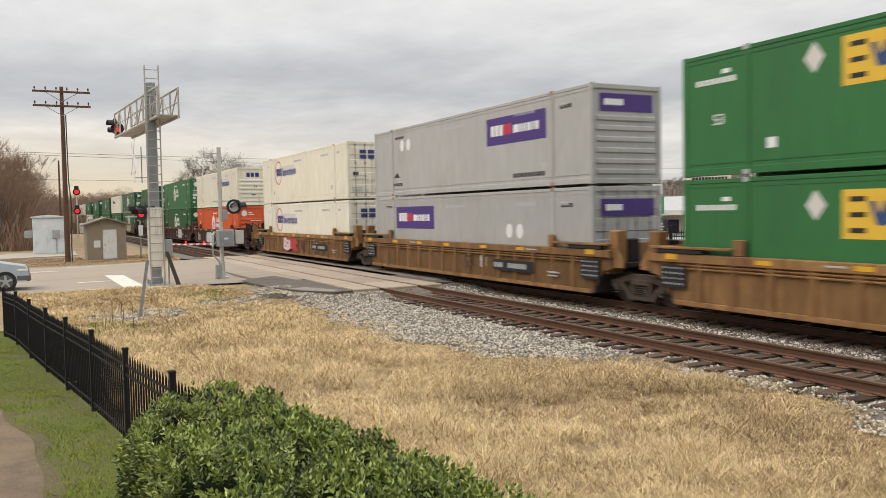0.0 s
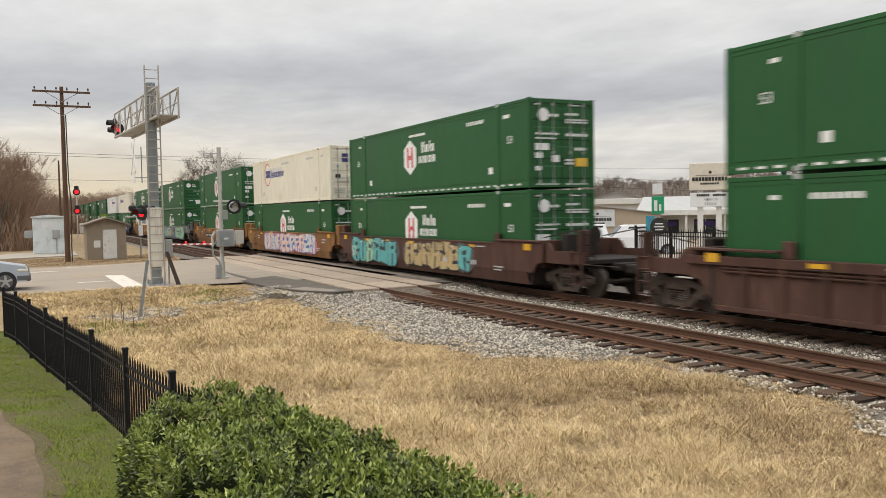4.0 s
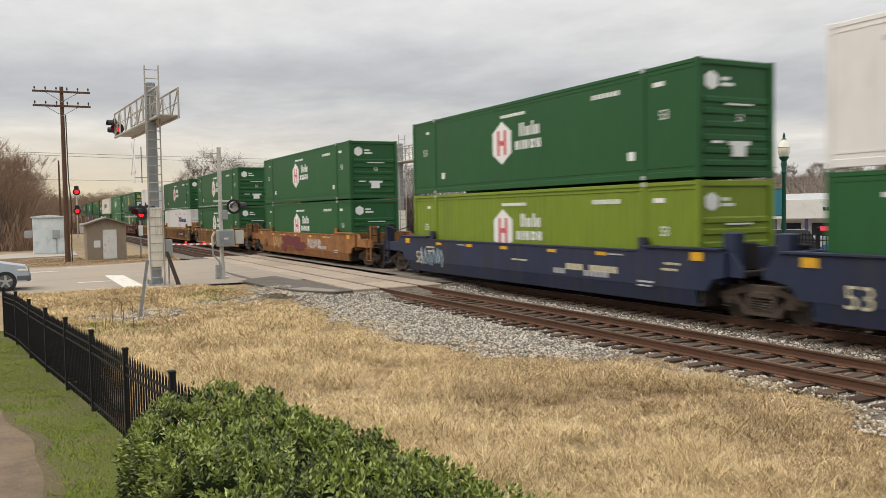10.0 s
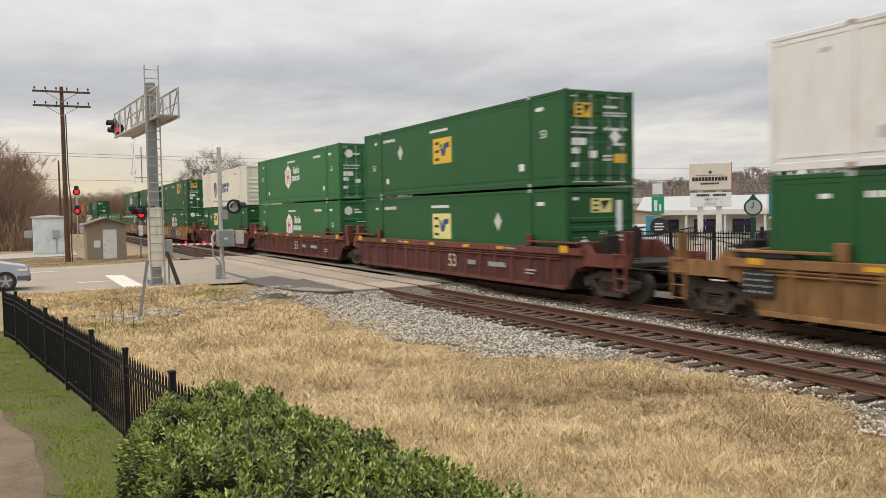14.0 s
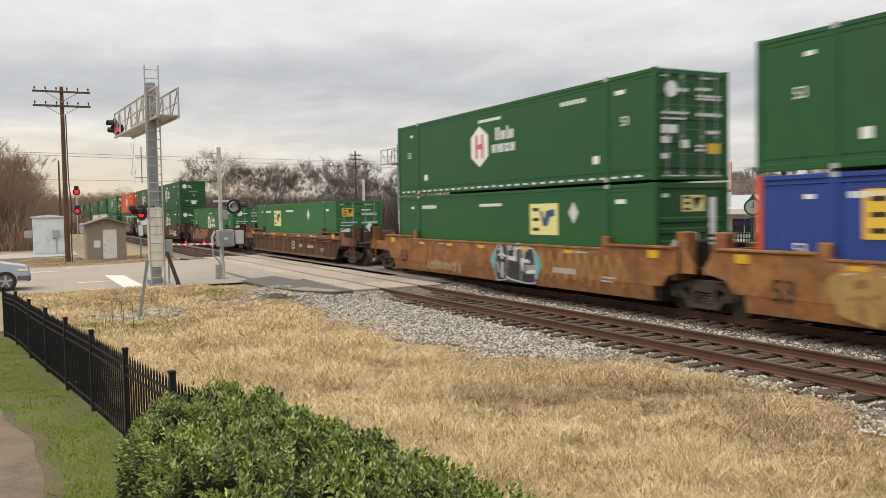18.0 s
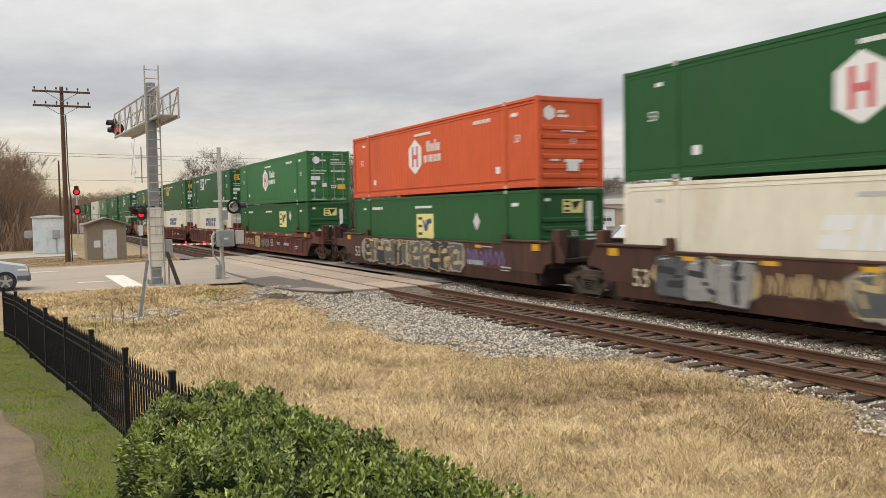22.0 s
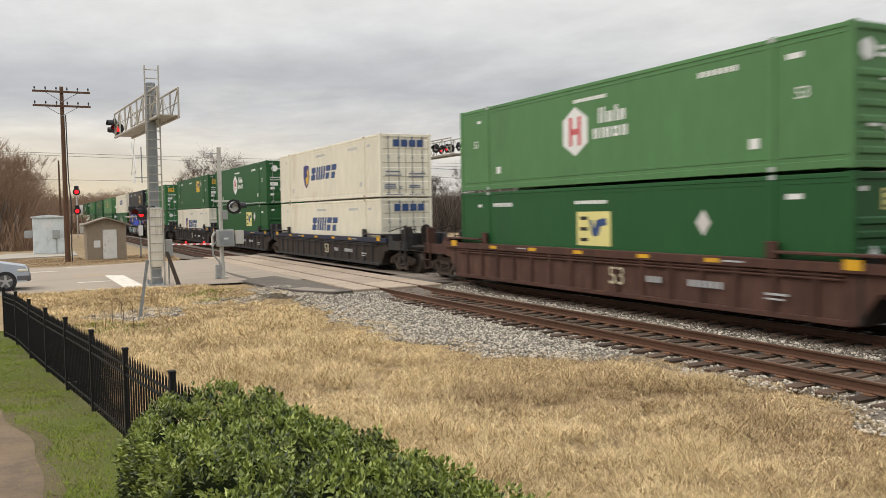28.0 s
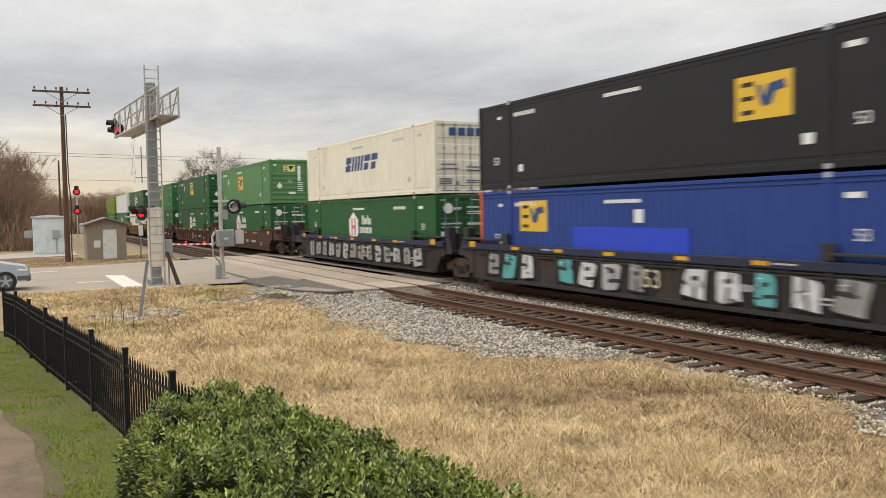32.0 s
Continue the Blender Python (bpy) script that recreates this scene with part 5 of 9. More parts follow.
def graffiti(t, u0, u1, z0, z1, style, cols, seed, x=WX):
    """Spray paint on a side sill: outlined fat letters without meaning, thin tags, faded patches, or one sign a panel. cols: outline, then fills."""
    rnd = random.Random(seed)
    h = z1 - z0
    outl, fills, shine = Shape(), [Shape() for _ in cols[1:]], Shape()
    top = [0.0]

    def up():
        top[0] += 1
        return 0.004 + 0.00011 * top[0]

    def stroke(s, p, q, w):
        du, dz = q[0] - p[0], q[1] - p[1]
        L = math.hypot(du, dz) or 1.0
        ex, ez, nx, nz_ = du / L * w * 0.7, dz / L * w * 0.7, -dz / L * w, du / L * w
        spoly(s, [(p[0] - ex + nx * 0.6, p[1] - ez + nz_ * 0.6), (p[0] - ex - nx * 0.6, p[1] - ez - nz_ * 0.6), (p[0] - nx, p[1] - nz_), (q[0] - nx, q[1] - nz_),
                  (q[0] + ex - nx * 0.6, q[1] + ez - nz_ * 0.6), (q[0] + ex + nx * 0.6, q[1] + ez + nz_ * 0.6), (q[0] + nx, q[1] + nz_), (p[0] + nx, p[1] + nz_)], up(), x)

    def bent(s, pts, w):
        for p, q in zip(pts, pts[1:]):
            stroke(s, p, q, w)

    def slab(s, c, zc, w, hh, lean, grow, jit):
        r = min(w, hh) * (0.10 if style == "panels" else 0.15)
        spoly(s, [(c + sx * (w / 2 + grow - r * ka) + lean * sz + jit[i], zc + sz * (hh / 2 + grow - r * kb) + jit[i + 1])
                  for i, (sx, sz, ka, kb) in enumerate(((-1, -1, 1, 0), (1, -1, 1, 0), (1, -1, 0, 1), (1, 1, 0, 1), (1, 1, 1, 0), (-1, 1, 1, 0), (-1, 1, 0, 1), (-1, -1, 0, 1)))], up(), x)

    def sign(c, w, hh, zc, fill):
        """One fat sign: an outline, its fill and two or three dark cuts."""
        jit = [rnd.uniform(-0.09, 0.09) * hh for _ in range(9)]
        lean = rnd.uniform(-0.03, 0.10) * hh
        slab(outl, c, zc, w, hh, lean, 0.030, jit)
        slab(fill, c, zc, w, hh, lean, 0.0, jit)
        cut = w * 0.075
        k = rnd.randrange(6)
        lo, hi = zc - hh * 0.46, zc + hh * 0.46
        if k in (0, 3):
            stroke(outl, (c + rnd.uniform(-0.1, 0.1) * w, lo), (c, zc - hh * 0.05), cut)
        if k in (0, 4):
            stroke(outl, (c + rnd.uniform(-0.1, 0.1) * w, hi), (c, zc + hh * 0.12), cut)
        if k in (1, 5, 3):
            stroke(outl, (c - w * 0.10, zc + hh * 0.18), (c + w * 0.14, zc + hh * 0.22), cut * 1.2)
        if k in (1, 2):
            stroke(outl, (c - w * 0.12, zc - hh * 0.2), (c + w * 0.44, zc - hh * 0.16), cut)
        if k in (2, 4):
            stroke(outl, (c - w * 0.44, zc + hh * 0.14), (c + w * 0.06, zc + hh * 0.1), cut)
        if k == 5:
            bent(outl, [(c + w * 0.4, zc - hh * 0.05), (c, zc - hh * 0.12), (c + w * 0.05, lo)], cut)
        for _ in range(2 if style == "panels" else 3):
            p = (c + w * rnd.uniform(-0.45, 0.45), zc + hh * rnd.uniform(-0.42, 0.42))
            a_ = rnd.choice((0.2, 1.2, 1.5, 2.0, 2.9)) + rnd.uniform(-0.2, 0.2)
            q_ = hh * rnd.uniform(0.12, 0.36)
            stroke(outl, p, (p[0] + q_ * math.cos(a_) * 0.7, min(hi, max(lo, p[1] + q_ * math.sin(a_)))), cut * rnd.uniform(0.35, 0.8))
        stroke(shine, (c - w * 0.38, zc + hh * 0.36), (c - w * 0.14, zc + hh * 0.40), 0.012)

    zc = (z0 + z1) / 2
    if style == "patch":
        for i in range(max(5, int((u1 - u0) * 3.0))):
            c, q = rnd.uniform(u0, u1), rnd.uniform(0.3, 0.9)
            zz = z0 + h * rnd.uniform(0.2, 0.8)
            spoly(fills[i % len(fills)], [(c + q * rnd.uniform(0.6, 1.2) * math.cos(k * math.pi / 5), min(z1, max(z0, zz + h * 0.3 * rnd.uniform(0.6, 1.2) * math.sin(k * math.pi / 5)))) for k in range(10)], up(), x)
        for i in range(int((u1 - u0) * 1.5)):
            c = rnd.uniform(u0, u1)
            bent(outl, [(c + rnd.uniform(-0.2, 0.6) * k, z0 + h * rnd.uniform(0.15, 0.85)) for k in range(3)], 0.018)
    elif style == "tag":
        u = u0
        while u < u1 - 0.15:
            w = rnd.uniform(0.22, 0.45) * min(1.0, h)
            pts = [(u, z0 + h * rnd.uniform(0.0, 0.3)), (u + w * 0.4, z1 - h * rnd.uniform(0, 0.2)), (u + w, z0 + h * rnd.uniform(0.3, 0.6)), (u + w * rnd.uniform(0.5, 1.2), z0 + h * rnd.uniform(0, 0.2))]
            bent(fills[rnd.randrange(len(fills))], pts, 0.030)
            u += w + rnd.uniform(0.05, 0.16)
    elif style == "panels":
        edge = [8.075 + 7.35 - i * 1.05 for i in range(15)][::-1]
        for a, b in zip(edge, edge[1:]):
            if a < u0 or b > u1 or rnd.random() < 0.10:
                continue
            sign((a + b) / 2, 0.70 * rnd.uniform(0.8, 1.05), h * rnd.uniform(0.8, 1.0), zc, fills[rnd.randrange(len(fills))])
    else:
        cw = 0.78 * h
        n = max(2, round((u1 - u0) / cw))
        cw = (u1 - u0) / n
        if len(cols) > 3:       # a sprayed ground behind the letters
            for i in range(n * 2):
                c, q = u0 + (u1 - u0) * (i + 0.5) / (2 * n), h * rnd.uniform(0.42, 0.55)
                spoly(fills[-1], [(c + q * rnd.uniform(0.8, 1.15) * math.cos(k * math.pi / 6), min(z1 + 0.05, max(z0 - 0.03, zc + q * rnd.uniform(0.85, 1.1) * math.sin(k * math.pi / 6)))) for k in range(12)], up(), x)
        main = fills[:-1] if len(cols) > 3 else fills
        for i in range(n):
            sign(u0 + cw * (i + 0.5), cw * rnd.uniform(0.95, 1.20), h * rnd.uniform(0.80, 0.98), zc + h * rnd.uniform(-0.03, 0.03), main[rnd.randrange(len(main))])
    for s_, nm, m_, lb in [(outl, "graffiti_outline", cols[0], "sprayed outlines"), (shine, "graffiti_highlight", G["white"], "thin white sprayed lines")] + [(f_, "graffiti", m_, "fat sprayed shapes") for f_, m_ in zip(fills, cols[1:])]:
        if s_.v:
            s_.ob(nm, m_, t, lb)


def spray(name, c):
    return mat("spray_" + name, c, 0.6, var=0.22, scale=2.5, fine=20, bump=0, dirt=tuple(x * 0.6 for x in c), dirt_amount=0.4)


G = {n: spray(n, c) for n, c in dict(white=(0.55, 0.55, 0.55), pink=(0.62, 0.36, 0.30), peach=(0.66, 0.47, 0.38), rose=(0.55, 0.16, 0.22), red=(0.42, 0.04, 0.05), teal=(0.10, 0.36, 0.36), green=(0.20, 0.38, 0.18),
                                     mint=(0.28, 0.48, 0.33), blue=(0.06, 0.12, 0.34), purple=(0.16, 0.12, 0.28), sand=(0.42, 0.32, 0.16), grey=(0.26, 0.25, 0.24), dark=(0.03, 0.03, 0.035), sky=(0.30, 0.42, 0.50), lime=(0.36, 0.40, 0.10), wine=(0.13, 0.025, 0.030), ochre=(0.34, 0.21, 0.065), pale=(0.38, 0.38, 0.37), rusty=(0.24, 0.115, 0.05), steel=(0.085, 0.090, 0.092)).items()}

# one row for each unit: where its container's trailing end stands at 0 s, upper load, lower load, well, graffiti
HUB, HUBR = ("hub", "g1", "d", {}), ("hub", "g1", "r", {})
HUB2, HUBR2, HUBDASH = ("hub", "g2", "d", {}), ("hub", "g2", "r", {}), ("hub", "g1", "r", {"dash": 1})
HUBDD = ("hub", "g1", "d", {"dash": 1})
EMPL, EMPD = ("emp", "g1", "r", {"u": 10.25, "z": 1.45, "pale": 1, "right": 1, "low": 1}), ("emp", "g1", "d", {"u": 7.25, "z": 1.15})
EMPR = ("emp", "g1", "d", {"u": 10.2, "z": 1.65, "right": 1})
EMP3 = ("emp", "g3", "r", {"u": 7.25, "z": 1.15})
STGC, STGW, STGD = ("stg", "cream", "r", {"u": 9.0, "plate": 1}), ("stg", "white", "r", {}), ("stg", "cream", "d", {"u": 2.95, "z": 1.9, "plate": 1})
EMPM = ("emp", "g1", "r", {"u": 7.1, "z": 1.18, "pale": 1, "du": 11.9, "low": 1})
SWL, SWU = ("swift", "ivory", "d", {}), ("swift", "ivory", "r", {"badge": 1, "z": 1.15})
CARS = [
    (15.82, ("emp", "g2", "r", {"u": 4.4, "z": 1.62, "du": 3.5}), ("emp", "g2", "r", {"u": 4.4, "z": 1.55, "du": 3.55, "low": 1}), "rib", "tan", None),
    (35.60, ("parcel", "grey", "r", {"z": 1.52}), ("parcel", "grey", "d", {"u": 2.3, "z": 1.55}), "rib", "tan", None),
    (55.32, STGD, ("stg", "ivory", "d", {"u": 2.95, "z": 1.9, "plate": 1}), "rib", "tan", [(5.3, 6.6, 0.42, 1.2, "letters", ("rose", "white", "white")), (6.6, 7.7, 0.42, 1.2, "patch", ("rose", "red")), (11.1, 11.9, 0.6, 1.05, "tag", ("white", "white"))]),
    (79.00, STGC, ("hub", "orange", "r", {}), "rib", "brown", [(1.2, 2.3, 0.4, 1.15, "tag", ("white", "white")), (5.2, 8.2, 0.34, 1.22, "letters", ("sky", "white", "sky"))]),
    (98.63, HUB2, HUBR, "rib", "brown", [(9.9, 12.0, 0.4, 1.4, "letters", ("grey", "white", "white"))]),
    (118.55, HUBDD, EMPL, "rib", "brown", [(7.0, 8.2, 0.5, 1.1, "patch", ("wine", "wine"))]),
    (142.94, HUBDD, HUBDD, "flat", "brown", [(0.8, 6, 0.34, 1.48, "letters", ("dark", "teal", "mint", "steel")), (7, 12.5, 0.4, 1.45, "letters", ("dark", "sand", "teal", "steel"))]),
    (162.01, STGD, HUB, "flat", "gold", [(3.6, 14.0, 0.34, 1.5, "letters", ("blue", "white", "peach", "rose"))]),
    (181.66, HUBDD, HUBDD, "flat", "gold", [(7.9, 9.6, 0.32, 1.5, "letters", ("rose", "peach", "white", "rose")), (9.7, 16.0, 0.32, 1.5, "letters", ("wine", "peach", "pink", "peach"))]),
    (206.10, HUBDASH, HUBR, "flat", "grey", [(4.6, 8.5, 0.42, 1.45, "letters", ("blue", "lime", "sky", "teal")), (8.9, 9.5, 0.6, 1.2, "patch", ("ochre", "ochre")), (10.4, 11.6, 0.36, 1.48, "letters", ("dark", "blue", "rusty", "blue")), (11.6, 16.2, 0.36, 1.48, "letters", ("steel", "mint", "green", "mint"))]),
    (229.59, HUBDASH, SWL, "flat", "gold", [(9.5, 13, 0.5, 1.3, "patch", ("ochre", "rusty", "ochre")), (5.0, 6.4, 0.7, 1.2, "patch", ("rusty", "rusty"))]),
    (253.30, STGD, HUB, "flat", "navy", [(3.6, 6.7, 0.6, 1.36, "letters", ("white", "steel", "purple")), (0.8, 1.4, 0.6, 1.1, "tag", ("grey", "white")), (9, 12, 0.7, 1.2, "tag", ("grey", "grey"))]),
    (273.45, STGW, EMPL, "flat", "navy", [(6.6, 8.3, 0.4, 1.4, "letters", ("rose", "rose", "peach")), (11, 14.5, 0.9, 1.3, "tag", ("grey", "grey"))]),
    (293.11, HUBR, ("hub", "lime", "r", {}), "flat", "navy", [(1.0, 3.2, 0.5, 1.2, "tag", ("grey", "sky"))]),
    (316.68, HUBR, HUBR, "flat", "rust", [(2.6, 4.6, 0.5, 1.3, "tag", ("sand", "sand")), (4.9, 9.6, 0.42, 1.36, "patch", ("wine", "wine")), (9.8, 12.2, 0.75, 1.25, "tag", ("white", "white"))]),
    (340.32, HUBDASH, HUBR, "rib", "tan", None),
    (360.45, HUBDASH, STGW, "rib", "tan", None),
    (380.42, STGW, EMPM, "rib", "tan", None),
    (404.09, EMPD, EMPM, "rib", "maroon", None),
    (423.82, HUB2, HUBR2, "rib", "maroon", None),
    (443.30, SWU, ("emp", "g1", "r", {"u": 4.3, "z": 1.45, "pale": 1, "low": 1, "du": 2.9}), "rib", "maroon", None),
    (467.44, EMPR, HUBR, "flat", "rust", [(0.8, 5.2, 0.4, 1.4, "tag", ("sand", "sand")), (5.7, 9.8, 0.34, 1.48, "letters", ("dark", "grey", "steel")), (10.2, 12.6, 0.4, 1.3, "tag", ("sky", "sky"))]),
    (486.79, HUBR, ("emp", "blue", "d", {"u": 2.6, "z": 1.55, "patch": 1}), "flat", "rust", [(2.3, 5.7, 0.34, 1.46, "letters", ("rusty", "ochre", "sand", "ochre")), (9.5, 14.2, 0.36, 1.46, "letters", ("steel", "sand", "grey"))]),
    (506.20, HUBDD, EMPL, "flat", "rust", [(3.2, 6.0, 0.35, 0.75, "tag", ("sand", "sand")), (8.5, 10.9, 0.3, 1.48, "letters", ("white", "dark", "dark", "teal")), (11, 15.3, 0.4, 1.4, "tag", ("sand", "ochre"))]),
    (530.42, None, ("emp", "g2", "d", {"u": 4.3, "z": 1.5, "du": 11.2, "pale": 1, "low": 1}), "rib", "rustrib", None),
    (554.10, None, ("hub", "g2", "d", {}), "flat", "brown", [(1.3, 7.2, 0.5, 1.5, "patch", ("rusty", "rusty", "rusty"))]),
    (577.61, HUBR, HUBR, "flat", "brown", [(3.5, 5, 0.5, 1.3, "tag", ("grey", "grey")), (12.7, 14.2, 0.5, 1.1, "letters", ("steel", "white", "sky"))]),
    (597.75, HUBR, ("swift", "cream", "d", {"pale": 1}), "flat", "brown", [(1.6, 4.6, 0.36, 1.46, "letters", ("dark", "steel", "grey", "sand")), (5, 7.2, 0.7, 1.2, "tag", ("sand", "sand")), (7.2, 14.5, 0.36, 1.46, "letters", ("sand", "dark", "steel", "grey"))]),
    (618.05, ("hub", "orange", "r", {}), EMPM, "flat", "brown", [(1.8, 11.4, 0.36, 1.48, "letters", ("sand", "dark", "steel", "grey")), (11.8, 14.5, 0.7, 1.3, "tag", ("white", "purple"))]),
    (641.60, HUB2, EMPL, "rib", "maroon", [(5.0, 6.2, 0.4, 1.24, "letters", ("rusty", "sand", "sand")), (2.0, 4.6, 0.5, 1.1, "tag", ("sand", "sand")), (6.4, 8.6, 0.5, 1.1, "tag", ("sand", "grey"))]),
    (661.10, ("emp", "g1", "d", {"u": 4.2, "z": 1.6, "faded": 1}), ("swift", "sooted", "d", {}), "rib", "maroon", None),
    (681.00, ("emp", "g1", "d", {"u": 4.2, "z": 1.6}), SWL, "rib", "maroon", None),
    (704.60, EMPD, HUB, "flat", "rust", [(2.5, 6.2, 0.5, 1.4, "letters", ("dark", "white", "sand")), (6.5, 13, 0.5, 1.4, "tag", ("white", "sand"))]),
    (728.20, HUBDD, EMPL, "rib", "brown", None),
    (747.55, HUB, HUB, "rib", "brown", None),
    (767.60, ("hub", "g3", "r", {}), EMPM, "rib", "brown", None),
    (791.44, ("swift", "cream", "d", {"badge": 1, "z": 1.15}), ("swift", "cream", "d", {}), "rib", "black", None),
    (810.89, HUBDD, EMPL, "rib", "black", None),
    (830.20, ("emp", "g1", "d", {"u": 10.6, "z": 1.5, "du": 12.6}), SWU, "rib", "black", None),
    (854.40, ("emp", "g2", "d", {"u": 7.6, "z": 1.4, "du": 20}), HUB2, "rib", "black", [(1.0, 15.2, 0.38, 1.16, "panels", ("dark", "pale", "teal", "grey"))]),
    (873.90, ("emp", "black", "r", {"u": 11.75, "z": 1.2, "low": 1, "du": 30}), ("emp", "blue", "d", {"u": 2.6, "z": 1.55, "patch": 1, "du": 30}), "rib", "black", [(0.5, 15.5, 0.38, 1.18, "panels", ("dark", "pale", "white", "grey", "teal"))]),
    (893.60, ("swift", "cream", "d", {}), HUB, "rib", "black", [(0.6, 15.5, 0.38, 1.16, "panels", ("dark", "pale", "grey"))]),
    (917.86, EMP3, HUB, "flat", "brown", None),
    (937.60, ("emp", "g1", "r", {"u": 7.25, "z": 1.3}), HUB, "rib", "brown", None),
    (957.40, ("emp", "g2", "r", {"u": 7.25, "z": 1.3}), HUBR, "rib", "brown", None),
    (981.00, HUBR, SWL, "rib", "tan", None),
    (1000.7, ("plain", "white", "r", {}), HUBR2, "rib", "tan", None),
    (1020.4, ("plain", "lime", "r", {}), HUBR2, "rib", "tan", None),
]
SECONDS = 32.0


def travelled(t):
    return 26.0925 * t + 0.011442 * t * t + 5.4158e-5 * t ** 3 + 0.46 * max(0.0, 1 - t / 0.9) ** 2 * (1 + 2 * t / 0.9)


MOVING = []
made_box, made_well = {}, {}


def container_at(spec, x, y, z):
    key = (spec[0], spec[1], spec[2], tuple(sorted(spec[3].items())))
    if key in made_box:
        o = copy_thing(made_box[key], pose(x, y, z))
    else:
        o = made_box[key] = container(*spec)
        o.matrix_basis = pose(x, y, z)
    MOVING.append((o, x, y, z))
    return o


for i, (yend, upper, lower, kind, colour, spr) in enumerate(CARS):
    yc = yend - LEN / 2
    before = CARS[i][0] - CARS[i - 1][0] if i else 19.7
    after = CARS[i + 1][0] - CARS[i][0] if i + 1 < len(CARS) else 23.6
    ends = ("c" if before > 21.5 else "a", "c" if after > 21.5 else "a")
    key = (kind, colour, ends)
    if key in made_well:
        w = copy_thing(made_well[key], pose(XT, yc, 0))
    else:
        w = made_well[key] = well_car(kind, colour, ends)
        w.matrix_basis = pose(XT, yc, 0)
    MOVING.append((w, XT, yc, 0.0))
    container_at(lower, XT, yc, 0.385)
    if upper:
        container_at(upper, XT, yc, 0.385 + HI + 0.045)
for i, (o, x, y, z) in enumerate([q for q in MOVING if q[0].name.startswith("well_car")]):
    # after the copies, so that each unit's own marks stay its own
    _, upper, lower, kind, colour, spr = CARS[i]
    wx = WX if kind == "flat" else -1.517
    tone = M_BLACK if colour in ("tan", "gold", "rust", "grey") else M_CREAMTXT
    side_text("53", 0.68, 9.2 if kind == "rib" else 0.95, 0.78, tone, o, "lettering", wx - 0.004)
    mk = Shape()
    lettering_blocks(mk, 11.0 if colour == "tan" else 10.4, 0.72, 0.16, (0.13,) * 3, 0.07, wx, d=0.010)
    lettering_blocks(mk, 11.9, 0.72, 0.16, (0.12,) * 6, 0.07, wx, d=0.010)
    sbox(mk, 14.2, 14.8, 0.70, 0.75, x=wx); sbox(mk, 14.2, 14.7, 0.60, 0.64, x=wx); sbox(mk, 13.0, 13.6, 1.36, 1.40, x=-1.53); sbox(mk, 4.2, 4.7, 1.37, 1.41, x=-1.53)
    mk.ob("marking", M_SILVER, o, "small rows of marks")
    if colour in ("gold", "navy"):
        a0, a1 = (3.55, 6.4) if colour == "gold" else (10.9, 13.4)
        if colour == "gold" and i != 10:
            q = Shape()
            sbox(q, a0, a1, 0.78, 1.12, x=wx)
            q.ob("number_panel", M_SOOT, o, "black panel with pale bars")
        q = Shape()
        lettering_blocks(q, a0 + 0.12, 0.86, 0.18, (0.16,) * 4, 0.05, wx, d=0.010)
        lettering_blocks(q, a0 + 1.25, 0.86, 0.18, (0.16,) * 6, 0.05, wx, d=0.010)
        lettering_blocks(q, 1.6, 1.2, 0.06, (0.1, 0.16, 0.08, 0.2), 0.04, wx); lettering_blocks(q, 1.7, 1.05, 0.06, (0.2, 0.1, 0.12), 0.04, wx); lettering_blocks(q, 15.2, 1.2, 0.06, (0.1, 0.16, 0.2), 0.04, wx)
        lettering_blocks(q, 15.1, 1.05, 0.06, (0.2, 0.12, 0.14), 0.04, wx); lettering_blocks(q, 8.0, 1.0, 0.05, (0.2, 0.12, 0.3, 0.15), 0.04, wx)
        q.ob("marking", M_SILVER if colour == "gold" else M_CREAMTXT, o, "rows of pale bars")
    if colour == "tan":
        q = Shape()
        sbox(q, 10.9, 13.4, 0.62, 0.98, x=wx)
        q.ob("number_panel", M_SOOT, o, "black panel with pale bars")
        if i < 3:
            q = Shape()
            sbox(q, 9.9, 10.3, 0.66, 1.06, 0.003, -1.43)
            q.ob("repainted_patch", G["white"], o, "white painted-over square")
    for j, (a0, a1, b0, b1, style, cols) in enumerate(spr or []):
        graffiti(o, a0, a1, b0, b1, style, [G[c] for c in cols], 11 + i * 5 + j, wx)
    if i == 22:
        q = Shape()
        lettering_blocks(q, 6.5, 0.72, 0.50, (0.42, 0.42, 0.5), 0.12, wx)
        q.ob("marking", G["wine"], o, "three dark red blocks")
    if i == 26:     # slanted golden blocks of the car's owner
        q = Shape()
        lettering_blocks(q, 9.9, 0.74, 0.46, (0.52, 0.56, 0.5, 0.5), 0.10, wx, lean=0.25)
        sbox(q, 9.8, 12.5, 0.62, 0.68, x=wx)
        q.ob("marking", G["ochre"], o, "slanted golden blocks")
# ---------- crossing signals and trackside things ----------
M_ALU = mat("cast_aluminium", (0.50, 0.49, 0.45), 0.5, 0.2, var=0.12, scale=2, fine=25, bump=0.1, dirt=(0.25, 0.24, 0.22), dirt_amount=0.3)
M_ALUD = mat("galvanised_steel", (0.27, 0.29, 0.30), 0.55, 0.4, var=0.15, scale=2, fine=25, bump=0.1, dirt=(0.17, 0.17, 0.17), dirt_amount=0.35)
M_TRUSS = mat("weathered_truss", (0.40, 0.38, 0.34), 0.6, 0.2, var=0.15, scale=3, fine=20, bump=0.1, dirt=(0.26, 0.23, 0.19), dirt_amount=0.4)
M_COVER = mat("brushed_cover", (0.80, 0.77, 0.70), 0.38, 0.45, var=0.12, scale=1.2, fine=12, bump=0.05, stretch=(4, 4, 0.4), dirt=(0.35, 0.31, 0.25), dirt_amount=0.35)
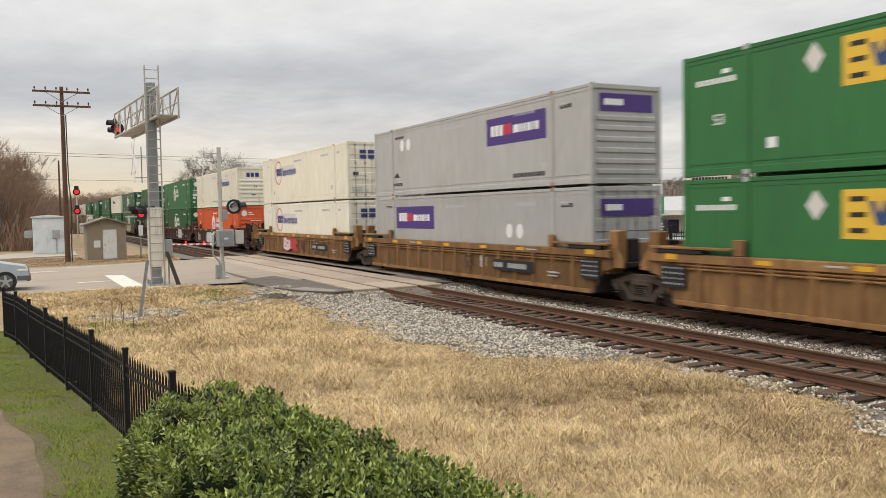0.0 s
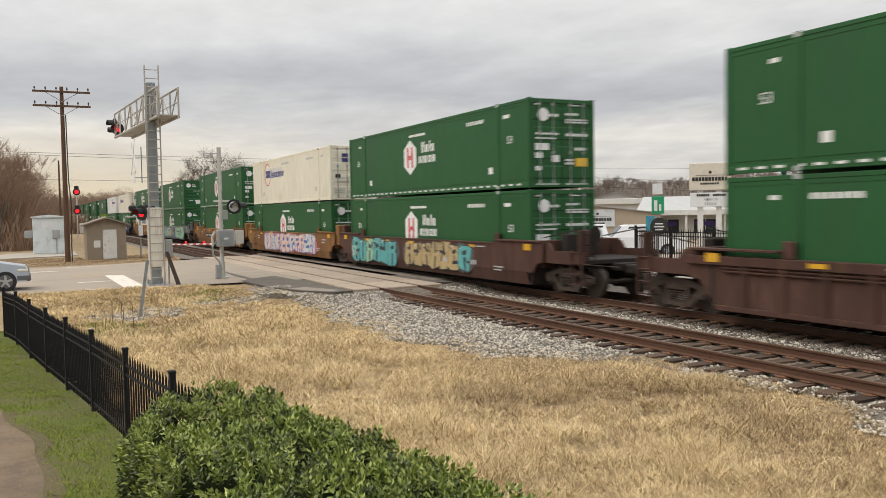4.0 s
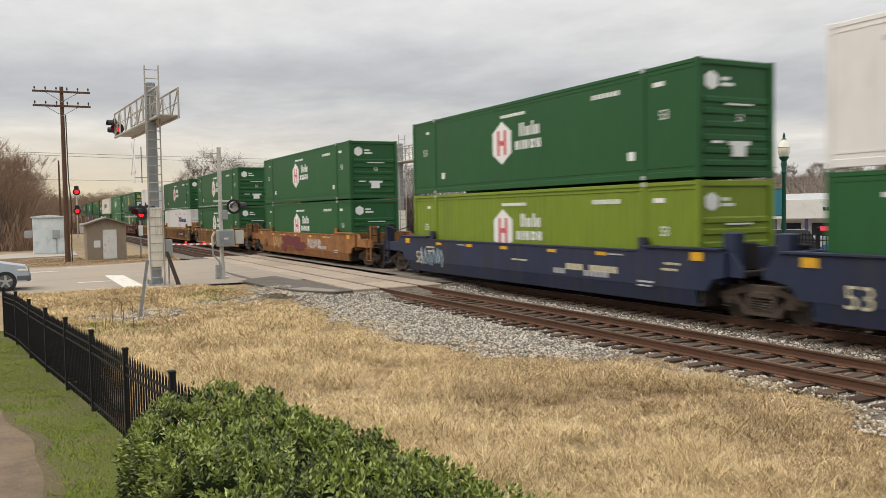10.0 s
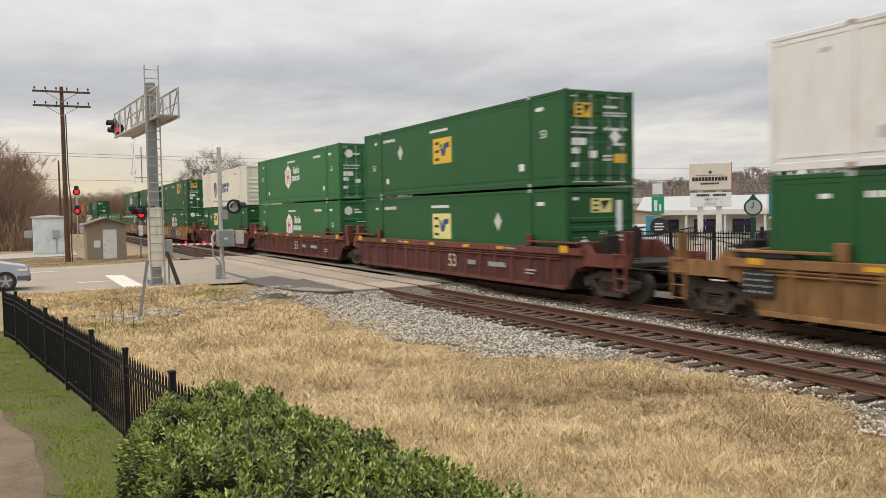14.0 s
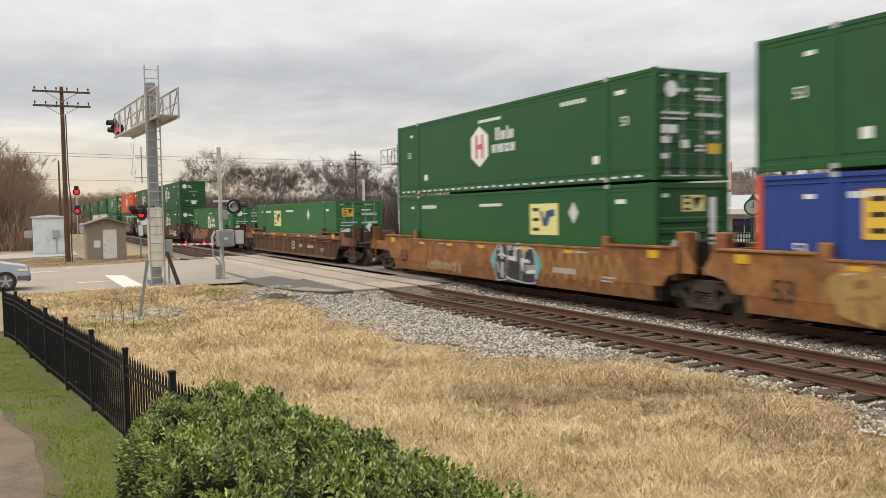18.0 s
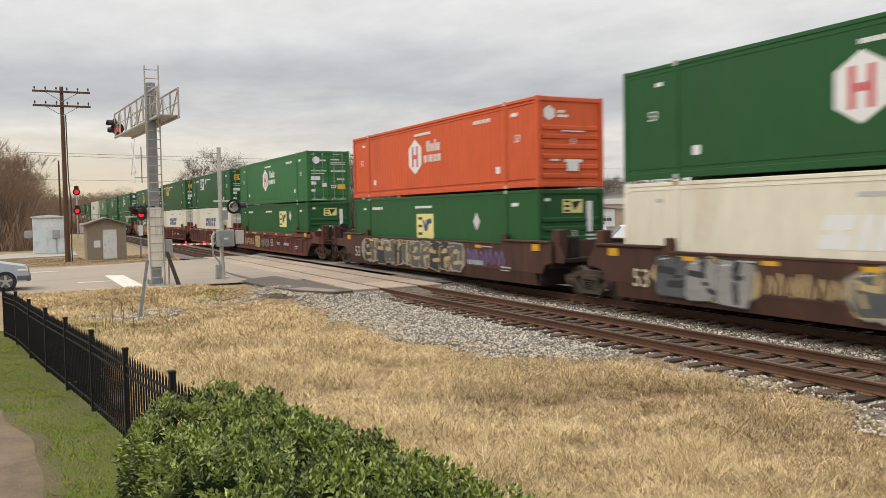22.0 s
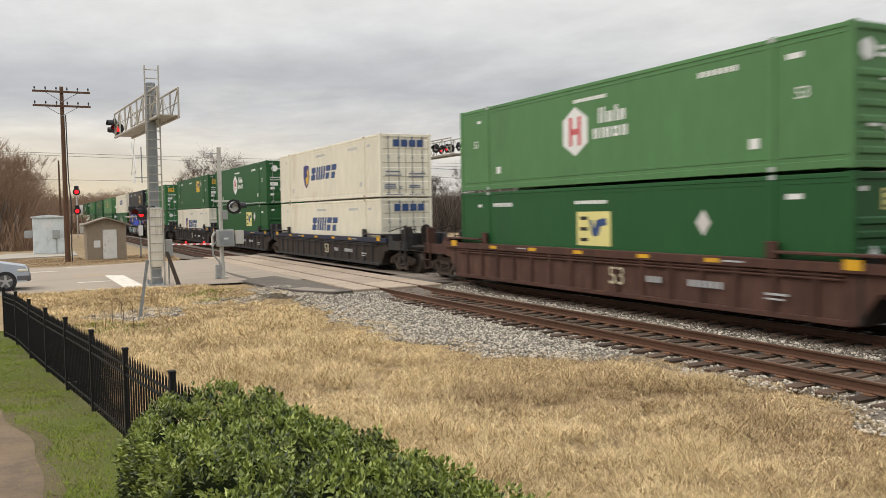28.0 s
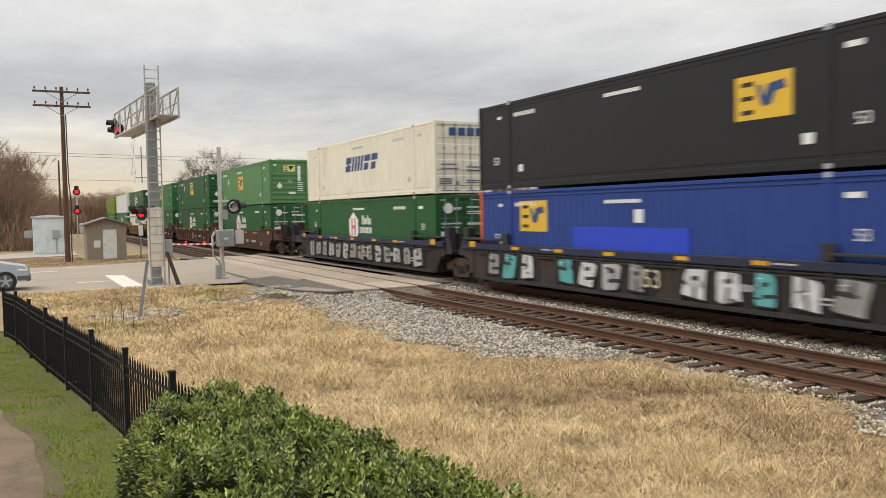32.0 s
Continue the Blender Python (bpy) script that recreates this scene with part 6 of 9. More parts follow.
M_BLK = mat("black_hood", (0.018, 0.018, 0.02), 0.55, var=0.2)
M_LENS = mat("clear_lens", (0.60, 0.62, 0.62), 0.25, var=0.15, bump=0)
M_REDLIT = mat("lit_red_lens", (0.9, 0.012, 0.02), 0.3, var=0.02, bump=0, emit=1.5)
M_WHITESIGN = mat("sign_white", (0.66, 0.67, 0.67), 0.5, var=0.06, dirt=(0.45, 0.43, 0.40), dirt_amount=0.3)
M_REDPAINT = mat("sign_red", (0.48, 0.05, 0.05), 0.5, var=0.1)
M_POLE = mat("creosoted_pole", (0.105, 0.058, 0.036), 0.9, var=0.3, scale=3, fine=25, bump=0.4, stretch=(3, 3, 0.25), dirt=(0.05, 0.03, 0.02), dirt_amount=0.4)
M_WIRE = mat("cable", (0.03, 0.03, 0.032), 0.6, var=0.1, bump=0)
M_FENCE = mat("black_fence_paint", (0.008, 0.008, 0.009), 0.6, spec=0.25, var=0.2, scale=4, fine=40, bump=0.1)
M_SHED = mat("tan_shed_wall", (0.25, 0.205, 0.155), 0.85, var=0.12, scale=1.5, fine=30, bump=0.2, dirt=(0.16, 0.13, 0.10), dirt_amount=0.35)
M_SHEDROOF = mat("shed_roof", (0.20, 0.165, 0.13), 0.85, var=0.2, scale=3, fine=20, bump=0.3)
M_DOORW = mat("white_door", (0.62, 0.62, 0.60), 0.6, var=0.07, dirt=(0.42, 0.40, 0.36), dirt_amount=0.3)
M_CABINET = mat("pale_cabinet", (0.60, 0.645, 0.655), 0.5, 0.1, var=0.1, scale=1.2, dirt=(0.33, 0.34, 0.33), dirt_amount=0.35)
M_GREYBOX = mat("grey_steel_box", (0.32, 0.33, 0.32), 0.55, 0.2, var=0.12, dirt=(0.2, 0.19, 0.17), dirt_amount=0.3)


def lamp_head(t, name, p, d, r=0.30, lit=False, face=0.155):
    """A round crossing lamp: background disc, lens and hood. p: centre, d: the way that it faces."""
    p, d = Vector(p), Vector(d).normalized()
    side = d.cross(Vector((0, 0, 1))).normalized()
    up = side.cross(d)
    s = Shape()
    s.cyl(p - d * 0.015, p + d * 0.015, r, 22)
    s.cyl(p - d * 0.16, p - d * 0.015, 0.12, 14, 0.16)
    head = s.ob(name, M_BLK, t, "round black lamp background")
    s = Shape()
    s.cyl(p + d * 0.016, p + d * 0.05, face, 18, face * 0.85)
    s.ob("lens", M_REDLIT if lit else M_LENS, head, "glowing red lens" if lit else "unlit lens")
    s = Shape()
    n = 10
    for i in range(n):
        a0, a1 = [math.pi * (-0.08 + 1.16 * k / n) for k in (i, i + 1)]
        q = [p + (side * math.cos(a) + up * math.sin(a)) * 0.175 for a in (a0, a1)]
        fr = [q[0] + d * 0.34, q[1] + d * 0.34]
        o = [p + (side * math.cos(a) + up * math.sin(a)) * 0.19 for a in (a0, a1)]
        fo = [o[0] + d * 0.34, o[1] + d * 0.34]
        s.solid([q[0], q[1], fr[1], fr[0], o[0], o[1], fo[1], fo[0]], [(0, 1, 2, 3), (4, 5, 6, 7), (0, 1, 5, 4), (2, 3, 7, 6)])
    s.ob("hood", M_BLK, head)
    return head


def cantilever(base, zt, back, end, zp, label, ladder=True, lamps=(), half=0.45):
    """A crossing signal mast with a walkway truss. back, end: ends of the walkway on the plan; zp: its height."""
    bx, by, bz = base
    t = thing("cantilever_signal", label, "crossing signal")
    s = Shape()
    s.box(bx - 0.19, bx + 0.19, by - 0.19, by + 0.19, bz, zt, 0.04)
    s.ob("mast", M_ALUD, t, "tapered galvanised mast")
    s = Shape()
    s.box(bx - 0.34, bx + 0.34, by - 0.34, by + 0.34, bz - 0.02, bz + 0.08, 0.02)
    for sx in (-1, 1):
        for sy in (-1, 1):
            s.cyl((bx + sx * 0.27, by + sy * 0.27, bz + 0.06), (bx + sx * 0.27, by + sy * 0.27, bz + 0.26), 0.03, 6)
    s.ob("base_plate", M_ALUD, t)
    s = Shape()
    s.box(bx - 0.30, bx + 0.26, by - 0.26, by - 0.195, bz + 0.75, bz + 3.08, 0.02)
    s.ob("cover_plate", M_COVER, t, "bright brushed metal cover")
    if ladder:
        lad = Shape()
        lad.box(bx - 0.25, bx - 0.20, by - 0.36, by - 0.31, bz + 0.1, zt + 0.62, 0.008)
        rail = lad.ob("ladder_rail", M_TRUSS, t)
        lad = Shape()
        lad.box(bx + 0.26, bx + 0.31, by - 0.36, by - 0.31, bz + 0.1, zt + 0.62, 0.008)
        lad.ob("ladder_rail", M_TRUSS, t)
        z = bz + 0.35
        while z < zt + 0.6:
            r = Shape()
            r.cyl((bx - 0.22, by - 0.335, z), (bx + 0.28, by - 0.335, z), 0.018, 6)
            r.ob("rung", M_TRUSS, t)
            z += 0.335
    a, b = Vector((back[0], back[1], zp)), Vector((end[0], end[1], zp))
    d = (b - a).normalized()
    w = Vector((-d.y, d.x, 0))
    L = (b - a).length
    for off in (-half, half):
        s = Shape()
        s.cyl(a + w * off, b + w * off, 0.06, 8)
        s.ob("lower_chord", M_TRUSS, t)
        s = Shape()
        s.cyl(a + w * off + Vector((0, 0, 1.08)), b + w * off + Vector((0, 0, 1.08)), 0.042, 8)
        s.ob("handrail", M_TRUSS, t)
        s = Shape()
        s.cyl(a + w * off + Vector((0, 0, 0.55)), b + w * off + Vector((0, 0, 0.55)), 0.022, 6)
        s.ob("mid_rail", M_TRUSS, t)
        n = max(3, int(L / 1.25))
        for i in range(n + 1):
            p = a + (b - a) * (i / n) + w * off
            s = Shape()
            s.cyl(p, p + Vector((0, 0, 1.08)), 0.034, 6)
            s.ob("rail_post", M_TRUSS, t)
            if i:
                q = a + (b - a) * ((i - 1) / n) + w * off
                s = Shape()
                s.cyl(q + Vector((0, 0, 1.08 if i % 2 else 0)), p + Vector((0, 0, 0 if i % 2 else 1.08)), 0.026, 6)
                s.ob("diagonal", M_TRUSS, t)
    s = Shape()
    for i in range(int(L / 0.28)):
        p = a + d * (0.14 + i * 0.28)
        q = [p - w * (half - 0.03) - d * 0.12, p + w * (half - 0.03) - d * 0.12, p + w * (half - 0.03) + d * 0.12, p - w * (half - 0.03) + d * 0.12]
        s.solid([v + Vector((0, 0, h)) for h in (0.03, 0.07) for v in q], [(0, 1, 2, 3), (4, 5, 6, 7), (0, 1, 5, 4), (1, 2, 6, 5), (2, 3, 7, 6), (3, 0, 4, 7)])
    g = s.ob("walkway", M_TRUSS, t, "grating walkway")
    g["kind"] = "stuff"
    for p, lit, way in lamps:
        lamp_head(t, "lamp", p, way, 0.30, lit)
    return t


near_mast = cantilever((4.42, 33.9, -0.1), 7.85, (4.84, 32.3), (4.23, 41.6), 6.38, "galvanised cantilever crossing signal mast with ladder and walkway",
                       half=0.38, lamps=(((3.96, 41.6, 6.80), True, (-0.45, -0.9, 0)), ((3.86, 41.75, 7.02), False, (-1, -0.2, 0)), ((3.92, 42.1, 6.72), False, (-1, 0.25, 0))))
near_mast.matrix_basis = pose(0.17, 0, 0)
s = Shape()      # crossbuck on the near mast, seen almost edge-on
for sg in (-1, 1):
    s.solid([Vector((3.72 + 0.012 * sg, 33.9 + sg * a * 0.55 + k * 0.10, 4.95 + a * 0.55 + h * 0.10)) for a, k, h in ((-1, -1, 1), (-1, 1, -1), (1, 1, -1), (1, -1, 1))] +
            [Vector((3.74 + 0.012 * sg, 33.9 + sg * a * 0.55 + k * 0.10, 4.95 + a * 0.55 + h * 0.10)) for a, k, h in ((-1, -1, 1), (-1, 1, -1), (1, 1, -1), (1, -1, 1))],
            [(0, 1, 2, 3), (4, 5, 6, 7), (0, 1, 5, 4), (1, 2, 6, 5), (2, 3, 7, 6), (3, 0, 4, 7)])
s.ob("crossbuck", M_WHITESIGN, near_mast, "white crossed boards seen edge-on")
s = Shape()
s.box(3.72, 3.75, 33.65, 34.15, 3.95, 4.35, 0.005)
s.ob("sign_plate", M_WHITESIGN, near_mast)
s = Shape()
s.cyl((4.02, 33.9, 3.95), (4.02, 33.9, 5.35), 0.02, 6)
s.cyl((3.73, 33.9, 4.95), (4.3, 33.9, 4.95), 0.018, 6)
s.cyl((3.73, 33.9, 4.15), (4.3, 33.9, 4.15), 0.018, 6)
s.ob("sign_bracket", M_ALUD, near_mast)
s = Shape()
s.box(4.78, 5.05, 33.7, 33.9, 1.05, 1.72, 0.02)
s.cyl((4.9, 33.8, 1.05), (4.9, 33.8, -0.1), 0.03, 6)
s.ob("junction_box", M_GREYBOX, near_mast, "small grey junction box")

pair = thing("crossing_flasher", "round crossing lamps low on the signal mast, one lit red", "crossing lamp", pose(0.13, 0, -0.14))
lamp_head(pair, "lamp", (3.98, 33.75, 2.92), (-0.8, -0.6, 0), 0.30, True)
lamp_head(pair, "lamp", (4.16, 33.9, 3.05), (0.9, -0.2, 0), 0.28, False)
s = Shape()
s.cyl((3.4, 33.95, 2.78), (4.25, 33.95, 2.78), 0.03, 8)
s.ob("lamp_arm", M_ALU, pair)
s = Shape()
s.box(3.52, 3.80, 33.78, 33.90, 2.98, 3.22, 0.05)
s.ob("lamp_housing", M_BLK, pair)

brace = Shape()
brace.solid([Vector(v) for v in ((4.74, 33.5, 1.25), (4.86, 33.5, 1.25), (4.74, 33.6, 1.25), (4.86, 33.6, 1.25), (5.12, 33.3, -0.12), (5.28, 33.3, -0.12), (5.12, 33.42, -0.12), (5.28, 33.42, -0.12))],
            [(0, 1, 3, 2), (4, 5, 7, 6), (0, 1, 5, 4), (1, 3, 7, 5), (3, 2, 6, 7), (2, 0, 4, 6)])
tagged(brace.ob("leaning_plank", mat("dark_board", (0.060, 0.045, 0.036), 0.9, var=0.3, scale=3, fine=25, bump=0.4, stretch=(3, 3, 0.25))), "weathered dark plank leaning on the signal mast", "plank").location.x = 0.17
post = Shape()
post.solid([Vector(v) for v in ((2.90, 25.43, -0.4), (2.99, 25.43, -0.4), (2.90, 25.47, -0.4), (2.99, 25.47, -0.4), (3.17, 25.40, 1.36), (3.26, 25.40, 1.36), (3.17, 25.44, 1.36), (3.26, 25.44, 1.36))],
           [(0, 1, 3, 2), (4, 5, 7, 6), (0, 1, 5, 4), (1, 3, 7, 5), (3, 2, 6, 7), (2, 0, 4, 6)])
tagged(post.ob("sign_post", M_ALUD), "leaning galvanised steel post without a sign", "post")


def crossing_gate(x, y, z, tip):
    t = thing("crossing_gate", "aluminium crossing gate mast with lowered striped arm", "crossing gate")
    s = Shape()
    s.cyl((x, y, z), (x, y, 5.48), 0.085, 14)
    s.ob("mast", M_ALU, t)
    s = Shape()
    s.box(x - 0.22, x + 0.22, y - 0.22, y + 0.22, z - 0.02, z + 0.10, 0.02)
    s.cyl((x, y, z), (x, y, z + 0.75), 0.14, 14, 0.11)
    s.ob("base", M_ALU, t, "cast aluminium base")
    s = Shape()
    s.box(x - 0.30, x - 0.10, y - 0.22, y - 0.02, z + 0.02, z + 0.62, 0.02)
    s.ob("base_box", M_GREYBOX, t, "small grey box at the base")
    s = Shape()
    s.box(x - 0.24, x + 0.46, y - 0.42, y - 0.06, 1.32, 2.03, 0.03)
    box = s.ob("gate_mechanism", M_GREYBOX, t, "grey steel gate machine box")
    s = Shape()
    s.box(x - 0.16, x + 0.38, y - 0.432, y - 0.419, 1.40, 1.95, 0.004)
    s.ob("cover", M_ALUD, box)
    s = Shape()
    s.box(x + 0.02, x + 0.20, y - 0.437, y - 0.431, 1.62, 1.70)
    s.ob("name_plate", M_WHITESIGN, box)
    s = Shape()
    s.tube([(x - 0.24, y - 0.2, 1.55), (x - 0.42, y - 0.2, 1.35), (x - 0.40, y - 0.2, 1.0), (x - 0.18, y - 0.2, 0.72), (x - 0.1, y - 0.2, 0.5), (x - 0.15, y - 0.15, 0.3)], 0.035, 8)
    s.ob("conduit", M_GREYBOX, t, "bent flexible conduit")
    s = Shape()
    s.tube([(x - 0.30, y - 0.2, 1.95), (x - 0.42, y - 0.2, 1.75), (x - 0.40, y - 0.2, 1.35)], 0.05, 8)
    s.ob("counterweight_arm", M_ALU, t)
    s = Shape()
    s.box(x + 0.52, x + 0.88, y - 0.3, y - 0.26, 1.42, 2.0, 0.01)
    s.ob("side_plate", M_ALU, t, "small bright plate")
    s = Shape()
    s.tube([(x + 0.44, y - 0.2, 1.9), (x + 0.62, y - 0.2, 1.78), (x + 0.55, y - 0.2, 1.4)], 0.035, 8)
    s.ob("linkage", M_ALUD, t)
    s = Shape()
    s.cyl((x - 0.65, y, 5.2), (x, y, 5.22), 0.018, 6)
    s.ob("top_arm", M_ALUD, t)
    s = Shape()
    s.box(x - 0.30, x + 0.55, y - 0.05, y + 0.0, 3.18, 3.26, 0.01)
    s.ob("lamp_arm", M_ALU, t)
    s = Shape()
    s.box(x + 0.05, x + 0.27, y - 0.16, y - 0.02, 2.45, 2.85, 0.02)
    s.ob("bell", M_GREYBOX, t, "grey bell housing")
    lamp_head(t, "lamp", (x + 0.53, y - 0.12, 2.99), (0.10, -1, 0.0), 0.31, False, 0.215)
    lamp_head(t, "lamp", (x + 0.74, y + 0.12, 2.99), (1, 0.25, 0), 0.30, False)
    a, b = Vector((x - 0.3, y + 0.1, 1.42)), Vector(tip)
    d = b - a
    n = 14
    for i in range(n):
        s = Shape()
        s.cyl(a + d * (i / n), a + d * ((i + 1) / n), 0.04 - 0.012 * i / n, 6)
        s.ob("arm_band", M_REDPAINT if i % 2 else M_WHITESIGN, t, "red band" if i % 2 else "white band")
    for k in (0.20, 0.60, 0.98):
        p = a + d * k
        s = Shape()
        s.cyl(p + Vector((0, 0, 0.05)), p + Vector((0, 0, 0.14)), 0.04, 10)
        s.ob("arm_lamp", M_REDLIT, t, "small glowing red arm lamp")
    return t


crossing_gate(7.42, 35.1, -0.05, (6.13, 40.5, 1.3))

# far side of the road: flasher post with a white plate, wayside signal
fl = thing("flasher_post", "thin grey post with a white plate beyond the road", "sign post")
s = Shape()
s.cyl((7.1, 59.3, -0.15), (7.1, 59.3, 2.7), 0.05, 8)
s.ob("post", M_ALUD, fl)
s = Shape()
s.box(6.98, 7.26, 59.2, 59.24, 1.35, 2.05, 0.005)
s.ob("plate", M_WHITESIGN, fl)
ws = thing("wayside_signal", "railway signal mast with two glowing red heads", "railway signal")
s = Shape()
s.cyl((6.95, 128.3, -0.3), (6.95, 128.3, 7.1), 0.09, 10)
s.ob("mast", M_ALU, ws)
for z in (6.35, 3.60):
    s = Shape()
    s.cyl((6.95, 128.1, z), (6.95, 128.16, z), 0.50, 20)
    s.box(6.65, 7.25, 127.9, 128.2, z - 0.1, z + 0.85, 0.08)
    h = s.ob("signal_head", M_BLK, ws, "black signal head")
    s = Shape()
    s.cyl((6.95, 127.86, z), (6.95, 127.92, z), 0.27, 18)
    s.ob("lens", M_REDLIT, h, "glowing red lens")
s = Shape()
s.box(7.2, 7.75, 128.0, 128.4, 0.4, 1.9, 0.03)
s.ob("relay_box", M_ALU, ws)


def utility_pole(x, y, h, arms, label, r=0.17):
    t = thing("utility_pole", label, "utility pole")
    z0 = float(gz(x, y)) - 0.1
    s = Shape()
    s.cyl((x, y, z0), (x, y, h), r, 12, r * 0.65)
    s.ob("pole", M_POLE, t)
    for z, w in arms:
        s = Shape()
        s.box(x - w / 2, x + w / 2, y - 0.2, y - 0.09, z - 0.06, z + 0.06, 0.01)
        a = s.ob("crossarm", M_POLE, t)
        for i in range(6):
            xx = x - w / 2 + 0.12 + (w - 0.24) * i / 5
            q = Shape()
            q.cyl((xx, y - 0.145, z + 0.06), (xx, y - 0.145, z + 0.15), 0.02, 6)
            q.cyl((xx, y - 0.145, z + 0.15), (xx, y - 0.145, z + 0.28), 0.055, 8, 0.035)
            q.ob("insulator", M_BLK, a)
        q = Shape()
        q.cyl((x - w * 0.28, y - 0.145, z - 0.05), (x, y - 0.16, z - 0.6), 0.018, 6)
        q.cyl((x + w * 0.28, y - 0.145, z - 0.05), (x, y - 0.16, z - 0.6), 0.018, 6)
        q.ob("brace", M_ALUD, a)
    return t


up = utility_pole(2.42, 56.3, 10.75, ((10.42, 3.25), (9.55, 3.25)), "tall brown wooden utility pole with two crossarms")
s = Shape()
s.tube([(2.60, 56.2, 9.0), (2.62, 56.15, 5.0), (2.74, 56.15, 3.2), (2.66, 56.15, 1.0), (2.66, 56.15, -0.2)], 0.035, 6)
s.ob("riser_cable", M_WIRE, up, "dark cable running down the pole")
utility_pole(2.80, 75.0, 7.4, (), "thin wooden pole behind the cabinets", 0.10)
utility_pole(50.3, 130.6, 13.0, ((11.6, 2.6), (12.3, 2.0)), "distant utility pole among bare trees", 0.2)
s = Shape()
s.cyl((33.1, 83.7, -0.9), (33.1, 83.7, 6.25), 0.14, 10)
tagged(s.ob("white_post", M_ALU), "plain pale metal post beyond the train", "post")


def cable(a, b, sag, label, r=0.022):
    s = Shape()
    pts = []
    for i in range(15):
        k = i / 14
        pts.append(Vector(a).lerp(Vector(b), k) - Vector((0, 0, sag * 4 * k * (1 - k))))
    s.tube(pts, r, 5)
    tagged(s.ob("overhead_cable", M_WIRE), label, "cable")


cable((-60, 46, 7.75), (120, 160, 11.3), 0.5, "thin overhead cable strung beyond the road", 0.016)
cable((-60, 46, 7.2), (120, 160, 13.0), 0.5, "thin overhead cable strung beyond the road", 0.016)
cable((-60, 46, 5.8), (110, 175, 9.0), 0.4, "thin overhead cable strung beyond the road", 0.016)
cable((45.8, 100.0, 8.7), (90, 72, 5.2), 0.4, "overhead cable sloping behind the warehouses", 0.02)
cable((45.8, 100.0, 7.6), (90, 72, 4.0), 0.4, "overhead cable sloping behind the warehouses", 0.02)
cable((38, 120.0, 10.5), (110, 95, 8.8), 0.6, "overhead cable in front of bare trees", 0.02)


def shed():
    t = thing("equipment_shed", "small tan signal shed with a white door", "shed")
    x0, x1, y0, y1 = 3.62, 6.0, 57.5, 60.2
    s = Shape()
    s.prism([(x0, -0.2), (x1, -0.2), (x1, 2.15), ((x0 + x1) / 2, 2.52), (x0, 2.15)], "y", y0, y1)
    wall = s.ob("wall", M_SHED, t)
    for sg in (-1, 1):
        s = Shape()
        mx = (x0 + x1) / 2
        s.prism([(mx, 2.56), (mx, 2.66), (mx + sg * 1.48, 2.17), (mx + sg * 1.48, 2.07)], "y", y0 - 0.25, y1 + 0.2)
        s.ob("roof", M_SHEDROOF, t)
    s = Shape()
    s.box(4.62, 5.36, y0 - 0.05, y0 - 0.003, -0.05, 1.78, 0.01)
    s.box(4.57, 4.62, y0 - 0.06, y0 - 0.003, -0.05, 1.84)
    s.box(5.36, 5.41, y0 - 0.06, y0 - 0.003, -0.05, 1.84)
    s.box(4.57, 5.41, y0 - 0.06, y0 - 0.003, 1.78, 1.84)
    d = s.ob("door", M_DOORW, t, "white steel door")
    s = Shape()
    s.cyl((4.70, y0 - 0.1, 0.85), (4.70, y0 - 0.05, 0.85), 0.04, 8)
    s.ob("handle", M_ALUD, d)
    s = Shape()
    s.box(4.02, 4.42, y0 - 0.02, y0 - 0.003, 0.70, 1.15, 0.004)
    s.ob("notice", M_DOORW, t, "white notice")
    s = Shape()
    s.box(4.72, 5.04, y0 - 0.04, y0 - 0.003, 2.14, 2.32, 0.01)
    s.ob("vent", M_SHEDROOF, t)


shed()
cab = thing("relay_cabinet", "pale blue-grey steel relay cabinet on concrete", "cabinet")
s = Shape()
s.box(0.63, 2.75, 68.2, 70.3, -0.1, 2.70, 0.03)
s.ob("body", M_CABINET, cab)
s = Shape()
s.prism([(0.52, 2.70), (2.86, 2.70), (2.86, 2.78), (1.69, 2.92), (0.52, 2.78)], "y", 68.05, 70.4)
s.ob("roof", M_CABINET, cab)
s = Shape()
s.box(1.25, 2.0, 68.16, 68.197, 1.95, 2.45, 0.004)
s.ob("notice", M_WHITESIGN, cab)
for a, b in ((0.66, 1.65), (1.73, 2.72)):
    s = Shape()
    s.box(a + 0.03, b - 0.03, 68.17, 68.198, 0.05, 2.62, 0.01)
    s.ob("door", M_CABINET, cab)
s = Shape()
s.box(1.95, 2.45, 67.98, 68.18, 1.15, 1.75, 0.02)
s.cyl((2.2, 68.1, 1.15), (2.2, 68.1, -0.1), 0.03, 6)
s.ob("meter_box", M_GREYBOX, cab)
s = Shape()
s.box(0.05, 0.62, 68.4, 68.9, 1.2, 1.75, 0.02)
s.ob("side_box", M_GREYBOX, cab)
s = Shape()
s.prism([(-1.5, 62.5), (3.4, 64.0), (3.6, 71.5), (-1.0, 71.5), (-4.0, 62.0)], "z", -0.3, -0.02)
tagged(s.ob("concrete_slab", M_SIDEW), "pale concrete drive beside the cabinets", "pavement", kind="structure")


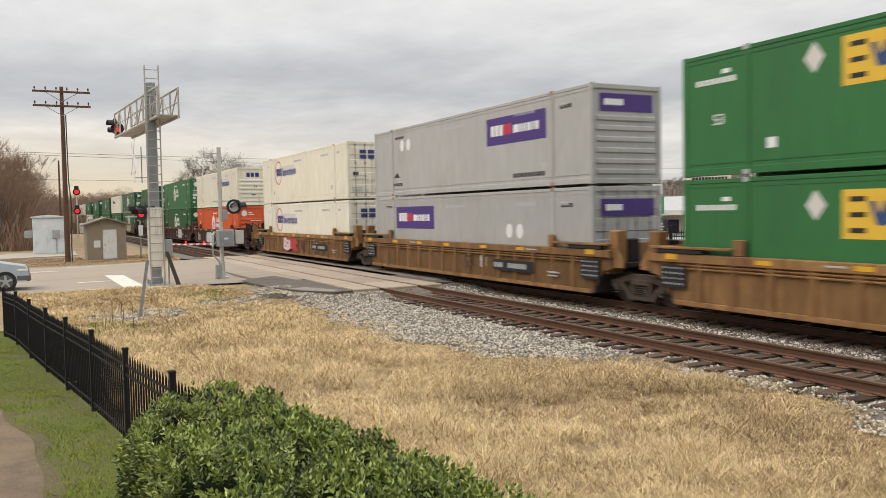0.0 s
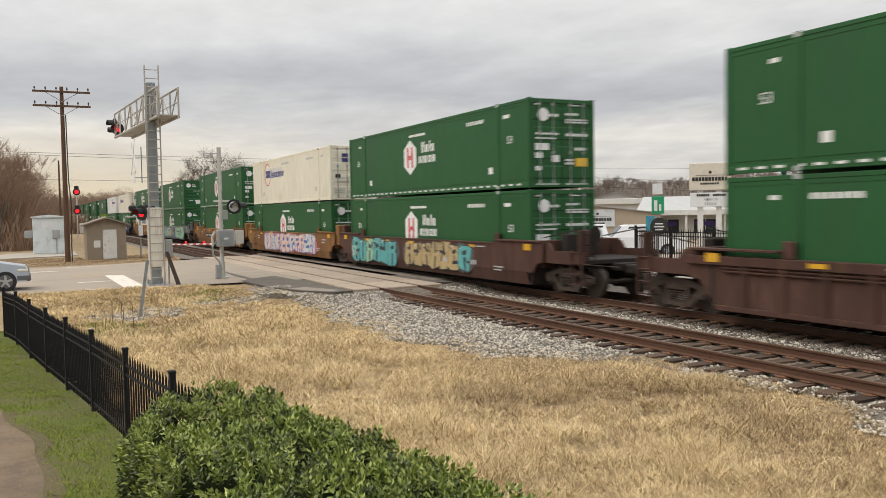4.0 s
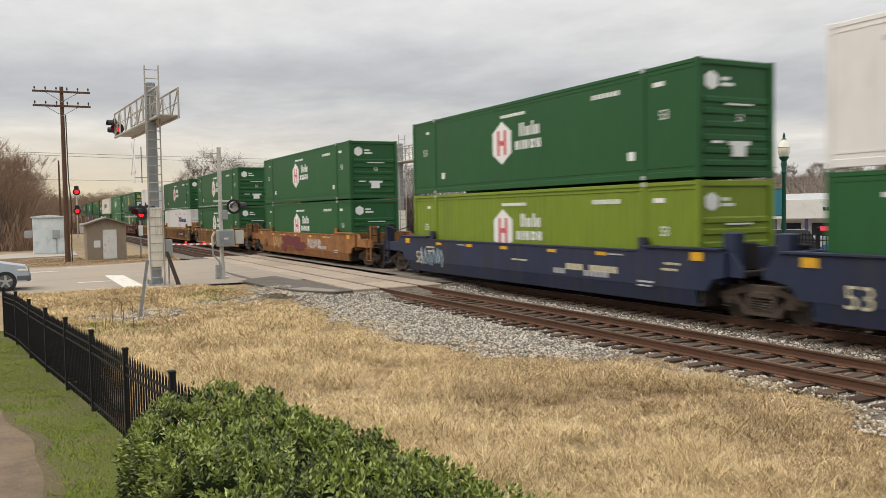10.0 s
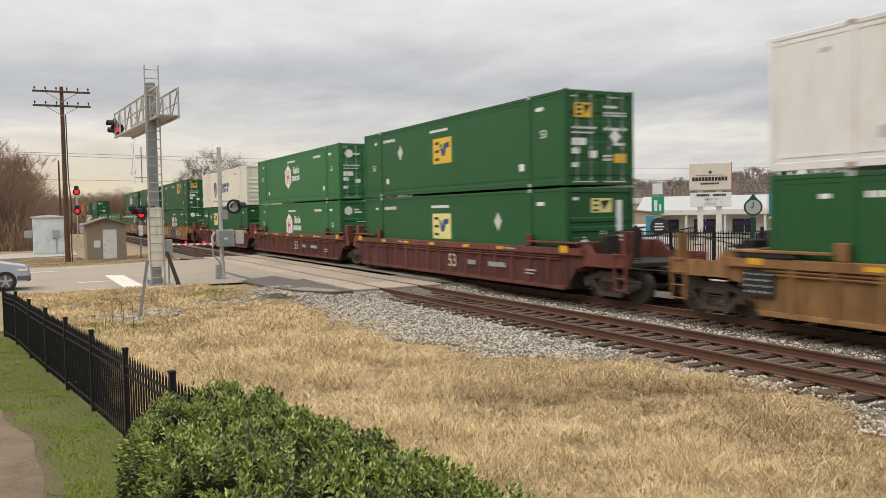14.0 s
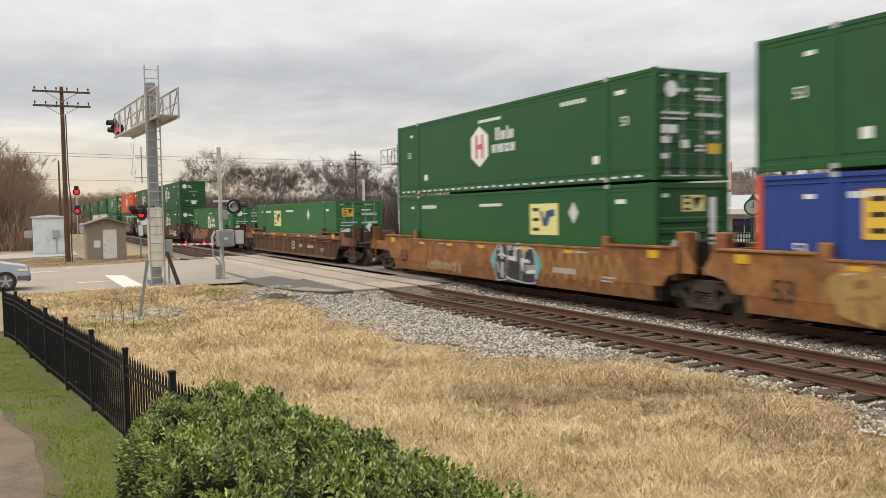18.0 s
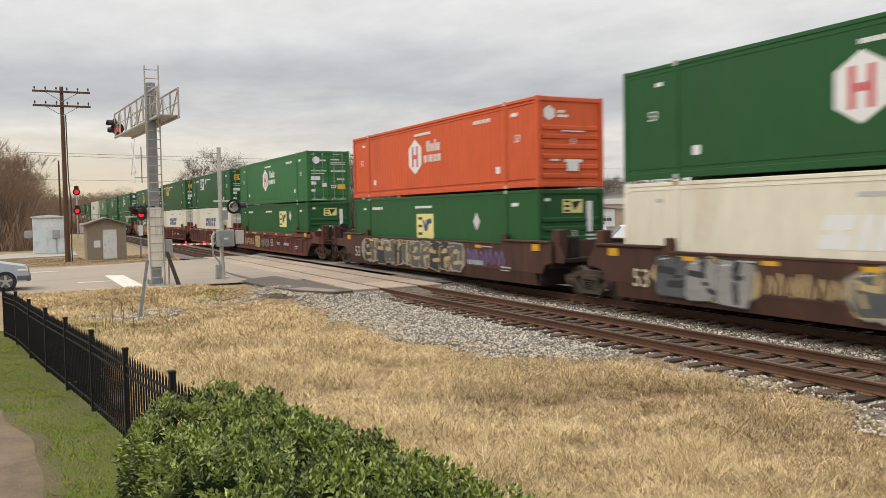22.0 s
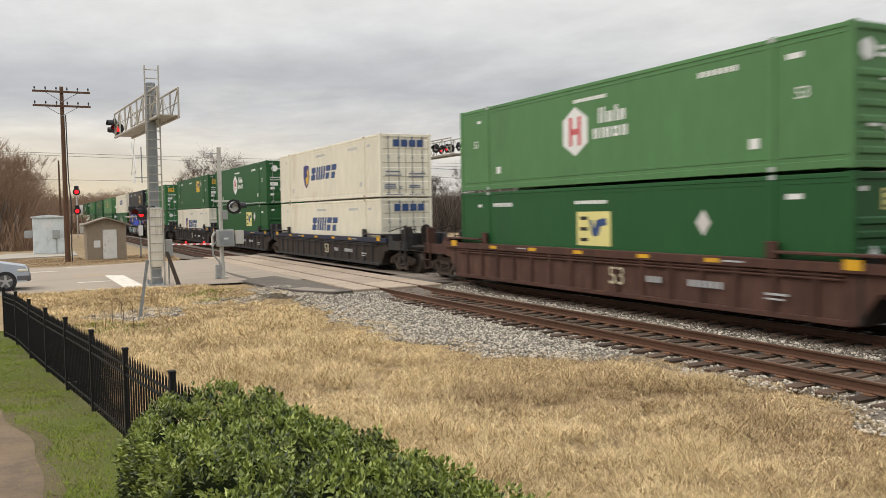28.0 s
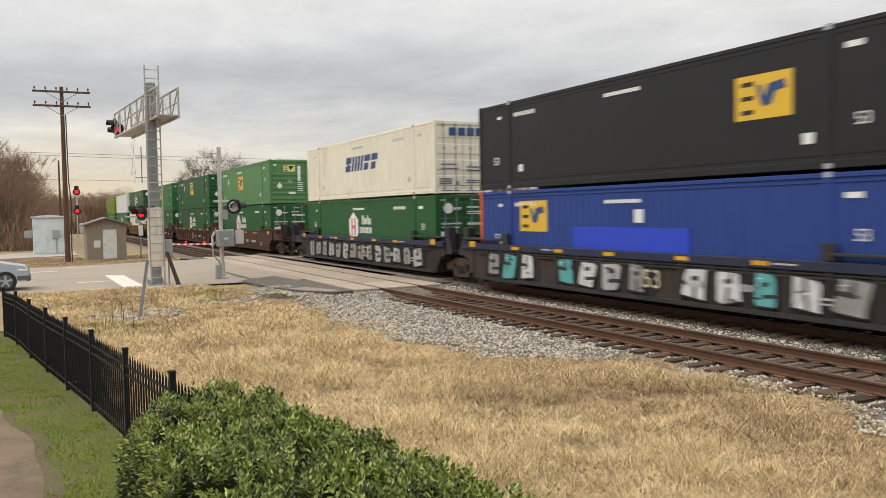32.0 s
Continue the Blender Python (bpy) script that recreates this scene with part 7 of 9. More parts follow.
# ---------- iron fence ----------
def fence():
    t = thing("iron_fence", "black iron picket fence along the lawn", "fence", kind="")
    posts = [(-0.50, 23.4), (-0.22, 21.9), (0.05, 19.6), (0.32, 17.5), (0.59, 15.6), (0.865, 13.6), (1.13, 11.45), (1.41, 9.43)]
    pk = Shape()
    pk.box(-0.011, 0.011, -0.011, 0.011, 0.06, 1.14, 0.003)
    pk.cyl((0, 0, 1.14), (0, 0, 1.21), 0.013, 6, 0.002)
    picket = pk.mesh("picket", M_FENCE)
    ps = Shape()
    ps.box(-0.033, 0.033, -0.033, 0.033, -0.1, 1.27, 0.005)
    ps.box(-0.040, 0.040, -0.040, 0.040, 1.25, 1.285, 0.008)
    pmesh = ps.mesh("post", M_FENCE)
    for x, y in posts:
        o = part("post", pmesh, t)
        o.location = (x, y, -0.36)
        o.rotation_euler = (0, 0, 0.13)
    for (x0, y0), (x1, y1) in zip(posts[:-1], posts[1:]):
        for z in (0.16, 0.93, 1.05):
            s = Shape()
            s.cyl((x0, y0, z - 0.36), (x1, y1, z - 0.36), 0.02, 4)
            s.ob("rail", M_FENCE, t)
        L = math.hypot(x1 - x0, y1 - y0)
        n = int(L / 0.115)
        for i in range(1, n):
            k = i / n
            o = part("picket", picket, t)
            o.location = (x0 + (x1 - x0) * k, y0 + (y1 - y0) * k, -0.36)
    for z in (0.16, 0.93, 1.05):
        s = Shape()
        s.cyl((1.41, 9.43, z - 0.36), (1.49, 8.85, z - 0.36), 0.02, 4)
        s.ob("rail", M_FENCE, t)
    for i in range(1, 6):
        o = part("picket", picket, t)
        o.location = (1.41 + 0.0155 * i, 9.43 - 0.113 * i, -0.36)


fence()
# thin wire plant hoops in the grass beyond the fence
for x, y, h in ((1.55, 22.6, 0.70), (2.05, 23.6, 0.82), (2.3, 23.3, 0.75)):
    s = Shape()
    s.tube([(x, y, -0.4), (x, y + 0.1, h - 0.45), (x + 0.12, y + 0.1, h - 0.37), (x + 0.24, y + 0.1, h - 0.5), (x + 0.24, y, -0.4)], 0.007, 5)
    tagged(s.ob("wire_hoop", M_POLE), "thin rusty wire hoop standing in dry grass", "wire hoop")


# ---------- vehicles ----------
M_TYRE = mat("tyre_rubber", (0.02, 0.02, 0.021), 0.8, var=0.2)
M_RIM = mat("alloy_rim", (0.42, 0.43, 0.44), 0.35, 0.8, var=0.08)
M_GLASS = mat("dark_car_glass", (0.02, 0.024, 0.028), 0.08, var=0.1, bump=0)
M_HEADL = mat("headlamp_glass", (0.62, 0.60, 0.52), 0.12, var=0.05, bump=0)
CARP = {"silver": mat("car_silver_blue", (0.42, 0.47, 0.54), 0.3, 0.5, var=0.05, bump=0), "white": mat("car_white", (0.72, 0.73, 0.74), 0.3, var=0.03, bump=0),
        "blue": mat("car_blue", (0.02, 0.07, 0.30), 0.3, 0.3, var=0.05, bump=0), "grey": mat("car_grey", (0.30, 0.31, 0.33), 0.3, 0.5, var=0.05, bump=0), "black": mat("car_black", (0.02, 0.02, 0.022), 0.3, var=0.05, bump=0)}
M_BUMP = mat("grey_bumper", (0.10, 0.10, 0.105), 0.6, var=0.1)


def vehicle(name, kind, colour, x, y, z, rz, label):
    """Faces its own +x; the nose at x = 0."""
    t = thing(name, label, "car" if kind != "pickup" else "pickup truck", pose(x, y, z, 0, 0, rz))
    c = CARP[colour]
    hw = 0.90
    if kind == "suv":
        L, body = 4.6, [(0, 0.50), (-0.02, 0.70), (-0.12, 0.92), (-0.95, 1.08), (-1.05, 1.10), (-4.55, 1.12), (-4.6, 0.65), (-4.52, 0.40), (-0.1, 0.36)]
        cabin, wheels, r = [(-1.02, 1.06), (-1.80, 1.68), (-2.2, 1.76), (-4.1, 1.74), (-4.52, 1.10)], (-0.80, -3.5), 0.38
    elif kind == "pickup":
        L, body = 5.8, [(0, 0.5), (-0.02, 1.05), (-0.15, 1.14), (-1.45, 1.20), (-5.75, 1.22), (-5.8, 0.6), (-5.6, 0.45), (-0.1, 0.42)]
        cabin, wheels, r = [(-1.40, 1.18), (-2.05, 1.84), (-2.4, 1.92), (-3.75, 1.90), (-3.98, 1.20)], (-1.0, -4.65), 0.40
        hw = 0.98
    else:
        L, body = 4.6, [(0, 0.40), (-0.03, 0.62), (-0.2, 0.74), (-1.25, 0.92), (-3.9, 0.98), (-4.55, 0.92), (-4.6, 0.5), (-4.5, 0.32), (-0.1, 0.28)]
        cabin, wheels, r = [(-1.2, 0.90), (-2.0, 1.38), (-2.4, 1.45), (-3.3, 1.42), (-4.1, 0.96)], (-0.85, -3.6), 0.32

    def shell(outline, w0, w1, mat_, nm, parent, lab=""):
        m_ = len(outline)
        zs = [q[1] for q in outline]
        lo, hi = min(zs), max(zs)
        vs = []
        for sg in (-1, 1):
            for px_, pz_ in outline:
                k = (pz_ - lo) / (hi - lo)
                vs.append(Vector((px_, sg * (w0 + (w1 - w0) * k), pz_)))
        s_ = Shape()
        s_.solid(vs, [tuple(range(m_)), tuple(range(m_, 2 * m_))] + [(i, (i + 1) % m_, m_ + (i + 1) % m_, m_ + i) for i in range(m_)], Vector((-L / 2, 0, (lo + hi) / 2)))
        return s_.ob(nm, mat_, parent, lab)

    shell(body, hw, hw - 0.03, c, "body", t)
    shell(cabin, hw - 0.06, hw - 0.24, c, "cabin", t)
    cx = [q[0] for q in cabin]
    z0, z1 = cabin[0][1] + 0.05, max(q[1] for q in cabin) - 0.10
    for sg in (-1, 1):
        for a, b in ((0.30, 0.52), (0.55, 0.92)):
            f0, f1 = cx[0] + (cx[-1] - cx[0]) * a, cx[0] + (cx[-1] - cx[0]) * b
            s_ = Shape()
            s_.solid([Vector((f0 + (0.12 if a < 0.5 else 0), sg * (hw - 0.075), z0)), Vector((f1, sg * (hw - 0.075), z0)), Vector((f1 + (0.0 if a < 0.5 else 0.15), sg * (hw - 0.215), z1)), Vector((f0 - (0.28 if a < 0.5 else 0), sg * (hw - 0.215), z1)),
                      Vector((f0, sg * (hw - 0.2), z0)), Vector((f1, sg * (hw - 0.2), z0)), Vector((f1, sg * (hw - 0.35), z1)), Vector((f0 - 0.2, sg * (hw - 0.35), z1))],
                     [(0, 1, 2, 3), (4, 5, 6, 7), (0, 1, 5, 4), (1, 2, 6, 5), (2, 3, 7, 6), (3, 0, 4, 7)])
            s_.ob("side_window", M_GLASS, t)
        for wx_ in wheels:
            s_ = Shape()
            s_.cyl((wx_, sg * (hw - 0.20), r), (wx_, sg * (hw + 0.015), r), r, 26)
            ty = s_.ob("wheel", M_TYRE, t, "black tyre")
            s_ = Shape()
            s_.cyl((wx_, sg * (hw + 0.005), r), (wx_, sg * (hw + 0.02), r), r * 0.66, 20)
            s_.ob("rim_back", M_BUMP, ty)
            s_ = Shape()
            for i in range(5):
                a = 2 * math.pi * i / 5 + 0.3
                s_.solid([Vector((wx_ + q * math.cos(a) - h * math.sin(a), sg * (hw + yy), r + q * math.sin(a) + h * math.cos(a))) for yy in (0.015, 0.035) for q, h in ((0.03, -0.045), (r * 0.62, -0.03), (r * 0.62, 0.03), (0.03, 0.045))],
                         [(0, 1, 2, 3), (4, 5, 6, 7), (0, 1, 5, 4), (1, 2, 6, 5), (2, 3, 7, 6), (3, 0, 4, 7)])
            s_.cyl((wx_, sg * (hw + 0.01), r), (wx_, sg * (hw + 0.04), r), 0.07, 10)
            s_.ob("rim", M_RIM, ty, "five-spoke alloy rim")
        s_ = Shape()
        hz_ = body[1][1]
        s_.box(-0.42, -0.02, sg * (hw - 0.38), sg * (hw + 0.004), hz_ + 0.01, hz_ + 0.15, 0.04)
        s_.ob("headlight", M_HEADL, t)
    s_ = Shape()
    fx, fz = cabin[0]
    gx, gz_ = cabin[1]
    s_.solid([Vector((fx - 0.06 + 0.02, sg * (hw - 0.12), fz + 0.05 + 0.015)) for sg in (-1, 1)] + [Vector((gx + 0.03, sg * (hw - 0.26), gz_)) for sg in (1, -1)] +
             [Vector((fx - 0.25, sg * (hw - 0.12), fz)) for sg in (-1, 1)] + [Vector((gx - 0.2, sg * (hw - 0.26), gz_ - 0.05)) for sg in (1, -1)],
             [(0, 1, 2, 3), (4, 5, 6, 7), (0, 1, 5, 4), (1, 2, 6, 5), (2, 3, 7, 6), (3, 0, 4, 7)])
    s_.ob("windscreen", M_GLASS, t)
    s_ = Shape()
    b0 = body[0][1]
    s_.box(-0.45, 0.06, -hw - 0.012, hw + 0.012, b0 - 0.14, b0 + 0.12, 0.06)
    s_.ob("bumper", M_BUMP, t, "grey front bumper")
    s_ = Shape()
    s_.box(-0.10, 0.015, -0.45, 0.45, b0 + 0.16, b0 + 0.32, 0.02)
    s_.ob("grille", M_BUMP, t)
    if kind == "pickup":
        s_ = Shape()
        s_.box(-5.6, -4.05, -hw + 0.12, hw - 0.12, 1.16, 1.235)
        s_.ob("bed_liner", M_BUMP, t)
    return t


vehicle("suv", "suv", "silver", 0.14, 35.6, -0.08, 0, "silver-blue car waiting at the stop line")
M_LOT = mat("parking_asphalt", (0.20, 0.19, 0.175), 0.9, var=0.15, scale=0.6, fine=30, bump=0.2)
tagged(grid_sheet("parking_lot", np.arange(25.5, 58, 2.0), np.arange(14, 62, 2.0), lambda X, Y: gz(X, Y) + 0.05, M_LOT), "grey asphalt parking lot before the shops", "parking lot", kind="structure")


def gl(x, y):
    return float(gz(np.array(x), np.array(y))) + 0.05


vehicle("pickup_truck", "pickup", "white", 29.2, 43.2, gl(30, 42), 142, "white pickup truck parked outside the warehouse")
vehicle("pickup_truck", "pickup", "white", 30.0, 40.0, gl(31, 38), 150, "white pickup truck parked facing the railway")
vehicle("blue_car", "sedan", "blue", 37.0, 31.0, gl(38, 29), 135, "blue car parked outside the shop")
vehicle("white_car", "sedan", "white", 39.3, 29.4, gl(39, 28), 150, "white car parked outside the shop")
vehicle("grey_car", "sedan", "grey", 39.0, 34.6, gl(39, 33), 140, "grey car parked outside the shop")
vehicle("dark_car", "suv", "black", 34.6, 33.4, gl(34, 34), 140, "dark car parked behind the iron fence")

# ---------- town side ----------
M_TANW = mat("tan_metal_wall", (0.46, 0.37, 0.27), 0.6, var=0.08, scale=1, fine=12, bump=0.1, dirt=(0.35, 0.28, 0.20), dirt_amount=0.3)
M_WHW = mat("white_wall", (0.62, 0.61, 0.58), 0.7, var=0.07, dirt=(0.45, 0.43, 0.39), dirt_amount=0.3)
M_ROOFM = mat("metal_roof", (0.40, 0.40, 0.39), 0.5, 0.3, var=0.12, dirt=(0.27, 0.25, 0.22), dirt_amount=0.3)
M_WIN = mat("dark_window", (0.03, 0.035, 0.045), 0.15, var=0.2, bump=0)
M_GREENP = mat("green_post_paint", (0.008, 0.075, 0.055), 0.45, var=0.12)
M_GLOBE = mat("frosted_globe", (0.74, 0.70, 0.60), 0.4, var=0.06, bump=0)
M_INK = mat("dark_lettering", (0.03, 0.027, 0.025), 0.6, var=0.05, bump=0)
M_TEAL = mat("banner_teal", (0.05, 0.25, 0.34), 0.6, var=0.35, scale=6, bump=0)
M_GREENS = mat("sign_green", (0.02, 0.28, 0.13), 0.5, var=0.06, bump=0)
M_BLUEPOST = mat("dark_blue_post", (0.035, 0.035, 0.14), 0.5, var=0.1)


def frame_at(x, y, z, x2, y2):
    """Pose whose +x runs along the front from the first point to the second; -y faces the railway."""
    return pose(x, y, z, 0, 0, math.degrees(math.atan2(y2 - y, x2 - x)))


def blocks(s, x, z, h, n, w, y, gap=0.25):
    for i in range(n):
        s.box(x + i * w * (1 + gap), x + i * w * (1 + gap) + w, y - 0.02, y - 0.002, z, z + h)


def sign_lettering(parent, x, z, w, y, name="marking"):
    s = Shape()
    blocks(s, x + 0.02 * w, z, w * 0.105, 11, w * 0.069, y)
    blocks(s, x + 0.24 * w, z - w * 0.10, w * 0.05, 8, w * 0.05, y)
    s.prism([(x + w * 0.5 + w * 0.045 * math.cos(a), z + w * 0.24 + w * 0.045 * math.sin(a)) for a in (i * math.pi / 4 for i in range(8))], "y", y - 0.02, y - 0.002)
    s.box(x + 0.12 * w, x + 0.88 * w, y - 0.02, y - 0.002, z + w * 0.15, z + w * 0.158)
    s.ob(name, M_INK, parent, "row of dark letters and a round mark")


tb = thing("warehouse", "low tan metal warehouse with a white sign", "building", frame_at(41.2, 62.9, -0.95, 50.2, 55.9))
s = Shape()
s.prism([(0, 0), (11.4, 0), (11.4, 3.05), (5.9, 3.80), (0, 3.05)], "y", 0, 14)
s.ob("wall", M_TANW, tb)
for sg in (-1, 1):
    s = Shape()
    s.prism([(5.9, 3.86), (5.9, 3.78), (5.9 + sg * 6.0, 2.98 + (0.02 if sg > 0 else 0)), (5.9 + sg * 6.0, 3.06)], "y", -0.3, 14.2)
    s.ob("roof", M_ROOFM, tb)
s = Shape()
for i in range(38):
    s.box(0.1 + i * 0.3, 0.13 + i * 0.3, -0.025, 0.0, 0.1, 2.95)
s.ob("wall_rib", M_TANW, tb)["kind"] = "stuff"
s = Shape()
s.box(4.3, 7.35, -0.10, -0.03, 1.95, 3.50, 0.01)
b = s.ob("sign_board", M_WHITESIGN, tb)
sign_lettering(tb, 4.5, 2.45, 2.7, -0.105)
for x in (0.8, 9.2):
    s = Shape()
    s.box(x, x + 1.0, -0.08, -0.03, 0.05, 2.1, 0.01)
    s.ob("door", M_DOORW, tb)

shop = thing("shop_building", "long white shop with a metal roof and dark windows", "building", frame_at(57.6, 66.8, -0.9, 69.5, 54.4))
s = Shape()
s.box(0, 24, 0, 12, 0, 3.3)
s.ob("wall", M_WHW, shop)
s = Shape()
s.prism([(-1.6, 3.05), (-1.6, 3.25), (6, 4.7), (13, 4.7), (13, 4.5), (6, 4.5)], "x", -0.6, 24.6)
s.ob("roof", M_ROOFM, shop)
s = Shape()
s.box(-0.5, 24.5, -1.62, -1.5, 2.7, 3.25, 0.02)
s.ob("fascia", M_WHW, shop)
for x in (0.5, 4.2, 7.9, 11.6, 15.3, 19.0, 22.7):
    s = Shape()
    s.box(x, x + 0.22, -1.5, -1.28, 0, 2.9, 0.02)
    s.ob("porch_post", M_WHW, shop)
    s = Shape()
    s.box(x + 0.8, x + 3.0, -0.05, 0.02, 0.85, 2.25, 0.01)
    w_ = s.ob("window", M_WIN, shop)
    s = Shape()
    s.box(x + 0.7, x + 3.1, -0.06, -0.051, 2.26, 2.36)
    s.box(x + 1.88, x + 1.94, -0.06, -0.051, 0.85, 2.25)
    s.ob("frame", M_WHITESIGN, w_)
    s = Shape()
    s.box(x + 0.9, x + 2.8, -0.075, -0.062, 1.62, 2.05)
    s.ob("poster", M_PURPLE if x < 12 else M_INK, w_)

store = thing("corner_store", "white store with a lettered fascia and dark blue posts", "building", frame_at(46.6, 41.0, -0.75, 53.2, 32.2))
s = Shape()
s.box(0.2, 18, 1.5, 14, 0, 3.4)
s.ob("wall", M_WHW, store)
s = Shape()
s.box(0, 18.4, -0.1, 1.5, 2.42, 3.75, 0.02)
s.ob("fascia", M_WHW, store)
s = Shape()
s.box(0.2, 18.4, 1.0, 14.2, 3.4, 3.55)
s.ob("roof", M_ROOFM, store)
sign_lettering(store, 3.4, 2.95, 2.4, -0.11)
for x in (0.3, 2.3, 4.5, 6.7, 8.9, 11.1):
    s = Shape()
    s.box(x, x + 0.22, 0.0, 0.22, 0, 2.42, 0.02)
    s.ob("porch_post", M_BLUEPOST, store)
    s = Shape()
    s.box(x + 0.4, x + 1.7, 1.42, 1.52, 0.5, 2.1, 0.01)
    s.ob("window", M_WIN, store)
s = Shape()
s.box(3.2, 3.8, 1.36, 1.42, 1.55, 1.85)
s.ob("lit_sign", mat("lit_shop_sign", (0.9, 0.06, 0.12), 0.4, var=0.05, bump=0, emit=0.8), store, "small glowing red sign")

ss = thing("pole_sign", "white shop sign on two posts with a reader board", "sign", frame_at(42.86, 44.8, -0.9, 44.87, 42.79))
for x in (0.75, 2.0):
    s = Shape()
    s.box(x - 0.2, x + 0.2, -0.15, 0.15, 0, 6.5, 0.02)
    s.ob("post", M_WHW, ss)
s = Shape()
s.box(0, 2.85, -0.35, 0.35, 4.70, 6.62, 0.02)
s.ob("cabinet", mat("sign_cream", (0.60, 0.545, 0.455), 0.5, var=0.06, dirt=(0.45, 0.40, 0.33), dirt_amount=0.3), ss)
s = Shape()
s.box(2.85, 2.90, -0.36, 0.36, 4.68, 6.64, 0.01)
s.ob("edge_trim", M_REDPAINT, ss, "dark red edge")
sign_lettering(ss, 0.15, 5.35, 2.55, -0.352)
s = Shape()
s.box(0.05, 2.85, -0.30, 0.30, 3.50, 4.52, 0.02)
s.ob("reader_board", M_WHITESIGN, ss)
o = part("lettering", text_mesh("NEW IN", 0.26, M_INK), ss)
o.matrix_basis = Matrix.Translation((1.45, -0.305, 4.02)) @ Matrix(((1, 0, 0, 0), (0, 0, -1, 0), (0, 1, 0, 0), (0, 0, 0, 1)))
o = part("lettering", text_mesh("STOCK", 0.26, M_INK), ss)
o.matrix_basis = Matrix.Translation((1.45, -0.305, 3.70)) @ Matrix(((1, 0, 0, 0), (0, 0, -1, 0), (0, 1, 0, 0), (0, 0, 0, 1)))
s = Shape()
blocks(s, 0.5, 4.26, 0.16, 6, 0.12, -0.302)
blocks(s, 1.6, 4.26, 0.16, 6, 0.12, -0.302)
s.ob("marking", M_INK, ss, "row of dark letters")

# station platform, lamp, clock, fence
s = Shape()
s.box(19.6, 23.9, -60, 27, -0.3, 0.18, 0.03)
tagged(s.ob("station_platform", M_SIDEW), "low pale concrete station platform", "platform", kind="structure")
lp = thing("street_lamp", "green cast-iron street lamp with a frosted globe and banner", "street lamp", pose(21.0, 17.9, 0.18))
s = Shape()
s.lathe([(0.22, 0), (0.22, 0.12), (0.14, 0.35), (0.10, 0.75), (0.075, 0.9), (0.055, 3.40), (0.09, 3.46), (0.06, 3.54), (0.10, 3.72), (0.07, 3.80), (0.14, 3.90), (0.15, 3.94)], 0, 0, 16)
s.ob("pole", M_GREENP, lp)
s = Shape()
s.lathe([(0.12, 3.94), (0.165, 4.02), (0.185, 4.13), (0.18, 4.21), (0.195, 4.23), (0.15, 4.32), (0.11, 4.41), (0.06, 4.47)], 0, 0, 18)
s.ob("globe", M_GLOBE, lp, "frosted acorn globe")
s = Shape()
s.lathe([(0.08, 4.47), (0.03, 4.52), (0.045, 4.57), (0.012, 4.68)], 0, 0, 12)
s.ob("finial", M_GREENP, lp)
s = Shape()
s.cyl((0, 0, 2.95), (-0.32, 0.30, 2.95), 0.015, 6)
s.cyl((0, 0, 2.12), (-0.32, 0.30, 2.12), 0.015, 6)
s.ob("banner_arm", M_GREENP, lp)
s = Shape()
s.solid([Vector((a, b_, z)) for z in (2.13, 2.94) for a, b_ in ((-0.05, 0.04), (-0.32, 0.29), (-0.315, 0.30), (-0.045, 0.05))], [(0, 1, 2, 3), (4, 5, 6, 7), (0, 1, 5, 4), (1, 2, 6, 5), (2, 3, 7, 6), (3, 0, 4, 7)])
s.ob("banner", M_TEAL, lp, "teal printed banner")
ck = thing("station_clock", "dark green post clock with a round pale face", "clock", pose(22.2, 20.2, 0.18, 0, 0, -45))
s = Shape()
s.lathe([(0.20, 0), (0.20, 0.3), (0.08, 0.6), (0.06, 1.9), (0.10, 2.05)], 0, 0, 14)
s.ob("post", M_GREENP, ck)
s = Shape()
s.cyl((0, -0.10, 2.40), (0, 0.10, 2.40), 0.30, 24)
s.prism([(-0.15, 2.66), (0.15, 2.66), (0, 2.86)], "y", -0.06, 0.06)
h = s.ob("case", M_GREENP, ck)
s = Shape()
s.cyl((0, -0.115, 2.40), (0, -0.10, 2.40), 0.24, 24)
s.ob("face", mat("clock_face", (0.36, 0.38, 0.35), 0.5, var=0.08), h, "grey-green clock face")
s = Shape()
s.box(-0.012, 0.012, -0.13, -0.116, 2.40, 2.58)
s.box(-0.10, 0.01, -0.13, -0.116, 2.39, 2.41)
s.ob("pointer", M_BLK, h)
py = thing("station_sign", "station sign post with green and dark plates", "sign", frame_at(29.0, 33.1, -0.2, 29.6, 32.5))
s = Shape()
s.cyl((0.35, 0, 0), (0.35, 0, 4.0), 0.05, 8)
s.ob("post", M_ALUD, py)
for x0, x1, z0, z1, m_, lb in ((0.10, 0.60, 3.5, 4.05, M_WHITESIGN, "white plate"), (0.05, 0.68, 2.5, 3.4, M_GREENS, "green plate"), (-0.25, 0.20, 1.3, 2.4, M_TEAL, "teal plate")):
    s = Shape()
    s.box(x0, x1, -0.09, -0.055, z0, z1, 0.01)
    s.ob("plate", m_, py, lb)
s = Shape()
s.cyl((0.42, -0.10, 1.85), (0.42, -0.06, 1.85), 0.45, 20)
s.ob("round_plate", M_INK, py, "dark round plate")
s = Shape()
s.box(0.22, 0.62, -0.115, -0.102, 1.95, 2.02)
s.box(0.16, 0.68, -0.115, -0.102, 1.80, 1.87)
s.box(0.22, 0.62, -0.115, -0.102, 1.65, 1.72)
s.box(0.18, 0.34, -0.105, -0.092, 2.65, 3.2)
s.box(0.42, 0.54, -0.105, -0.092, 2.65, 3.0)
s.ob("marking", M_WHITESIGN, py, "rows of white letters")


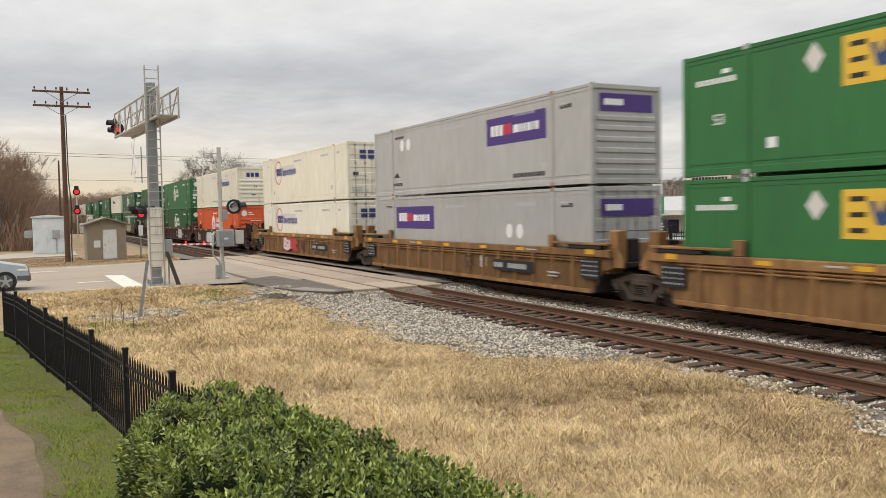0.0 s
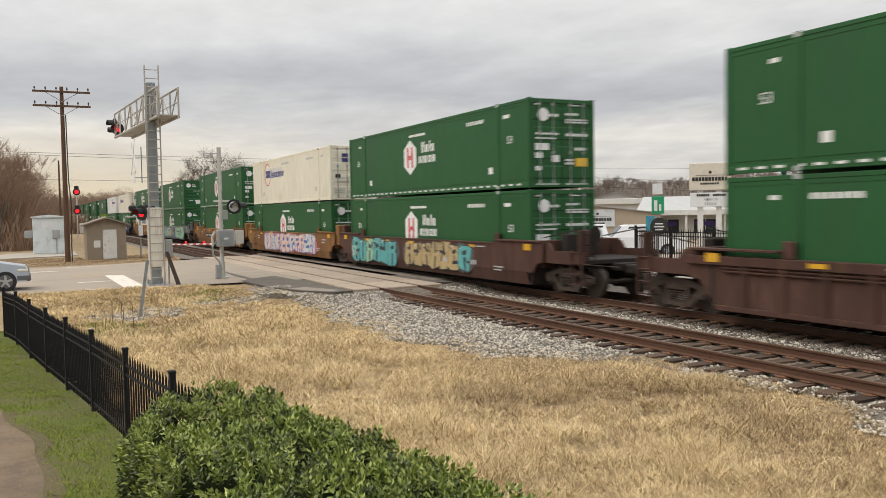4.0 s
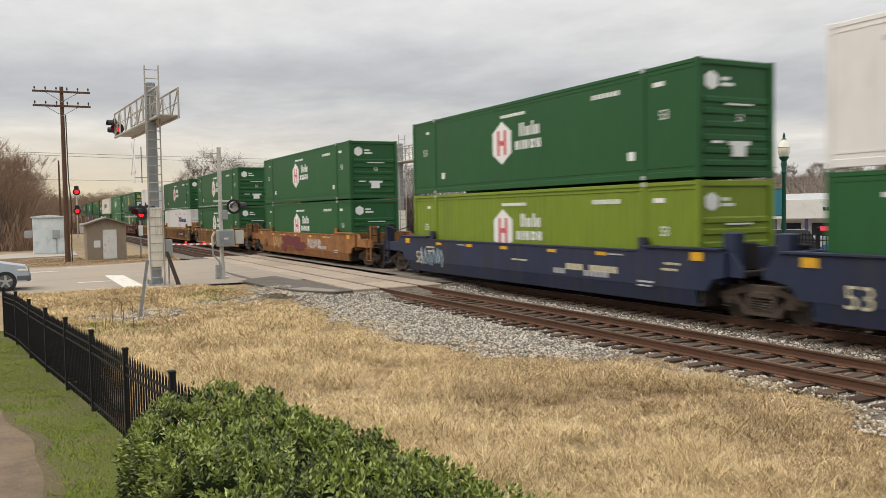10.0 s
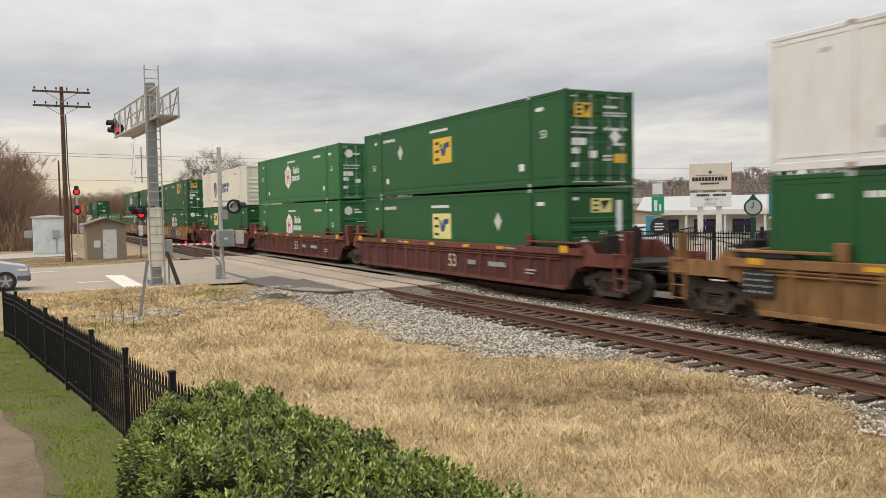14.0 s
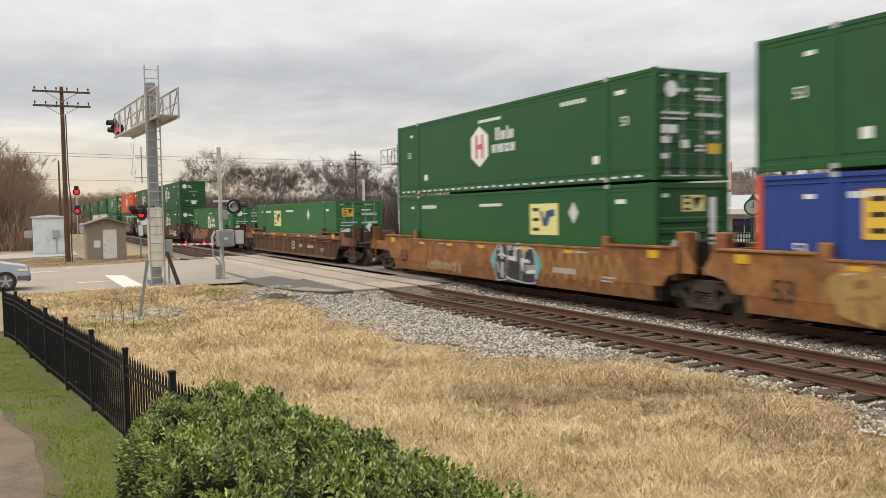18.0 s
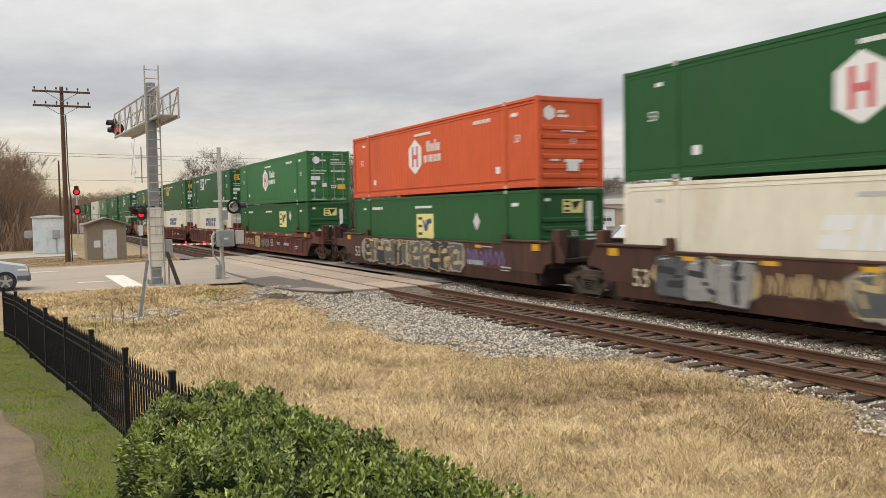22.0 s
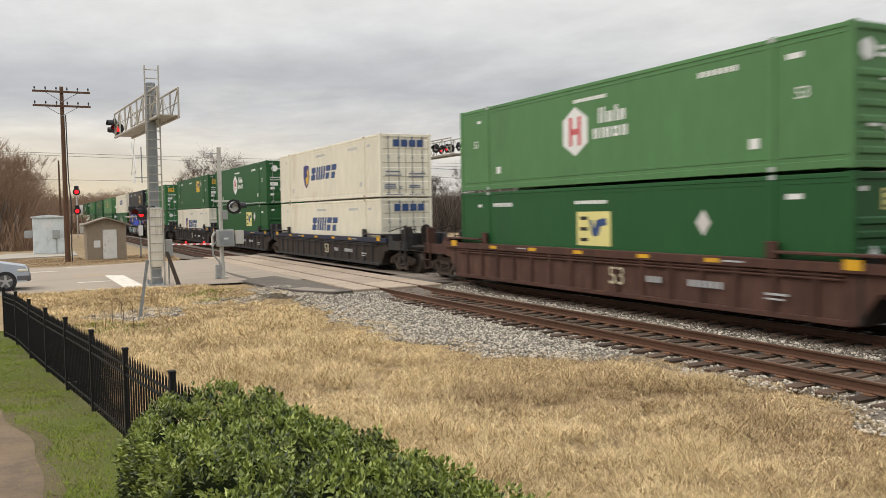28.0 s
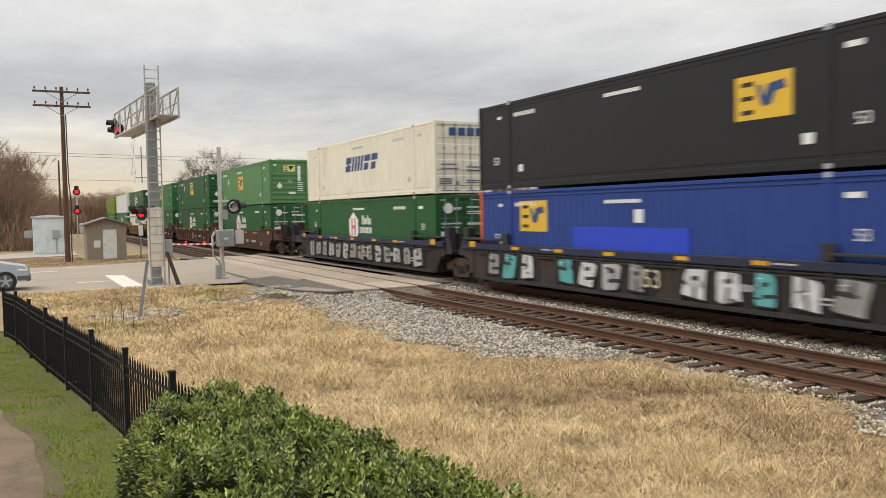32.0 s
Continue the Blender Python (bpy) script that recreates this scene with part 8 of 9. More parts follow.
def station_fence():
    t = thing("station_fence", "black spear-topped iron fence behind the platform", "fence")
    pk = Shape()
    pk.box(-0.013, 0.013, -0.013, 0.013, 0.05, 1.45)
    pk.cyl((0, 0, 1.45), (0, 0, 1.57), 0.02, 5, 0.002)
    me = pk.mesh("picket", M_FENCE)
    y = 12.0
    while y < 28.5:
        o = part("picket", me, t)
        o.location = (24.2, y, 0.16)
        y += 0.135
    for z in (0.30, 1.25, 1.42):
        s_ = Shape()
        s_.box(24.18, 24.22, 11.9, 28.6, z + 0.14, z + 0.18)
        s_.ob("rail", M_FENCE, t)
    for y in (12, 14.4, 16.8, 19.2, 21.6, 24.0, 26.4, 28.6):
        s_ = Shape()
        s_.box(24.15, 24.25, y - 0.05, y + 0.05, 0.1, 1.85, 0.01)
        s_.ob("post", M_FENCE, t)


station_fence()
cantilever((25.55, 57.0, -0.3), 7.8, (25.55, 59.6), (25.55, 47.8), 6.35, "galvanised cantilever crossing signal beyond the train", ladder=True,
           lamps=(((25.2, 49.4, 6.75), True, (-1, -0.12, 0)), ((24.9, 49.6, 6.85), False, (-1, -0.5, 0)), ((25.5, 48.7, 6.8), False, (-0.3, -1, 0)), ((25.6, 47.7, 6.85), False, (0.6, -0.8, 0)), ((25.2, 48.6, 6.8), True, (-1, -0.05, 0))))

# works far behind the warehouse
wk = thing("grain_works", "distant works with a white tank and a lattice tower", "building")
s = Shape()
s.cyl((64.0, 89.5, -1), (64.0, 89.5, 4.8), 1.3, 22)
s.cyl((64.0, 89.5, 4.8), (64.0, 89.5, 5.2), 1.3, 22, 0.3)
s.ob("tank", M_WHW, wk, "white round tank")
s = Shape()
for a, b_ in ((-0.55, -0.55), (0.55, -0.55), (0.55, 0.55), (-0.55, 0.55)):
    s.cyl((69 + a, 98 + b_, -1), (69 + a * 0.7, 98 + b_ * 0.7, 8.6), 0.06, 5)
for i in range(9):
    z = i * 1.0
    k, k2 = 0.55 * (1 - 0.3 * z / 9), 0.55 * (1 - 0.3 * (z + 1) / 9)
    for (a, b_), (c_, d_) in (((-1, -1), (1, -1)), ((1, -1), (1, 1)), ((1, 1), (-1, 1)), ((-1, 1), (-1, -1))):
        s.cyl((69 + a * k, 98 + b_ * k, z), (69 + c_ * k, 98 + d_ * k, z), 0.035, 4)
        s.cyl((69 + a * k, 98 + b_ * k, z), (69 + c_ * k2, 98 + d_ * k2, z + 1), 0.03, 4)
s.ob("tower", M_ALUD, wk, "grey lattice tower")["kind"] = "stuff"
s = Shape()
s.cyl((69, 98, 8.6), (69, 98, 9.7), 0.28, 10, 0.16)
s.ob("tower_head", M_ALUD, wk)
s = Shape()
s.cyl((71, 96, -1), (71, 96, 6.3), 0.18, 8)
s.ob("stack", M_WHW, wk)
g1 = thing("storage_hall", "grey metal storage hall in the distance", "building", frame_at(77.0, 104.8, -1, 83.2, 99.8))
s = Shape()
s.prism([(0, 0), (12, 0), (12, 4.6), (6, 6.1), (0, 4.6)], "y", 0, 16)
s.ob("wall", M_ROOFM, g1)
s = Shape()
s.prism([(-0.3, 4.62), (6, 6.2), (12.3, 4.62), (12.3, 4.52), (6, 6.1), (-0.3, 4.52)], "y", -0.3, 16.3)
s.ob("roof", M_ALUD, g1)
g2 = thing("low_hall", "long low white hall behind the warehouse", "building", frame_at(56.0, 84.0, -1, 72.0, 69.5))
s = Shape()
s.box(0, 24, 0, 10, 0, 4.1)
s.ob("wall", M_WHW, g2)
s = Shape()
s.box(-0.4, 24.4, -0.4, 10.4, 4.1, 4.75, 0.03)
s.ob("roof", M_WHW, g2)
s = Shape()
s.box(-9, 0.3, 3, 9, 0, 4.0)
s.ob("wing", M_ROOFM, g2)
# ---------- plants ----------
M_DRY = mat("dry_grass_blade", (0.60, 0.435, 0.225), 0.85, var=0.40, scale=0.5, fine=6, bump=0, island=1.1, dirt=(0.33, 0.215, 0.11), dirt_amount=0.3, spec=0.2)
M_DRYOLD = mat("dead_grass_blade", (0.265, 0.176, 0.098), 0.9, var=0.5, scale=0.5, fine=6, bump=0, island=1.1, spec=0.2)
M_TURF = mat("green_grass_blade", (0.165, 0.218, 0.014), 0.8, var=0.5, scale=0.7, fine=6, bump=0, island=1.0, dirt=(0.20, 0.16, 0.06), dirt_amount=0.2, spec=0.2)
M_LEAF = mat("hedge_leaf", (0.105, 0.150, 0.024), 0.45, var=0.75, scale=1.5, fine=8, bump=0, island=1.5, spec=0.5)
M_LEAFPALE = mat("hedge_pale_leaf", (0.22, 0.28, 0.045), 0.42, var=0.5, scale=1.5, fine=8, bump=0, island=1.3, spec=0.5)


def two_tone(m, lo, hi):
    """Sets the two ends of a material's variation."""
    for n in m.node_tree.nodes:
        if n.bl_idname == "ShaderNodeMixRGB":
            n.inputs[1].default_value, n.inputs[2].default_value = (*lo, 1), (*hi, 1)
            break


two_tone(M_LEAF, (0.022, 0.040, 0.011), (0.158, 0.188, 0.042))
two_tone(M_LEAFPALE, (0.12, 0.165, 0.026), (0.29, 0.335, 0.075))
two_tone(M_DRY, (0.31, 0.222, 0.110), (0.83, 0.652, 0.375))
M_LEAFSHADE = mat("hedge_shade", (0.012, 0.018, 0.006), 1.0, var=0.4, spec=0.05)
# paler than the near twigs: distance haze is mixed into this colour
M_HAZETWIG = mat("hazed_far_twig", (0.23, 0.192, 0.165), 0.9, var=0.25, scale=0.1, bump=0, island=0.5)
M_TWIG = mat("bare_twig", (0.118, 0.094, 0.076), 0.9, var=0.3, scale=0.3, bump=0, island=0.6)
M_TWIGR = mat("brown_thicket_twig", (0.235, 0.155, 0.105), 0.9, var=0.35, scale=0.2, bump=0, island=0.7)
M_BARK = mat("grey_bark", (0.13, 0.105, 0.085), 0.95, var=0.3, scale=4, fine=25, bump=0.3)
M_EVER = mat("dark_evergreen", (0.030, 0.045, 0.018), 0.8, var=0.5, bump=0, island=1.0)


def blades(name, x, y, z, h, w, lean, rs, material, label, category, curl=0.5):
    """Bent blades of grass, one mesh."""
    n = len(x)
    a = rs.uniform(0, 2 * np.pi, n)
    dx, dy = np.cos(a), np.sin(a)
    la = rs.uniform(0, 2 * np.pi, n)
    lx, ly = np.cos(la) * lean * h, np.sin(la) * lean * h
    b = np.stack([x, y, z], 1)
    side = np.stack([-dy * w, dx * w, np.zeros(n)], 1)
    mid = b + np.stack([lx * 0.35, ly * 0.35, h * 0.62], 1)
    top = b + np.stack([lx, ly, h * (1 - curl * lean * 0.5)], 1)
    P = np.stack([b - side, b + side, mid + side * 0.8, mid - side * 0.8, top], 1).reshape(-1, 3)
    o = np.arange(n)[:, None] * 5
    F = np.concatenate([o + np.array([[0, 1, 2]]), o + np.array([[0, 2, 3]]), o + np.array([[3, 2, 4]])], 0)
    return tagged(new(name, fast_mesh(name, P, F, material)), label, category, kind="stuff")


def vnoise(x, y, f, seed):
    return wob(x, y, f, seed) * 0.6 + wob(y, x, f * 2.3, seed + 4) * 0.4


def cell_noise(x, y, f, seed):
    """Smooth value noise without a period, 0 to 1."""
    x, y = np.asarray(x) * f + 311.7 * seed, np.asarray(y) * f - 127.1 * seed
    xi, yi = np.floor(x).astype(np.int64), np.floor(y).astype(np.int64)

    def h(a, b):
        k = (a * 374761393 + b * 668265263 + 982451653) & 0x7FFFFFFF
        k = ((k ^ (k >> 13)) * 1274126177) & 0x7FFFFFFF
        return ((k ^ (k >> 16)) & 0xFFFF) / 65535.0

    u, v = x - xi, y - yi
    u, v = u * u * (3 - 2 * u), v * v * (3 - 2 * v)
    return (h(xi, yi) * (1 - u) + h(xi + 1, yi) * u) * (1 - v) + (h(xi, yi + 1) * (1 - u) + h(xi + 1, yi + 1) * u) * v


def tussock(x, y):
    """Rounded mounds of matted grass with narrow hollows between them, 0 to 1."""
    a = 1 - np.abs(2 * cell_noise(x + 0.2 * np.sin(y * 3), y, 1.9, 2.0) - 1) * 1.25
    b = cell_noise(x, y, 4.6, 5.0)
    c = cell_noise(x, y, 0.55, 9.0)
    return np.clip(1.0 - 0.62 * a, 0, 1) * 0.5 + 0.30 * b + 0.30 * c


def dry_field():
    rs = np.random.RandomState(5)
    # tufts, then limp blades round each tuft
    n = 72000
    y = 3.0 + 29.5 * rs.uniform(0, 1, n) ** 1.5
    x = rs.uniform(-2.2, 11.2, n)
    left = fence_xv(y) + 0.40
    near = np.clip((13.5 - y) / 2.5, 0, 1)
    right = bed_left(y) + 0.25 * np.sin(y * 1.7) + 0.30 * vnoise(x, y, 1.9, 2.0) + 0.30 + near * (1.5 * cell_noise(x, y, 0.9, 6.0) - 0.55)
    k = (x > left) & (x < np.minimum(right + 0.55 * (rs.uniform(0, 1, n) < 0.15), XN - 1.2)) & (y < 33.4 - 0.12 * x - 0.25)
    k &= ~(gravel_spots(x, y) & (rs.uniform(0, 1, n) < 0.85))
    x, y = x[k], y[k]
    mound = tussock(x, y)
    dens = 1.6 * (cell_noise(x, y, 0.8, 7.0) - 0.5)
    clump = 4.2 * (mound - 0.52)
    keep = rs.uniform(0, 1, len(x)) < 0.86 + 0.3 * dens + 0.40 * clump
    mound = mound[keep]
    x, y, dens, clump = x[keep], y[keep], dens[keep], clump[keep]
    m = 12
    far = np.clip((y - 14) / 16, 0, 1)
    xs = (x[:, None] + rs.normal(0, 0.075, (len(x), m))).ravel()
    ys = (y[:, None] + rs.normal(0, 0.075, (len(x), m))).ravel()
    tall = np.repeat(np.clip(0.72 + 0.40 * dens + 0.85 * clump, 0.16, 2.0) * (1 - 0.40 * far), m)
    edge_ = np.repeat(np.clip((bed_left(y) + 0.1 - x) / 1.3, 0.30, 1), m)
    h = tall * edge_ * rs.uniform(0.07, 0.21, len(xs)) * np.repeat(0.62 + 0.38 * np.clip((y - 5) / 6, 0, 1), m)
    short = rs.uniform(0, 1, len(xs)) < 0.55
    h = np.where(short, h * 0.55, h * 0.92)
    x0 = 6.4 + np.floor((xs - 6.4) / 0.22) * 0.22
    bed = np.maximum(bed_top(xs, ys), bed_top(x0, ys) + (bed_top(x0 + 0.22, ys) - bed_top(x0, ys)) * (xs - x0) / 0.22)
    z = np.maximum(ground_z(xs, ys), np.where((ys < 29.5) & (xs > 6.5), bed, -9)) - 0.005 + np.repeat(0.24 * np.clip(mound - 0.32, 0, 1) * (1 - 0.5 * far) * np.clip((bed_left(y) - x) / 1.6, 0, 1), m) * rs.uniform(0.2, 1.0, len(xs))
    w = np.repeat(0.0026 + 0.0008 * np.clip((y - 5) / 6, 0, 1) + 0.005 * far, m) * rs.uniform(0.7, 1.4, len(xs))
    # most of it limp and pale, every fourth blade older and brown
    # the mound term crowds brown blades into hollows, standing in for their shade
    old = (rs.uniform(0, 1, len(xs)) + np.repeat(1.5 * (0.50 - mound) + 0.7 * (cell_noise(x, y, 0.42, 15.0) - 0.5) + 0.52 * np.clip((x - 3.5) / 4.5, 0, 1) * np.clip((16 - y) / 5, 0, 1), m)) > 0.79
    lean = np.where(short, rs.uniform(1.2, 4.2, len(xs)), rs.uniform(0.5, 2.3, len(xs)))
    for sel, nm, mt, lb in ((~old, "dry_grass", M_DRY, "matted tan dormant grass of a winter field"), (old, "dead_grass", M_DRYOLD, "older brown grass matted among the tan")):
        blades(nm, xs[sel], ys[sel], z[sel], h[sel], w[sel], lean[sel], rs, mt, lb, "grass", 0.45)


dry_field()


def seed_wisps():
    rs = np.random.RandomState(77)
    n = 150000
    y = 3.2 + 18 * rs.uniform(0, 1, n) ** 1.4
    x = rs.uniform(0, 10.4, n)
    k = (x > fence_xv(y) + 0.3) & (x < bed_left(y) + 0.25 * np.sin(y * 1.7)) & (vnoise(x, y, 2.2, 21.0) + rs.uniform(-0.4, 0.4, n) > 0.0)
    x, y = x[k], y[k]
    h = rs.uniform(0.012, 0.040, len(x))
    blades("grass_wisps", x, y, ground_z(x, y) + rs.uniform(0.03, 0.09, len(x)) + 0.20 * np.clip(tussock(x, y) - 0.32, 0, 1), h, rs.uniform(0.0015, 0.0032, len(x)), rs.uniform(0.8, 3.0, len(x)), rs, M_DRY, "short curled pale tips over the matted grass", "grass")


seed_wisps()


def brown_weeds():
    rs = np.random.RandomState(19)
    n = 3600
    k = rs.randint(0, 60, n)
    ys = 5 + 22 * rs.uniform(0, 1, 60) ** 1.2
    xs = fence_xv(ys) + 1.0 + (bed_left(ys) - fence_xv(ys) - 0.8) * rs.uniform(0.15, 1.05, 60)
    x, y = xs[k] + rs.normal(0, 0.20, n), ys[k] + rs.normal(0, 0.22, n)
    blades("brown_weeds", x, y, ground_z(x, y) - 0.01, rs.uniform(0.06, 0.22, n), rs.uniform(0.002, 0.004, n), rs.uniform(0.2, 1.2, n), rs, M_TWIGR, "dead brown weed stalks in the dry grass", "weeds")


brown_weeds()


def verge():
    rs = np.random.RandomState(15)
    n = 15000
    x, y = rs.uniform(-4, 9, n), rs.uniform(50.6, 62, n)
    k = (y > 50.9 + 0.13 * np.clip(x, -2, 22)) & ~((x > 3.4) & (x < 6.2) & (y > 57.2))
    x, y = x[k], y[k]
    blades("dry_verge_grass", x, y, ground_z(x, y) - 0.01, rs.uniform(0.03, 0.10, len(x)), rs.uniform(0.008, 0.016, len(x)), rs.uniform(0.8, 2.4, len(x)), rs, M_DRYOLD, "short dry brown grass beyond the road", "grass")


verge()


def turf():
    rs = np.random.RandomState(6)
    n = 230000
    y = 5.5 + 19 * rs.uniform(0, 1, n) ** 1.5
    x = rs.uniform(-2.6, 2.2, n)
    bare = vnoise(x, y, 1.3, 1.0)
    k = (x < fence_xv(y) + 0.02) & (x > dirt_edge(y) + 0.02 + 0.14 * rs.normal(0, 1, n)) | (x < fence_xv(y)) & (y > 14.3)
    k &= rs.uniform(0, 1, n) < 0.66 + 0.9 * (cell_noise(x, y, 2.2, 4.0) - 0.5) + 0.4 * bare - 0.25 * np.clip(1 - np.abs(x - fence_xv(y)) / 0.25, 0, 1)
    x, y = x[k], y[k]
    h = rs.uniform(0.014, 0.045, len(x)) * (1 + 0.3 * vnoise(x, y, 0.8, 2))
    blades("lawn_grass", x, y, gz(x, y) + 0.03 * wob(x, y, 0.9, 1.3) + 0.018, h, rs.uniform(0.002, 0.0045, len(x)), rs.uniform(0.3, 1.8, len(x)), rs, M_TURF, "short bright green lawn grass", "grass")


turf()


def weeds():
    rs = np.random.RandomState(9)
    n = 2600
    c = rs.randint(0, 9, n)
    cx = np.array([1.9, 2.3, 5.2, 1.4, 6.0, 2.9, 5.6, 1.7, 3.2])[c] + rs.normal(0, 0.35, n)
    cy = np.array([23.0, 23.8, 29.6, 22.4, 30.4, 22.2, 28.9, 24.3, 10.4])[c] + rs.normal(0, 0.3, n)
    blades("green_weeds", cx, cy, ground_z(cx, cy) - 0.01, rs.uniform(0.05, 0.16, n), rs.uniform(0.005, 0.012, n), rs.uniform(0.4, 1.2, n), rs, M_TURF, "low green weeds in the dry grass", "grass")


weeds()


def hedge():
    t = thing("hedge", "clipped dense green shrub hedge beside the fence", "hedge")
    out = [(0.78, 8.25), (1.00, 9.0), (1.50, 9.42), (2.10, 9.15), (2.46, 8.55), (2.62, 7.6), (2.82, 6.6), (3.05, 5.4), (3.30, 4.2), (3.5, 3.2), (1.9, 2.8), (1.35, 4.4), (1.02, 6.2), (0.80, 7.6)]
    P2 = np.array(out)
    cx, cy = P2.mean(0)

    def inside(x, y):
        k = np.zeros(len(x), bool)
        j = len(out) - 1
        for i in range(len(out)):
            xi, yi, xj, yj = *out[i], *out[j]
            k ^= ((yi > y) != (yj > y)) & (x < (xj - xi) * (y - yi) / (yj - yi + 1e-9) + xi)
            j = i
        return k

    def edge_dist(x, y):
        d = np.full(len(x), 9.0)
        for i in range(len(out)):
            ax, ay, bx, by = *out[i], *out[(i + 1) % len(out)]
            k = np.clip(((x - ax) * (bx - ax) + (y - ay) * (by - ay)) / ((bx - ax) ** 2 + (by - ay) ** 2), 0, 1)
            d = np.minimum(d, np.hypot(x - ax - k * (bx - ax), y - ay - k * (by - ay)))
        return d

    def lump(x, y):
        a = cell_noise(x, y, 4.6, 1.5) * 2 - 1
        v = 0.66 * a + 0.80 * (cell_noise(x, y, 8.5, 3.5) * 2 - 1)
        return 0.14 * v

    def top(x, y):
        d = edge_dist(x, y)
        return 0.72 - 0.026 * (8.5 - y) - 0.34 * np.clip(1 - d / 0.34, 0, 1) ** 2 + 0.06 * vnoise(x, y, 2.6, 0.5) + lump(x, y)

    # near-black solid: the shade between the leaves is put into its colour
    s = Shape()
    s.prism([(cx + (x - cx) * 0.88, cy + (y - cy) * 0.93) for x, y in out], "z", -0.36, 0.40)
    s.ob("hedge_core", M_LEAFSHADE, t, "dark inner mass")
    rs = np.random.RandomState(21)
    # leaves on sprigs: top, then the sides
    n = 16500
    x, y = rs.uniform(0.7, 3.6, n), rs.uniform(2.8, 9.5, n)
    k = inside(x, y)
    x, y = x[k], y[k]
    z = top(x, y)
    nx = np.stack([vnoise(x, y, 3.1, 4), vnoise(x, y, 3.1, 8), np.full(len(x), 1.6)], 1)
    C, D = [np.stack([x, y, z - rs.uniform(0, 0.09, len(x))], 1)], [nx]
    for i in range(len(out)):
        a, b = P2[i], P2[(i + 1) % len(out)]
        L = np.hypot(*(b - a))
        m = int(L * 640)
        u = rs.uniform(0, 1, m)
        p = a + (b - a) * u[:, None]
        nn = np.array([(b - a)[1], -(b - a)[0]]) / L
        if np.dot(nn, (a + b) / 2 - np.array([cx, cy])) < 0:
            nn = -nn
        zz = rs.uniform(-0.30, 0.62, m)
        bul = 0.06 * wob(u * L * 3 + i, zz * 3, 1.3, i) - 0.05 * rs.uniform(0, 1, m) - 0.10 * np.clip((zz - 0.4) / 0.25, 0, 1)
        C.append(np.stack([p[:, 0] + nn[0] * bul, p[:, 1] + nn[1] * bul, zz], 1))
        D.append(np.tile([nn[0], nn[1], 0.75], (m, 1)))
    C, D = np.concatenate(C), np.concatenate(D)
    hole = wob(C[:, 0] + C[:, 2], C[:, 1] - C[:, 2], 7.3, 2.0) + 0.5 * wob(C[:, 1] + C[:, 2] * 2, C[:, 0], 13.0, 5.0)
    bunch = lump(C[:, 0] + 0.5 * C[:, 2], C[:, 1] - 0.5 * C[:, 2]) / 0.14
    keep = (hole < 0.48) & (bunch > np.quantile(bunch, 0.26) + 0.12 * rs.uniform(-1, 1, len(C)))
    C, D, bunch = C[keep], D[keep], bunch[keep]
    # lighter leaves go where the clumps rise and higher up
    crest = bunch + 0.9 * (C[:, 2] - 0.45)
    crest = crest + rs.normal(0, 0.12, len(C)) > np.quantile(crest, 0.54)
    D = D + rs.normal(0, 0.42, D.shape)
    D /= np.linalg.norm(D, axis=1)[:, None]
    # each sprig carries seven leaves round its stem
    per = 7
    N = len(C)
    C, D = np.repeat(C, per, 0), np.repeat(D, per, 0)
    ang = np.tile(np.arange(per) * 2.4, N) + np.repeat(rs.uniform(0, 6.3, N), per)
    ref = np.where(np.abs(D[:, 2:3]) < 0.9, np.array([[0, 0, 1.0]]), np.array([[1.0, 0, 0]]))
    U = np.cross(D, ref)
    U /= np.linalg.norm(U, axis=1)[:, None]
    V = np.cross(D, U)
    R = U * np.cos(ang)[:, None] + V * np.sin(ang)[:, None]
    up = np.tile(np.linspace(0.25, 1.0, per), N)[:, None] * rs.uniform(0.6, 1.3, (N * per, 1))
    way = R * (1.15 - up * 0.7) + D * (0.25 + up)
    way /= np.linalg.norm(way, axis=1)[:, None]
    base = C + D * (np.tile(np.linspace(-0.03, 0.05, per), N)[:, None])
    side = np.cross(way, D)
    side /= np.linalg.norm(side, axis=1)[:, None] + 1e-6
    ln = rs.uniform(0.030, 0.066, (N * per, 1))
    wd = ln * rs.uniform(0.20, 0.32, (N * per, 1))
    droop = np.cross(side, way) * ln * -0.12
    P = np.stack([base, base + way * ln * 0.5 + side * wd + droop, base + way * ln, base + way * ln * 0.5 - side * wd + droop], 1).reshape(-1, 3)
    P = P.reshape(-1, 4, 3)
    tip = np.repeat(crest, per)
    for sel, nm, mt, lb in ((~tip, "leaves", M_LEAF, "glossy dark green leaves"), (tip, "young_leaves", M_LEAFPALE, "yellow-green young leaves")):
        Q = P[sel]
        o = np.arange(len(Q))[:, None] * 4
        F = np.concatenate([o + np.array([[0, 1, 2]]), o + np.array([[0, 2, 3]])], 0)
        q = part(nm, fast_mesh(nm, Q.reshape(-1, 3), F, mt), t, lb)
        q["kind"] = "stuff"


hedge()


